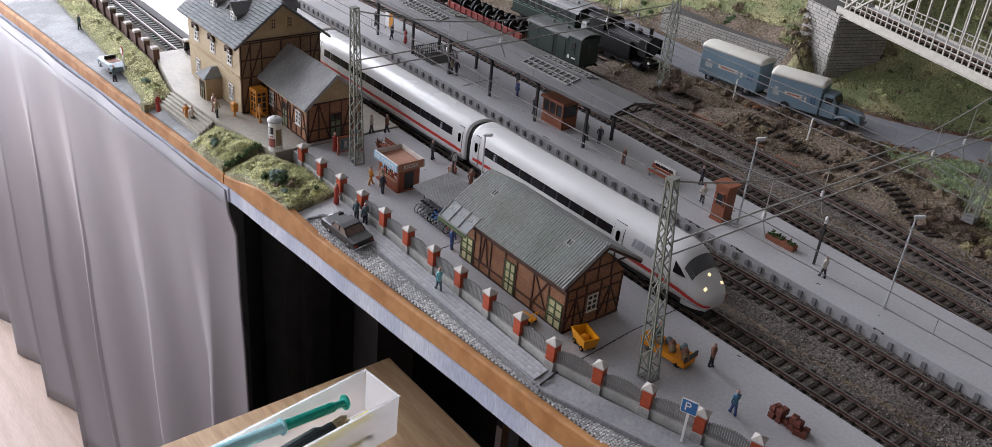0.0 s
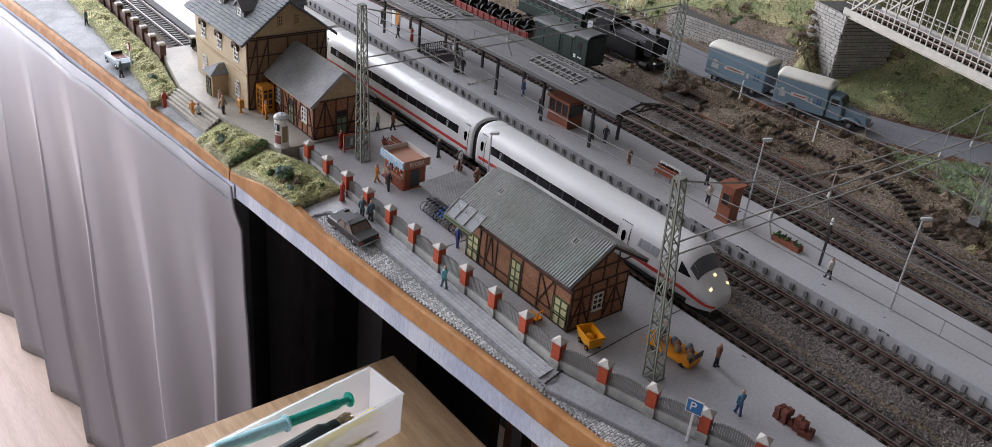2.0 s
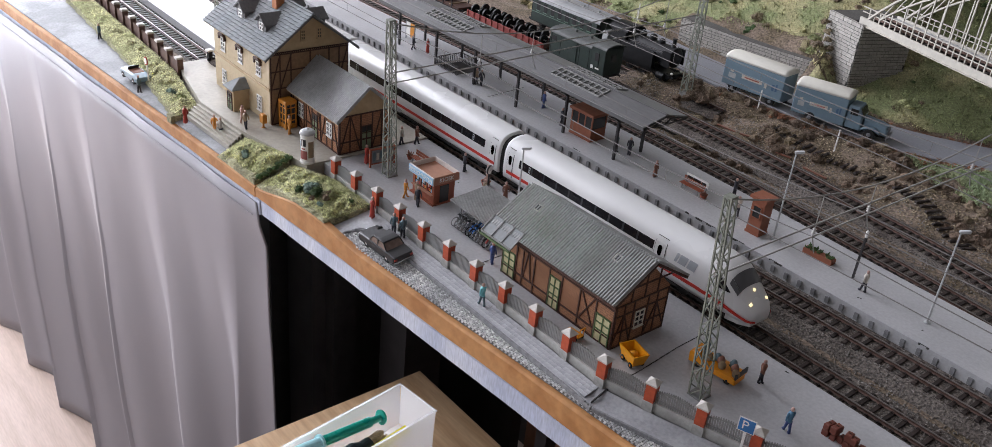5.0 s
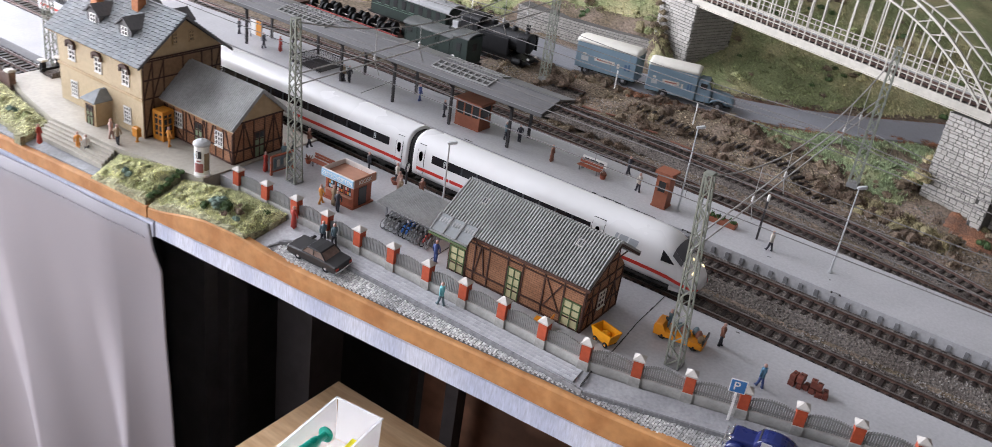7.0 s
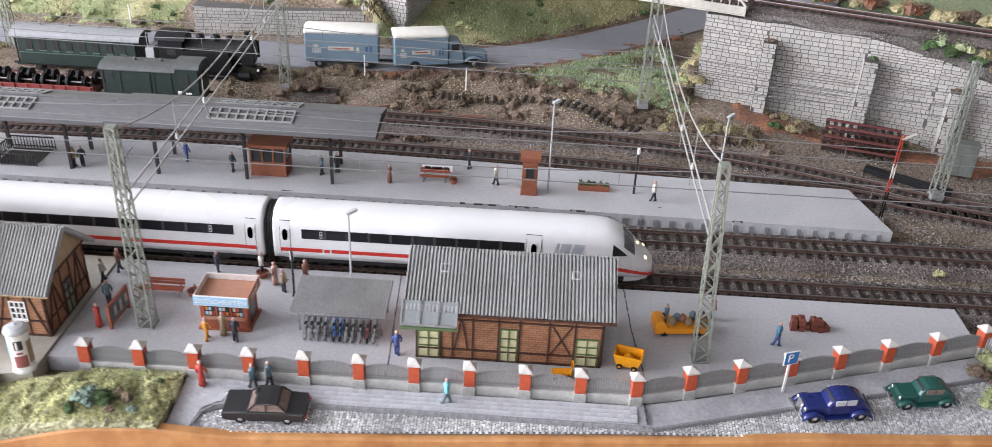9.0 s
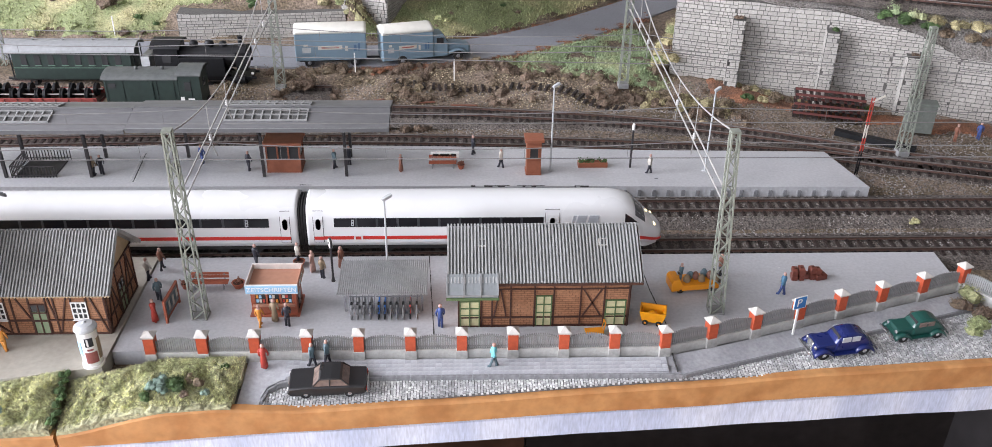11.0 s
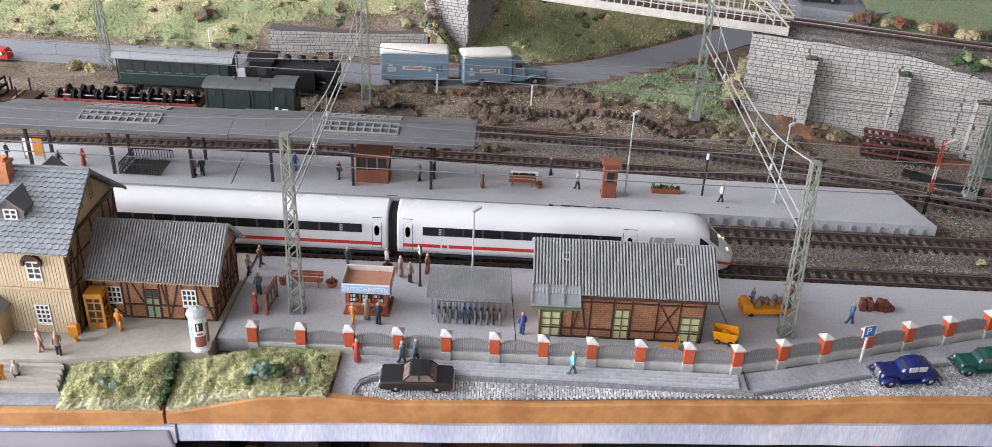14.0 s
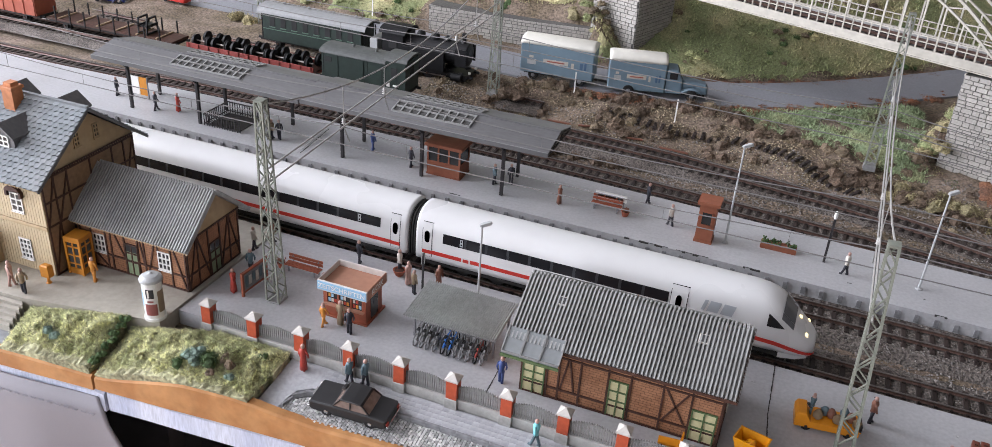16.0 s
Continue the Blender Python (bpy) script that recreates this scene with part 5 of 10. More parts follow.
# ---- overhead line ----
M["insulator"] = material("insulator_grey", (0.40, 0.39, 0.37), 0.4, vary=0.1, scale=300, bump=0)
def lattice_mast(x, y, h, w0=0.0062, w1=0.0034, z0=0.0, ang=0.0, label="grey-green lattice catenary mast", lean=(0.0, 0.0)):
    tilt = Vector((0, 0, 1)).rotation_difference(Vector((*lean, h))).to_matrix().to_4x4()
    mt = thing("catenary_mast", Matrix.Translation((x, y, z0)) @ tilt @ Matrix.Rotation(ang, 4, "Z"), label, "mast", "catenary masts")
    part("footing", box(B(), -w0 * 0.85, w0 * 0.85, -w0 * 0.85, w0 * 0.85, -0.004, 0.0012, 0.0004), M["fence_grey"], mt, "grey footing plate")
    corners = [(-1, -1), (1, -1), (1, 1), (-1, 1)]
    w = lambda z: w0 + (w1 - w0) * z / h
    for sx, sy in corners:
        part("leg", beam(B(), (sx * w0 * 0.72, sy * w0 * 0.72, 0), (sx * w1 * 0.72, sy * w1 * 0.72, h), 0.0010), M["mast"], mt)
    n = int(h / 0.0085)
    bm = B()
    for k in range(n):
        a, b = h * k / n, h * (k + 1) / n
        for i in range(4):
            p, q = corners[i], corners[(i + 1) % 4]
            if k % 2:
                p, q = q, p
            beam(bm, (p[0] * w(a) * 0.72, p[1] * w(a) * 0.72, a), (q[0] * w(b) * 0.72, q[1] * w(b) * 0.72, b), 0.0007)
    part("lattice", bm, M["mast"], mt)
    part("head", box(B(), -w1 * 0.85, w1 * 0.85, -w1 * 0.85, w1 * 0.85, h, h + 0.0012), M["mast"], mt)
    return mt


lattice_mast(0.0205, 0.0415, 0.138, lean=(0.001, -0.005))
lattice_mast(0.3690, 0.0420, 0.137, lean=(-0.0075, -0.0055))
lattice_mast(0.008, 0.449, 0.138, z0=0.002)
lattice_mast(0.371, 0.455, 0.138, z0=0.003)
lattice_mast(0.614, 0.305, 0.120, z0=-0.006)
lattice_mast(-0.322, 0.044, 0.130)
lattice_mast(-0.30, 0.505, 0.130, z0=0.002)


def wire(name, pts, r=0.00028, mat="wire", label="thin steel catenary wire"):
    return solid(name, tube(B(), pts, r, 4), M[mat], label, "wire", "overhead wires")


def span(a, b, sag=0.0, n=8):
    a, b = Vector(a), Vector(b)
    return [a + (b - a) * (k / n) - Vector((0, 0, sag * 4 * (k / n) * (1 - k / n))) for k in range(n + 1)]


def cross_span(x, y0, y1, x1=None):
    """Head-span across the tracks: upper rope with sag, two straight ropes, droppers and insulators."""
    x1 = x if x1 is None else x1
    cs = thing("head_span", Matrix(), "head-span of steel ropes with insulators across the tracks", "overhead line", "overhead wires")
    part("upper_rope", tube(B(), span((x, y0, 0.136), (x1, y1, 0.136), 0.030, 16), 0.00055, 5), M["wire"], cs)
    part("middle_rope", tube(B(), span((x, y0, 0.0940), (x1, y1, 0.0940), 0.0, 2), 0.00062, 5), M["wire"], cs)
    part("lower_rope", tube(B(), span((x, y0, 0.0850), (x1, y1, 0.0850), 0.0, 2), 0.00062, 5), M["wire"], cs)
    for y in (0.1340, 0.1970, 0.340, 0.388):
        u = (y - y0) / (y1 - y0)
        xx = x + (x1 - x) * u
        zt = 0.136 - 0.030 * 4 * u * (1 - u)
        part("dropper", beam(B(), (xx, y, 0.0850), (xx, y, max(zt, 0.0945)), 0.0005), M["wire"], cs)
        part("insulator", lathe(B(), [(0.0006, 0), (0.0016, 0.0006), (0.0008, 0.0014), (0.0016, 0.0022), (0.0008, 0.003), (0.0014, 0.0038), (0.0005, 0.0046)], 8, (xx, y, 0.0868)), M["insulator"], cs, "grey ribbed insulator")
        part("steady_arm", beam(B(), (xx, y, 0.0850), (xx + 0.001, y + 0.006, 0.0715), 0.0006), M["wire"], cs)
    return cs


cross_span(0.0215, 0.0370, 0.449, 0.008)
cross_span(0.3625, 0.0372, 0.455, 0.371)
# contact and carrier wires along the tracks
def catenary(pts):
    for a, b in zip(pts, pts[1:]):
        a, b = Vector(a), Vector(b)
        cw = thing("contact_line", Matrix(), "contact wire hanging from a carrier wire over a track", "overhead line", "overhead wires")
        part("contact_wire", tube(B(), span((a.x, a.y, 0.0715), (b.x, b.y, 0.0715), 0, 2), 0.00042, 4), M["wire_dark"], cw)
        up = span((a.x, a.y, 0.0850), (b.x, b.y, 0.0850), 0.0060, 14)
        part("carrier_wire", tube(B(), up, 0.00040, 4), M["wire_dark"], cw)
        for k in (2, 5, 9, 12):
            part("dropper", beam(B(), up[k], (up[k].x, up[k].y, 0.0715), 0.0003), M["wire_dark"], cw)


for pts in ([(-0.33, 0.1340), (0.016, 0.1340), (0.367, 0.1340), (1.2, 0.1340)], [(-0.33, 0.1970), (0.015, 0.1970), (0.367, 0.1970), (1.2, 0.1970)], [(-0.33, 0.360), (0.012, 0.348), (0.371, 0.330), (0.62, 0.287), (1.2, 0.11)], [(-0.33, 0.40), (0.010, 0.394), (0.371, 0.374), (0.62, 0.313), (1.2, 0.13)]):
    catenary(pts)


# ---- stone retaining walls and bridge ----
def stone_wall(name, a, b, top, z0, label, rows_h=0.0042, thick=0.028, limit=300, depth=0.0007):
    """A wall of coursed stones from a to b (x, y); top(u) gives its height at u metres along."""
    a, b = Vector(a), Vector(b)
    d = b - a
    ln = d.length
    ang = math.atan2(d.y, d.x)
    w = thing(name, Matrix.Translation((a.x, a.y, 0)) @ Matrix.Rotation(ang, 4, "Z"), label, "wall", kind="structure")
    bm = B()
    n = max(2, int(ln / 0.01))
    lo = [(ln * k / n, z0) for k in range(n + 1)]
    hi = [(ln * k / n, top(ln * k / n) - 0.0012) for k in range(n, -1, -1)]
    prism(bm, lo + hi, "y", 0.0, thick)
    part("core", bm, M["mortar"], w, "dark mortar")
    rnd = random.Random(name)
    rest = B()
    count = 0
    z = z0
    while z < max(top(0), top(ln), top(ln / 2)):
        h = rows_h * rnd.choice((0.62, 0.85, 1.0, 1.12))
        u = -rnd.uniform(0, 0.008)
        while u < ln:
            wl = rnd.choice((0.0046, 0.0060, 0.0075, 0.0095))
            u0, u1 = max(0.0002, u + 0.00025), min(ln - 0.0002, u + wl - 0.00025)
            u += wl
            room = top((u0 + u1) / 2) - z
            if u1 - u0 < 0.002 or room < 0.0012:
                continue
            pr = depth * rnd.uniform(0.6, 1.2)
            c = 0.00022
            za = z + 0.00024
            zl, zr = (max(za + 0.0006, min(z + h, top(q)) - 0.00024) for q in (u0, u1))
            pts = [(u0, 0, za), (u1, 0, za), (u1, 0, zr), (u0, 0, zl), (u0 + c, -pr, za + c), (u1 - c, -pr, za + c), (u1 - c, -pr, zr - c), (u0 + c, -pr, zl - c)]
            if count < limit:
                bm = B()
                hexa(bm, [(p[0] - u0, p[1], p[2] - z) for p in pts])
                ob = new("stone", mesh_of("stone", bm, M["stone"]))
                ob.parent = w
                ob.location = (u0, 0, z)
                count += 1
            else:
                hexa(rest, pts)
        z += h
    if rest.verts:
        tagged(part("further_stones", rest, M["stone"], w), kind="stuff")
    return w


for (a, b), tops in zip(zip(WALL, WALL[1:]), zip(WALL_TOPS, WALL_TOPS[1:])):
    ln = (Vector(b) - Vector(a)).length
    stone_wall("retaining_wall", a, b, lambda u, t=tops, l=ln: t[0] + (t[1] - t[0]) * u / l + 0.0006 * math.sin(u * 90), -0.012, "pale coursed stone retaining wall under the upper line", limit=150)
# ballast slope from the wall's top up to the line above it
M["upper_ballast"] = material("upper_ballast", (0.235, 0.22, 0.20), 0.9, vary=0.7, scale=620, bump=1.0, depth=0.0018, second=(0.14, 0.125, 0.11), mix_scale=30)


def shelf_z(x, y):
    """Height of the ballast slope behind the wall."""
    top = WALL_TOPS[-1]
    for (a, _), (c, _), ta, tb in zip(WALL, WALL[1:], WALL_TOPS, WALL_TOPS[1:]):
        if a <= x <= c:
            top = ta + (tb - ta) * (x - a) / (c - a)
    t = max(0.0, min(1.0, (y - wall_y(x) - 0.001) / 0.031))
    return top - 0.0022 + (0.0905 - top + 0.0022) * t + 0.0012 * noise.fractal((x * 60, y * 60, 5.0), 1.0, 2.0, 3)


bm = B()
cols = [[bm.verts.new((x, wall_y(x) + 0.0012 + 0.0330 * j / 8, shelf_z(x, wall_y(x) + 0.0012 + 0.0330 * j / 8))) for j in range(9)] for x in [0.430 + 0.006 * i for i in range(146)]]
for p, q in zip(cols, cols[1:]):
    for j in range(8):
        bm.faces.new((p[j], q[j], q[j + 1], p[j + 1]))
for p, q in zip(cols, cols[1:]):
    e = [bm.verts.new((v.co.x, v.co.y, v.co.z - 0.02)) for v in (p[0], q[0])]
    bm.faces.new((e[0], e[1], q[0], p[0]))
solid("ballast_shelf", bm, M["upper_ballast"], "grey-brown ballast sloping up behind the stone wall", "ballast", kind="structure", smooth=True)
BUTTRESS_TOPS = []
for x, y, h in ((0.4835, 0.464, 0.0755), (0.574, 0.4375, 0.0715), (0.650, 0.410, 0.0540)):
    d = Vector((0.09, -0.026)).normalized()
    p = Vector((x, y)) + Vector((-d.y, d.x)) * -0.0160
    stone_wall("buttress", p, p + d * 0.0125, lambda u, h=h: h, -0.012, "stone buttress standing against the retaining wall", limit=40, thick=0.018)
    n = Vector((-d.y, d.x))
    stone_wall("buttress_side", p + n * 0.0160 - d * 0.0004, p - d * 0.0004, lambda u, h=h: h - 0.0010, -0.0115, "stone side of a buttress", limit=60, thick=0.003)
    BUTTRESS_TOPS.append((*(p + d * 0.006 + n * 0.006), h))
# left abutment and bridge
BA, BB = Vector((0.112, 0.612)), Vector((0.436, 0.492))
bd = (BB - BA).normalized()
bn = Vector((-bd.y, bd.x))
stone_wall("bridge_abutment", BA - bd * 0.060 - bn * 0.004, BA - bn * 0.004, lambda u: 0.0935, -0.004, "pale stone abutment carrying the bridge", limit=150, thick=0.075)
stone_wall("bridge_abutment", BA - bn * 0.004, BA - bn * 0.004 + bn * 0.075, lambda u: 0.0935, -0.004, "pale stone abutment carrying the bridge", limit=100, thick=0.02)
stone_wall("bridge_abutment", Vector((0.428, 0.488)) + bn * 0.085, Vector((0.428, 0.488)), lambda u: 0.0900, -0.012, "pale stone abutment carrying the bridge", limit=120, thick=0.02)
stone_wall("low_wall", (-0.135, 0.600), (0.060, 0.618), lambda u: 0.033 - 0.003 * math.sin(u * 14), -0.002, "low pale stone wall at the foot of the slope", limit=160)

BR = thing("railway_bridge", Matrix(), "cream-painted steel arch bridge over the road", "bridge")
Lb = (BB - BA).length + 0.03
bm0 = Matrix.Translation((BA.x, BA.y, 0)) @ Matrix.Rotation(math.atan2(bd.y, bd.x), 4, "Z")
BR.matrix_world = bm0
ZD = 0.0935
for y in (0.0, 0.052):
    part("girder", box(B(), -0.012, Lb, y - 0.0012, y + 0.0012, ZD - 0.002, ZD + 0.006, 0.0003), M["bridge"], BR, "cream main girder")
    part("flange", box(B(), -0.012, Lb, y - 0.0028, y + 0.0028, ZD - 0.0028, ZD - 0.0018), M["bridge"], BR)
    part("handrail", beam(B(), (-0.012, y, ZD + 0.0175), (Lb, y, ZD + 0.0175), 0.0010), M["bridge"], BR)
    part("handrail", beam(B(), (-0.012, y, ZD + 0.0120), (Lb, y, ZD + 0.0120), 0.0009), M["bridge"], BR)
    n = 22
    arch = lambda x: ZD + 0.006 + 0.090 * max(0.0, 1 - ((x - Lb / 2) / (Lb / 2)) ** 2)
    arch2 = lambda x: ZD + 0.006 + 0.074 * max(0.0, 1 - ((x - Lb / 2) / (Lb / 2 - 0.012)) ** 2)
    for k in range(n):
        xa, xb = Lb * k / n, Lb * (k + 1) / n
        part("arch_chord", beam(B(), (xa, y, arch(xa)), (xb, y, arch(xb)), 0.0030, 0.0022), M["bridge"], BR)
        if arch2(xa) > ZD + 0.008 and arch2(xb) > ZD + 0.008:
            part("arch_chord", beam(B(), (xa, y, arch2(xa)), (xb, y, arch2(xb)), 0.0026, 0.0018), M["bridge"], BR)
            part("lacing", beam(B(), (xa, y, arch2(xa)), (xb, y, arch(xb)), 0.0011), M["bridge"], BR)
        part("hanger", beam(B(), (xa, y, ZD + 0.006), (xa, y, max(ZD + 0.0175, arch2(xa))), 0.0015, 0.0012), M["bridge"], BR)
        xm = (xa + xb) / 2
        part("baluster", beam(B(), (xm, y, ZD + 0.006), (xm, y, ZD + 0.0175), 0.0010), M["bridge"], BR)
part("deck", box(B(), -0.012, Lb, 0.0012, 0.0508, ZD - 0.001, ZD + 0.0010), M["train_grey"], BR, "grey bridge deck with track")
for k in range(40):
    x = -0.008 + (Lb - 0.004) * k / 39
    part("sleeper", box(B(), x - 0.0016, x + 0.0016, 0.011, 0.041, ZD + 0.001, ZD + 0.003), M["sleeper"], BR)
for y in (0.0177, 0.0343):
    part("rail", box(B(), -0.012, Lb, y - 0.0005, y + 0.0005, ZD + 0.003, ZD + 0.0055), M["rail"], BR)
part("walkway", box(B(), -0.012, Lb, 0.043, 0.0505, ZD + 0.001, ZD + 0.0032), M["platform"], BR, "grey walkway beside the track")


# ---- things on the platforms ----
def text_mesh(word, size, material_, depth=0.0001):
    cu = bpy.data.curves.new("lettering", 'FONT')
    cu.body, cu.size, cu.extrude, cu.align_x, cu.align_y = word, size, depth, 'CENTER', 'CENTER'
    tmp = new("lettering", cu)
    me = bpy.data.meshes.new_from_object(tmp.evaluated_get(bpy.context.evaluated_depsgraph_get()))
    bpy.data.objects.remove(tmp)
    me.materials.clear()
    me.materials.append(material_)
    return me


def lettering(word, size, material_, parent, m):
    ob = new("lettering", text_mesh(word, size, material_))
    ob.parent = parent
    ob.matrix_local = m
    return ob


def paint(name, colour, rough=0.5, **k):
    if name not in M:
        M[name] = material(name, colour, rough, vary=k.pop("vary", 0.08), scale=260, bump=k.pop("bump", 0.03), mix_scale=90, **k)
    return M[name]


paint("figure_red", (0.38, 0.05, 0.035)), paint("figure_blue", (0.05, 0.08, 0.22)), paint("figure_orange", (0.62, 0.26, 0.05)), paint("figure_tan", (0.30, 0.22, 0.14))
paint("figure_dark", (0.035, 0.035, 0.045)), paint("figure_brown", (0.20, 0.085, 0.055)), paint("figure_pale", (0.52, 0.48, 0.42)), paint("figure_teal", (0.07, 0.17, 0.26)), paint("figure_slate", (0.10, 0.15, 0.17)), paint("figure_turquoise", (0.16, 0.46, 0.50)), paint("figure_pink", (0.46, 0.29, 0.24))


def figure(x, y, z, ang, colour, words, h=0.0182, stride=0.0, coat=False, legs="", group="model figures"):
    """A plain model figure, one mesh: legs, body, arms, head."""
    bm = B()
    k = h / 0.0205
    s = stride * 0.004
    if coat:
        lathe(bm, [(0.0026 * k, 0.0015 * k), (0.0023 * k, 0.006 * k), (0.0017 * k, 0.0112 * k), (0.0024 * k, 0.0162 * k), (0.0007 * k, 0.0176 * k)], 10)
        for d in (-1, 1):
            tube(bm, [(d * s * 0.4, d * 0.0008 * k, 0), (d * 0.0003, d * 0.0008 * k, 0.002 * k)], 0.0008 * k, 6)
    else:
        for d in (-1, 1):
            tube(bm, [(d * s, d * 0.0010 * k, 0.0003), (d * s * 0.45, d * 0.0010 * k, 0.0045 * k), (0, d * 0.0009 * k, 0.0095 * k)], [0.0009 * k, 0.0010 * k, 0.0013 * k], 7)
            box(bm, d * s - 0.0006 * k, d * s + 0.0016 * k, d * 0.0010 * k - 0.0007 * k, d * 0.0010 * k + 0.0007 * k, 0, 0.0009 * k)
        lathe(bm, [(0.0019 * k, 0.0088 * k), (0.0017 * k, 0.0112 * k), (0.0024 * k, 0.0155 * k), (0.0018 * k, 0.0170 * k), (0.0007 * k, 0.0176 * k)], 10)
    for d in (-1, 1):
        tube(bm, [(0, d * 0.0022 * k, 0.0163 * k), (-d * s * 0.5 + 0.0003, d * 0.0031 * k, 0.0128 * k), (0.0012 * k - d * s * 0.6, d * 0.0027 * k, 0.0098 * k)], [0.0008 * k, 0.0007 * k, 0.0006 * k], 6)
    lathe(bm, [(0.0006 * k, 0.0172 * k), (0.0012 * k, 0.0182 * k), (0.0014 * k, 0.0192 * k), (0.0011 * k, 0.0202 * k), (0.0003 * k, 0.0207 * k)], 9)
    ob = solid("figurine", bm, M[colour], words, "figurine", group, m=Matrix.Translation((x, y, z)) @ Matrix.Rotation(ang, 4, "Z"), smooth=True)
    ob.data.materials.append(M["figure_pink"])
    ob.data.materials.append(M[legs or colour])
    for p in ob.data.polygons:
        p.material_index = 1 if p.center.z > 0.0173 * k else 2 if p.center.z < 0.0092 * k and not coat else 0
    return ob


# kiosk
K = thing("kiosk", Matrix.Translation((0.070, 0.0525, 0)), "small red-brown newspaper kiosk with a flat roof and parapet", "kiosk")
paint("kiosk_red", (0.30, 0.085, 0.045), 0.5)
paint("kiosk_roof", (0.40, 0.20, 0.13), 0.6)
paint("sign_blue", (0.30, 0.50, 0.66), 0.5)
paint("parapet_white", (0.62, 0.58, 0.54), 0.5)
part("floor_slab", box(B(), -0.0165, 0.0165, -0.0125, 0.0125, 0, 0.0012), M["kiosk_red"], K)
for a in ((-0.0150, -0.0135, -0.0105, 0.0105), (0.0135, 0.0150, -0.0105, 0.0105)):
    part("side_wall", box(B(), a[0], a[1], a[2], a[3], 0.0012, 0.0200), M["kiosk_red"], K)
part("back_wall", box(B(), -0.0135, 0.0135, 0.0092, 0.0105, 0.0012, 0.0200), M["kiosk_red"], K)
part("counter_wall", box(B(), -0.0135, 0.0135, -0.0105, -0.0092, 0.0012, 0.0085), M["kiosk_red"], K)
part("counter", box(B(), -0.0140, 0.0140, -0.0130, -0.0090, 0.0085, 0.0092), M["kiosk_roof"], K, "narrow sales counter")
for x in (-0.0128, -0.0045, 0.0045, 0.0128):
    part("mullion", box(B(), x - 0.0006, x + 0.0006, -0.0106, -0.0092, 0.0092, 0.0172), M["kiosk_red"], K)
for k, x in enumerate((-0.0087, 0.0, 0.0087)):
    pn = part("display_window", box(B(), x - 0.0034, x + 0.0034, -0.0098, -0.0094, 0.0092, 0.0172), M["glass_dark"], K, "window hung with magazines")
    for j in range(5):
        c = (M["sign_blue"], M["figure_pale"], M["figure_red"], M["figure_orange"])[(k + j) % 4]
        part("magazine", box(B(), x - 0.003 + 0.0021 * (j % 3), x - 0.0014 + 0.0021 * (j % 3), -0.0101, -0.0097, 0.0102 + 0.0034 * (j // 3), 0.0126 + 0.0034 * (j // 3)), c, pn)
part("lintel", box(B(), -0.0150, 0.0150, -0.0106, -0.0092, 0.0172, 0.0200), M["kiosk_red"], K)
part("doorway", box(B(), 0.0149, 0.0153, -0.0045, 0.0045, 0.0012, 0.0165), M["glass_dark"], K, "dark open doorway")
part("roof", box(B(), -0.0165, 0.0165, -0.0125, 0.0125, 0.0200, 0.0222), M["kiosk_roof"], K)
for n_, a in (("parapet", (-0.0172, 0.0172, -0.0135, -0.0125)), ("parapet", (-0.0172, 0.0172, 0.0125, 0.0135)), ("parapet", (-0.0172, -0.0164, -0.0125, 0.0125)), ("parapet", (0.0164, 0.0172, -0.0125, 0.0125))):
    part(n_, box(B(), a[0], a[1], a[2], a[3], 0.0192, 0.0265, 0.0003), M["kiosk_roof"] if a[0] > 0 else M["parapet_white"], K)
part("sign_board", box(B(), -0.0170, 0.0170, -0.0140, -0.0134, 0.0200, 0.0258), M["sign_blue"], K, "pale blue sign band")
lettering("ZEITSCHRIFTEN", 0.0046, M["white_paint"], K, Matrix.Translation((0, -0.0141, 0.0228)) @ Matrix.Rotation(radians(90), 4, "X"))
lettering("KIOSK", 0.0052, M["white_paint"], K, Matrix.Translation((0.0174, 0, 0.0228)) @ Matrix.Rotation(radians(90), 4, "Z") @ Matrix.Rotation(radians(90), 4, "X"))

# bicycle shelter
S = thing("bicycle_shelter", Matrix.Translation((0.1425, 0.0560, 0)), "open bicycle shelter with a ribbed grey roof over racks", "shelter")
part("roof", ridged_roof(-0.0300, 0.0300, -0.0185, 0.0188, 0.0185, 0.0222, 0.00138, 0.0008, 0.00048), M["roof_grey"], S, "ribbed grey roof")
for x in (-0.026, 0.026):
    for y in (-0.010, 0.015):
        part("post", beam(B(), (x, y, 0), (x, y, 0.0205), 0.0011), M["train_grey"], S)
for k in range(12):
    x = -0.0225 + 0.0041 * k
    bm = B()
    tube(bm, [(x, -0.0145, 0.0004), (x, -0.0155, 0.0055), (x, -0.0120, 0.0090), (x, -0.0040, 0.0120)], 0.00045, 5)
    tube(bm, [(x + 0.0012, -0.0145, 0.0004), (x + 0.0012, -0.0150, 0.0050)], 0.0004, 5)
    part("rack", bm, M["train_grey"], S, "grey bicycle rack hoop")
part("rack_rail", beam(B(), (-0.024, -0.0040, 0.0118), (0.024, -0.0040, 0.0118), 0.0007), M["train_grey"], S)


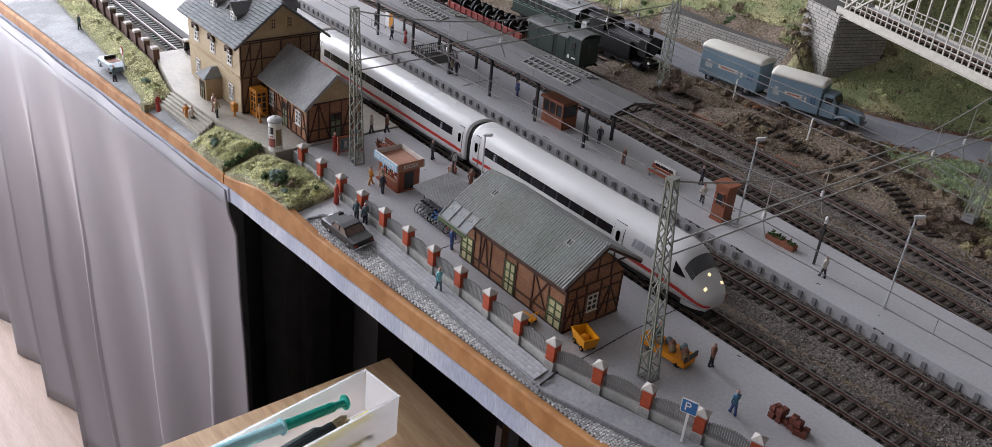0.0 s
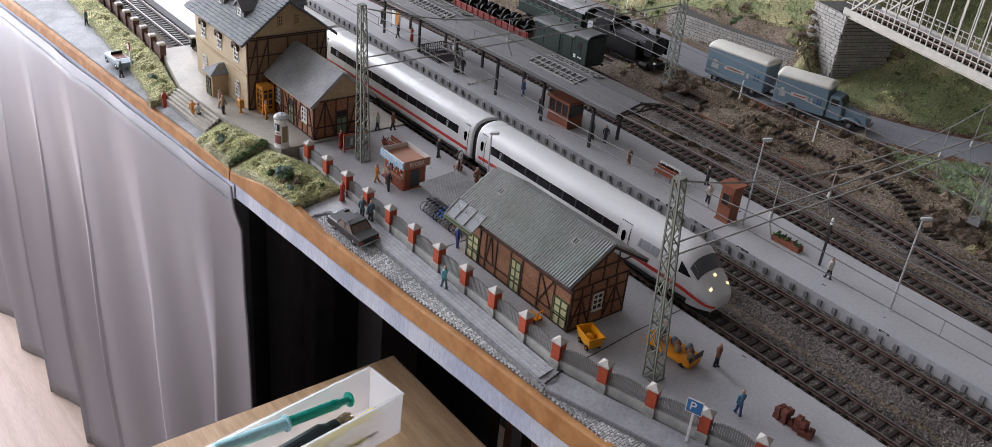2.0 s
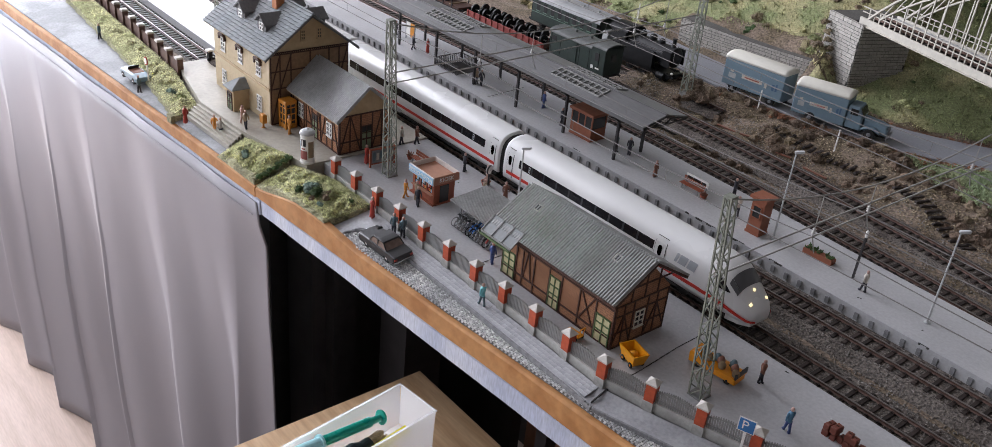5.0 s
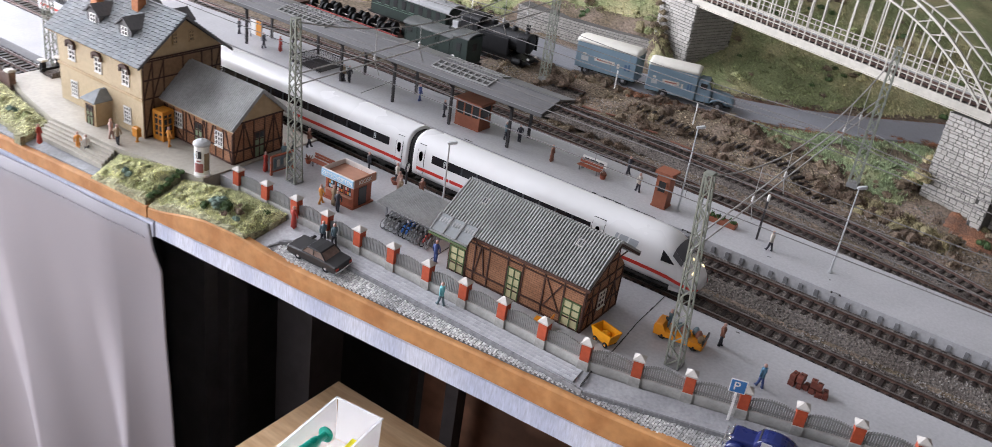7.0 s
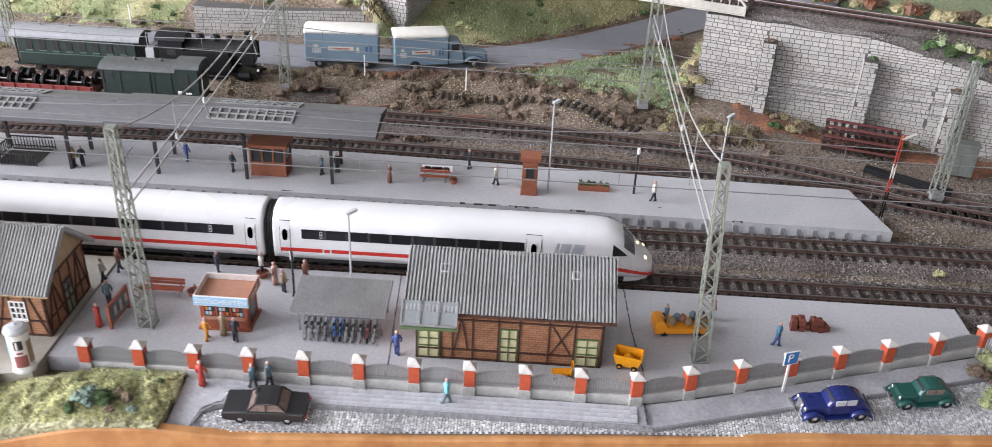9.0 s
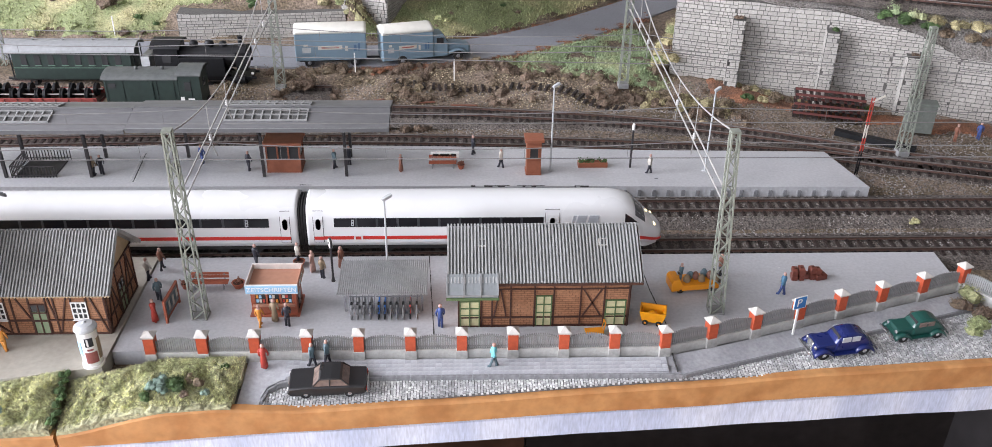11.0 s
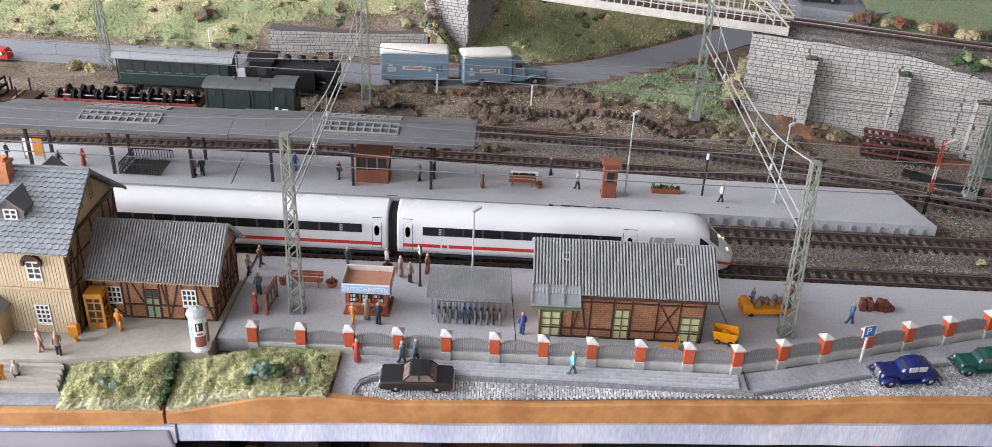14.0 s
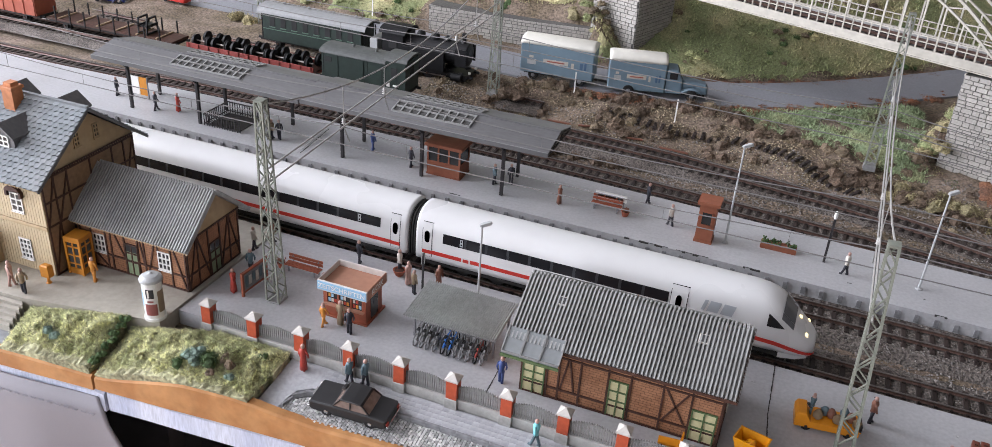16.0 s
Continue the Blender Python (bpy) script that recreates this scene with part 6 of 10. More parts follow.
def bicycle(x, y, colour, words, tyre="tyre"):
    b = thing("bicycle", Matrix.Translation((x, y, 0)) @ Matrix.Rotation(radians(90), 4, "Z"), words, "bicycle", "bicycles in the shelter")
    for dx in (-0.0062, 0.0062):
        bm = B()
        ring = [(dx + 0.0038 * math.cos(t), 0, 0.0040 + 0.0038 * math.sin(t)) for t in [k * math.tau / 14 for k in range(15)]]
        tube(bm, ring, 0.00045, 5)
        part("wheel", bm, M[tyre], b)
    bm = B()
    for a, c in (((-0.0062, 0.004), (-0.001, 0.004)), ((-0.001, 0.004), (0.0045, 0.0085)), ((-0.001, 0.004), (-0.0025, 0.0095)), ((-0.0025, 0.0085), (0.0045, 0.0085)), ((-0.0062, 0.004), (-0.0025, 0.0085)), ((0.0062, 0.004), (0.0042, 0.0105))):
        beam(bm, (a[0], 0, a[1]), (c[0], 0, c[1]), 0.0009)
    part("frame", bm, M[colour], b)
    part("handlebar", beam(B(), (0.0042, -0.0022, 0.0105), (0.0042, 0.0022, 0.0105), 0.0006), M["train_grey"], b)
    part("saddle", box(B(), -0.0040, -0.0012, -0.0007, 0.0007, 0.0093, 0.0101), M["tyre"], b)


paint("lamp_dull", (0.22, 0.22, 0.22), 0.5)
paint("bike_blue", (0.03, 0.16, 0.5))
bicycle(0.1395, 0.0435, "bike_blue", "small blue bicycle parked in a rack")
bicycle(0.1435, 0.0435, "bike_blue", "small blue bicycle parked in a rack")
bicycle(0.1605, 0.0435, "figure_red", "small red bicycle parked in a rack")

for x in (0.1215, 0.1255, 0.1295, 0.1340, 0.1475, 0.1515, 0.1560, 0.1650):
    bicycle(x, 0.0435, "lamp_dull", "small dull grey bicycle parked in a rack", "lamp_dull")

# station clock on a post
C = thing("platform_clock", Matrix.Translation((0.1040, 0.0830, 0)), "round white station clock on a dark post", "clock")
part("post", lathe(B(), [(0.0016, 0), (0.0011, 0.002), (0.0008, 0.004), (0.0008, 0.027), (0.0011, 0.028)], 8), M["black"], C)
fc_ = put(lathe(B(), [(0.0036, -0.0008), (0.0040, -0.0005), (0.0040, 0.0005), (0.0036, 0.0008)], 20), Matrix.Translation((0, 0, 0.0315)) @ Matrix.Rotation(radians(20), 4, "Z") @ Matrix.Rotation(radians(90), 4, "Y"))
rim = part("case", fc_, M["black"], C)
for s in (-1, 1):
    mm = Matrix.Translation((0, 0, 0.0315)) @ Matrix.Rotation(radians(20), 4, "Z") @ Matrix.Rotation(radians(90), 4, "Y") @ Matrix.Translation((0, 0, s * 0.0009))
    f_ = part("dial", put(lathe(B(), [(0.0034, -0.0001), (0.0034, 0.0001)], 20), mm), M["white_paint"], rim)
    part("pointer", put(beam(B(), (0, 0, s * 0.0002), (0.0016, 0.0016, s * 0.0002), 0.0004), mm), M["black"], rim)
    part("pointer", put(beam(B(), (0, 0, s * 0.0002), (-0.0012, 0.0004, s * 0.0002), 0.0004), mm), M["black"], rim)


def street_lamp(x, y, h, ang, z=0.0):
    lm = thing("platform_lamp", Matrix.Translation((x, y, z)) @ Matrix.Rotation(ang, 4, "Z"), "grey platform lamp post with a flat lamp head", "lamp", "platform lamps")
    part("post", lathe(B(), [(0.0024, 0), (0.0024, 0.0008), (0.0009, 0.0012), (0.0007, h * 0.5), (0.0006, h - 0.001)], 8), M["lamp_grey"], lm)
    hd = part("head", put(loft_box(0.0078, 0.0030, 0.0018), Matrix.Translation((0.0022, 0, h)) @ Matrix.Rotation(radians(-14), 4, "Y")), M["lamp_grey"], lm)
    part("diffuser", put(box(B(), -0.0022, 0.0034, -0.0011, 0.0011, -0.0013, -0.0008), Matrix.Translation((0.0022, 0, h)) @ Matrix.Rotation(radians(-14), 4, "Y")), M["white_paint"], hd)


def loft_box(lx, ly, lz):
    bm = B()
    loft(bm, [[(x, -ly / 2 * k, -lz / 2 * k), (x, ly / 2 * k, -lz / 2 * k), (x, ly / 2 * k * 0.8, lz / 2 * k), (x, -ly / 2 * k * 0.8, lz / 2 * k)] for x, k in ((-lx / 2, 0.6), (-lx / 2 + lx * 0.15, 1), (lx / 2 - lx * 0.15, 1), (lx / 2, 0.6))])
    return bm


paint("lamp_grey", (0.42, 0.43, 0.43), 0.45)
street_lamp(0.1430, 0.0820, 0.0675, radians(35))
street_lamp(0.2740, 0.2555, 0.0790, radians(35))
street_lamp(0.4100, 0.2540, 0.0760, radians(35))

# advertising column
AD = thing("advertising_column", Matrix.Translation((-0.0330, -0.0085, 0.0012)), "round white advertising column with posters and a grey domed cap", "advertising column")
part("drum", lathe(B(), [(0.0066, 0), (0.0066, 0.0018), (0.0059, 0.0020), (0.0059, 0.0270)], 24), M["white_paint"], AD, smooth=False)
part("cap", lathe(B(), [(0.0068, 0.0270), (0.0070, 0.0278), (0.0066, 0.0290), (0.0045, 0.0306), (0.0015, 0.0313), (0.0003, 0.0322)], 24), M["lamp_grey"], AD, "grey domed cap")


def poster(a0, a1, z0, z1, mat):
    bm = B()
    n = 6
    o = [[(r * math.cos(a0 + (a1 - a0) * k / n), r * math.sin(a0 + (a1 - a0) * k / n), z) for r, z in ((0.00595, z0), (0.00615, z0), (0.00615, z1), (0.00595, z1))] for k in range(n + 1)]
    loft(bm, o)
    part("poster", bm, mat, AD)


paint("poster_wine", (0.30, 0.10, 0.09)), paint("poster_black", (0.03, 0.03, 0.035))
poster(-1.75, -0.55, 0.0045, 0.0125, M["poster_wine"])
poster(-1.55, -0.75, 0.0168, 0.0230, M["poster_black"])
poster(-1.45, -0.85, 0.0138, 0.0150, M["poster_wine"])
poster(-2.9, -2.0, 0.010, 0.020, M["sign_blue"])
poster(-0.40, 0.5, 0.006, 0.021, M["figure_tan"])
poster(-1.40, -1.22, 0.0172, 0.0225, M["white_paint"])

# notice frame, bench and tubs near the annex
NB = thing("notice_board", Matrix.Translation((0.0010, 0.0465, 0)) @ Matrix.Rotation(radians(86), 4, "Z"), "red-brown framed notice board on two posts", "notice board")
for x in (-0.0118, 0.0118):
    part("post", box(B(), x - 0.0008, x + 0.0008, -0.0008, 0.0008, 0, 0.0175), M["kiosk_red"], NB)
part("panel", box(B(), -0.0110, 0.0110, -0.0004, 0.0004, 0.0035, 0.0160), M["train_grey"], NB, "dark map panel")
part("rail", box(B(), -0.0118, 0.0118, -0.0009, 0.0009, 0.0160, 0.0172), M["kiosk_red"], NB)
part("rail", box(B(), -0.0118, 0.0118, -0.0009, 0.0009, 0.0025, 0.0036), M["kiosk_red"], NB)
for k in range(6):
    part("bar", box(B(), -0.0095 + 0.0035 * k, -0.0072 + 0.0035 * k, -0.0007, 0.0007, 0.0055 + 0.001 * (k % 3), 0.0140 - 0.0012 * (k % 2)), M["figure_pale"] if k % 2 else M["figure_slate"], NB)


def bench(x, y, ang, ln=0.024, mat="kiosk_red", words="red-brown wooden platform bench", z=0.0):
    b = thing("bench", Matrix.Translation((x, y, z)) @ Matrix.Rotation(ang, 4, "Z"), words, "bench", "platform benches")
    for k in range(3):
        part("seat_slat", box(B(), -ln / 2, ln / 2, -0.0030 + 0.0021 * k, -0.0013 + 0.0021 * k, 0.0047, 0.0053), M[mat], b)
    for k in range(2):
        part("back_slat", put(box(B(), -ln / 2, ln / 2, -0.0003, 0.0003, 0, 0.0019), Matrix.Translation((0, 0.0034 + 0.0004 * k, 0.0062 + 0.0023 * k))), M[mat], b)
    for s in (-1, 1):
        part("leg", beam(B(), (s * ln * 0.38, -0.0022, 0), (s * ln * 0.38, -0.0022, 0.0047), 0.0009), M["train_grey"], b)
        part("leg", beam(B(), (s * ln * 0.38, 0.0030, 0), (s * ln * 0.38, 0.0040, 0.0102), 0.0009), M["train_grey"], b)
    return b


bench(0.0190, 0.0760, 0.0, 0.026)


def tub(x, y, r=0.0034, z=0.0, plant=True):
    t = thing("flower_tub", Matrix.Translation((x, y, z)), "round red-brown flower tub", "planter", "flower tubs")
    part("bowl", lathe(B(), [(r * 0.7, 0), (r, 0.0030), (r * 1.12, 0.0042), (r * 0.95, 0.0042), (r * 0.9, 0.0034)], 14), M["kiosk_red"], t)
    part("soil", lathe(B(), [(r * 0.85, 0.0032), (r * 0.85, 0.0036)], 14), M["timber"], t)
    if plant:
        bm = B()
        rnd = random.Random(int(x * 1e4))
        for k in range(14):
            a = rnd.uniform(0, 6.28)
            d = rnd.uniform(0, r * 0.8)
            p = Vector((d * math.cos(a), d * math.sin(a), 0.0036))
            q = p + Vector((rnd.uniform(-1, 1) * 0.002, rnd.uniform(-1, 1) * 0.002, rnd.uniform(0.001, 0.004)))
            beam(bm, p, q, 0.0006)
        part("plant", bm, M["figure_brown"], t)


M["bush_green"] = material("bush_green", (0.06, 0.10, 0.035), 0.9, vary=0.4, scale=500, bump=0.5, island=0.4)
tub(0.0020, 0.0755, 0.0026)
tub(0.0385, 0.0765, 0.0042)
tub(0.0770, 0.1035, 0.0040, plant=False)


# telephone boxes, huts
def phone_box(x, y, ang, colour, h=0.0275, w=0.0105, z=0.0, words=""):
    p = thing("telephone_box", Matrix.Translation((x, y, z)) @ Matrix.Rotation(ang, 4, "Z"), words, "telephone box")
    part("base", box(B(), -w / 2, w / 2, -w / 2, w / 2, 0, 0.0012), M[colour], p)
    for sx in (-1, 1):
        for sy in (-1, 1):
            part("corner_post", box(B(), sx * w / 2 - 0.0008, sx * w / 2 + 0.0008, sy * w / 2 - 0.0008, sy * w / 2 + 0.0008, 0, h - 0.003), M[colour], p)
    part("roof", box(B(), -w / 2 - 0.0008, w / 2 + 0.0008, -w / 2 - 0.0008, w / 2 + 0.0008, h - 0.0036, h, 0.0005), M[colour], p)
    for k in range(4):
        m = Matrix.Rotation(k * math.pi / 2, 4, "Z")
        g = part("panel", put(box(B(), -w / 2 + 0.0008, w / 2 - 0.0008, -w / 2 + 0.0001, -w / 2 + 0.0004, 0.0012, h - 0.0036), m), M["glass_dark"], p, "glazed side")
        for v in (0.0012, 0.0075, 0.0138, 0.0200):
            part("glazing_bar", put(box(B(), -w / 2 + 0.0008, w / 2 - 0.0008, -w / 2 - 0.0004, -w / 2 + 0.0002, v, v + (0.0035 if v < 0.002 else 0.0010)), m), M[colour], g)
        part("glazing_bar", put(box(B(), -0.0005, 0.0005, -w / 2 - 0.0004, -w / 2 + 0.0002, 0.0012, h - 0.0036), m), M[colour], g)


paint("post_yellow", (0.55, 0.22, 0.025), 0.45)
paint("brick_brown", (0.25, 0.085, 0.045), 0.6)
phone_box(-0.1085, 0.0125, radians(4), "post_yellow", z=0.0012, words="yellow-orange telephone box with glazed sides")
PB = thing("platform_kiosk_box", Matrix.Translation((0.2585, 0.2530, 0)), "tall narrow red-brown attendant box with overhanging roof", "booth")
part("body", box(B(), -0.0062, 0.0062, -0.0060, 0.0060, 0, 0.0315), M["brick_brown"], PB)
part("roof", prism(B(), [(-0.0085, 0.0315), (0.0080, 0.0315), (0.0080, 0.0335), (-0.0085, 0.0340)], "x", -0.0082, 0.0082), M["brick_brown"], PB)
pw = part("window", box(B(), -0.0036, 0.0036, -0.0064, -0.0059, 0.0155, 0.0250), M["glass_dark"], PB, "small window with a frame")
for a in ((-0.0042, -0.0034, 0.0160, 0.0270), (0.0034, 0.0042, 0.0160, 0.0270), (-0.0042, 0.0042, 0.0155, 0.0165), (-0.0042, 0.0042, 0.0262, 0.0272)):
    part("frame", box(B(), a[0], a[1], -0.0068, -0.0059, a[2] - 0.001, a[3] - 0.0012), M["brick_brown"], pw)
part("plinth", box(B(), -0.0068, 0.0068, -0.0066, 0.0066, 0, 0.0018), M["brick_brown"], PB)
HT = thing("platform_hut", Matrix.Translation((0.0440, 0.2640, 0)), "red-brown glazed waiting hut under the platform roof", "hut")
part("floor", box(B(), -0.0150, 0.0150, -0.0105, 0.0105, 0, 0.0012), M["brick_brown"], HT)
for a in ((-0.0145, 0.0145, -0.0100, -0.0088), (-0.0145, 0.0145, 0.0088, 0.0100), (-0.0145, -0.0133, -0.0088, 0.0088), (0.0133, 0.0145, -0.0088, 0.0088)):
    part("wall", box(B(), a[0], a[1], a[2], a[3], 0.0012, 0.0125), M["brick_brown"], HT)
for x in (-0.0139, -0.0046, 0.0046, 0.0139):
    for y in (-0.0094, 0.0094):
        part("post", box(B(), x - 0.0007, x + 0.0007, y - 0.0007, y + 0.0007, 0.0125, 0.0255), M["brick_brown"], HT)
for a in ((-0.0139, 0.0139, -0.0095, -0.0093), (0.0138, 0.0140, -0.0094, 0.0094), (-0.0140, -0.0138, -0.0094, 0.0094)):
    part("pane", box(B(), a[0], a[1], a[2], a[3], 0.0125, 0.0255), M["glass_dark"], HT)
part("roof", box(B(), -0.0165, 0.0165, -0.0120, 0.0120, 0.0255, 0.0282, 0.0005), M["brick_brown"], HT)
MB = thing("letter_box", Matrix.Translation((-0.1165, -0.0085, 0.0012)), "yellow letter box on a stand", "letter box")
part("stand", lathe(B(), [(0.0020, 0), (0.0010, 0.001), (0.0009, 0.005)], 8), M["post_yellow"], MB)
part("case", box(B(), -0.0032, 0.0032, -0.0022, 0.0022, 0.005, 0.0135, 0.0008), M["post_yellow"], MB)

# island platform furniture
bench(0.1800, 0.2625, 0.0, 0.024)
SB = thing("station_sign", Matrix.Translation((0.1820, 0.2670, 0)), "white station name board on two posts behind a bench", "sign")
for x in (-0.0105, 0.0105):
    part("post", beam(B(), (x, 0, 0), (x, 0, 0.0125), 0.0009), M["train_grey"], SB)
part("board", box(B(), -0.0125, 0.0125, -0.0006, 0.0006, 0.0075, 0.0130), M["white_paint"], SB)
for k, w in enumerate((0.0050, 0.0085, 0.0045)):
    x = (-0.0105, -0.0045, 0.0052)[k]
    part("bar", box(B(), x, x + w, -0.0010, -0.0006, 0.0092, 0.0113), M["black"], SB)
tub(0.1960, 0.2600, 0.0030)


def crate(x, y, ln, words, seed):
    c = thing("plant_trough", Matrix.Translation((x, y, 0)), words, "planter", "flower tubs")
    part("trough", box(B(), -ln / 2, ln / 2, -0.0035, 0.0035, 0, 0.0045, 0.0003), M["brick_brown"], c)
    bm = B()
    rnd = random.Random(seed)
    for k in range(60):
        p = Vector((rnd.uniform(-ln / 2, ln / 2) * 0.9, rnd.uniform(-0.003, 0.003), 0.0044))
        q = p + Vector((rnd.uniform(-1, 1) * 0.002, rnd.uniform(-1, 1) * 0.002, rnd.uniform(0.0006, 0.0028)))
        beam(bm, p, q, 0.0008)
    tagged(part("plant", bm, M["bush_green"], c), kind="stuff")


crate(0.3120, 0.2640, 0.026, "red-brown trough planted with low greenery", 4)
DS = thing("dwarf_signal", Matrix.Translation((0.3450, 0.2610, 0)), "dark signal post with a small pale head", "signal")
part("post", beam(B(), (0, 0, 0), (0, 0, 0.036), 0.0016), M["black"], DS)
part("head", lathe(B(), [(0.0010, 0.036), (0.0013, 0.037), (0.0013, 0.041), (0.0006, 0.042)], 8), M["white_paint"], DS)
# stairs down through the island platform
SW = thing("stairwell", Matrix.Translation((-0.168, 0.262, 0)), "black iron railing round the platform stairwell", "railing")
for a, b in (((-0.015, -0.016), (0.022, -0.016)), ((-0.015, 0.018), (0.022, 0.018)), ((-0.015, -0.016), (-0.015, 0.018))):
    part("top_rail", beam(B(), (*a, 0.0105), (*b, 0.0105), 0.0009), M["black"], SW)
    part("lower_rail", beam(B(), (*a, 0.0020), (*b, 0.0020), 0.0007), M["black"], SW)
    d = Vector(b) - Vector(a)
    n = int(d.length / 0.0026)
    for k in range(n + 1):
        p = Vector(a) + d * k / n
        part("baluster", beam(B(), (p.x, p.y, 0), (p.x, p.y, 0.0105), 0.0006), M["black"], SW)
part("steps", box(B(), -0.013, 0.020, -0.014, 0.016, -0.0004, 0.0006), M["black"], SW, "dark stair opening")
YB = thing("timetable_board", Matrix.Translation((-0.2700, 0.2680, 0)), "yellow and white timetable board on posts", "notice board")
for x in (-0.009, 0.009):
    part("post", beam(B(), (x, 0, 0), (x, 0, 0.022), 0.0010), M["train_grey"], YB)
part("sheet", box(B(), -0.0085, -0.0004, -0.0005, 0.0005, 0.004, 0.021), M["white_paint"], YB)
part("sheet", box(B(), 0.0004, 0.0085, -0.0005, 0.0005, 0.004, 0.021), M["post_yellow"], YB)

# parking sign
PS = thing("parking_sign", Matrix.Translation((0.4170, 0.0185, -0.003)) @ Matrix.Rotation(radians(20), 4, "Z") @ Matrix.Scale(0.86, 4), "blue parking sign on a white post beside the fence", "sign")
paint("sign_parking_blue", (0.04, 0.17, 0.42), 0.4)
part("post", beam(B(), (0, 0, 0), (0, 0, 0.030), 0.0017, 0.0010), M["white_paint"], PS)
part("plate", box(B(), -0.0058, 0.0058, -0.0010, -0.0004, 0.0250, 0.0360), M["white_paint"], PS)
part("field", box(B(), -0.0052, 0.0052, -0.0012, -0.0009, 0.0256, 0.0354), M["sign_parking_blue"], PS)
lettering("P", 0.0095, M["white_paint"], PS, Matrix.Translation((-0.0010, -0.0013, 0.0305)) @ Matrix.Rotation(radians(90), 4, "X"))

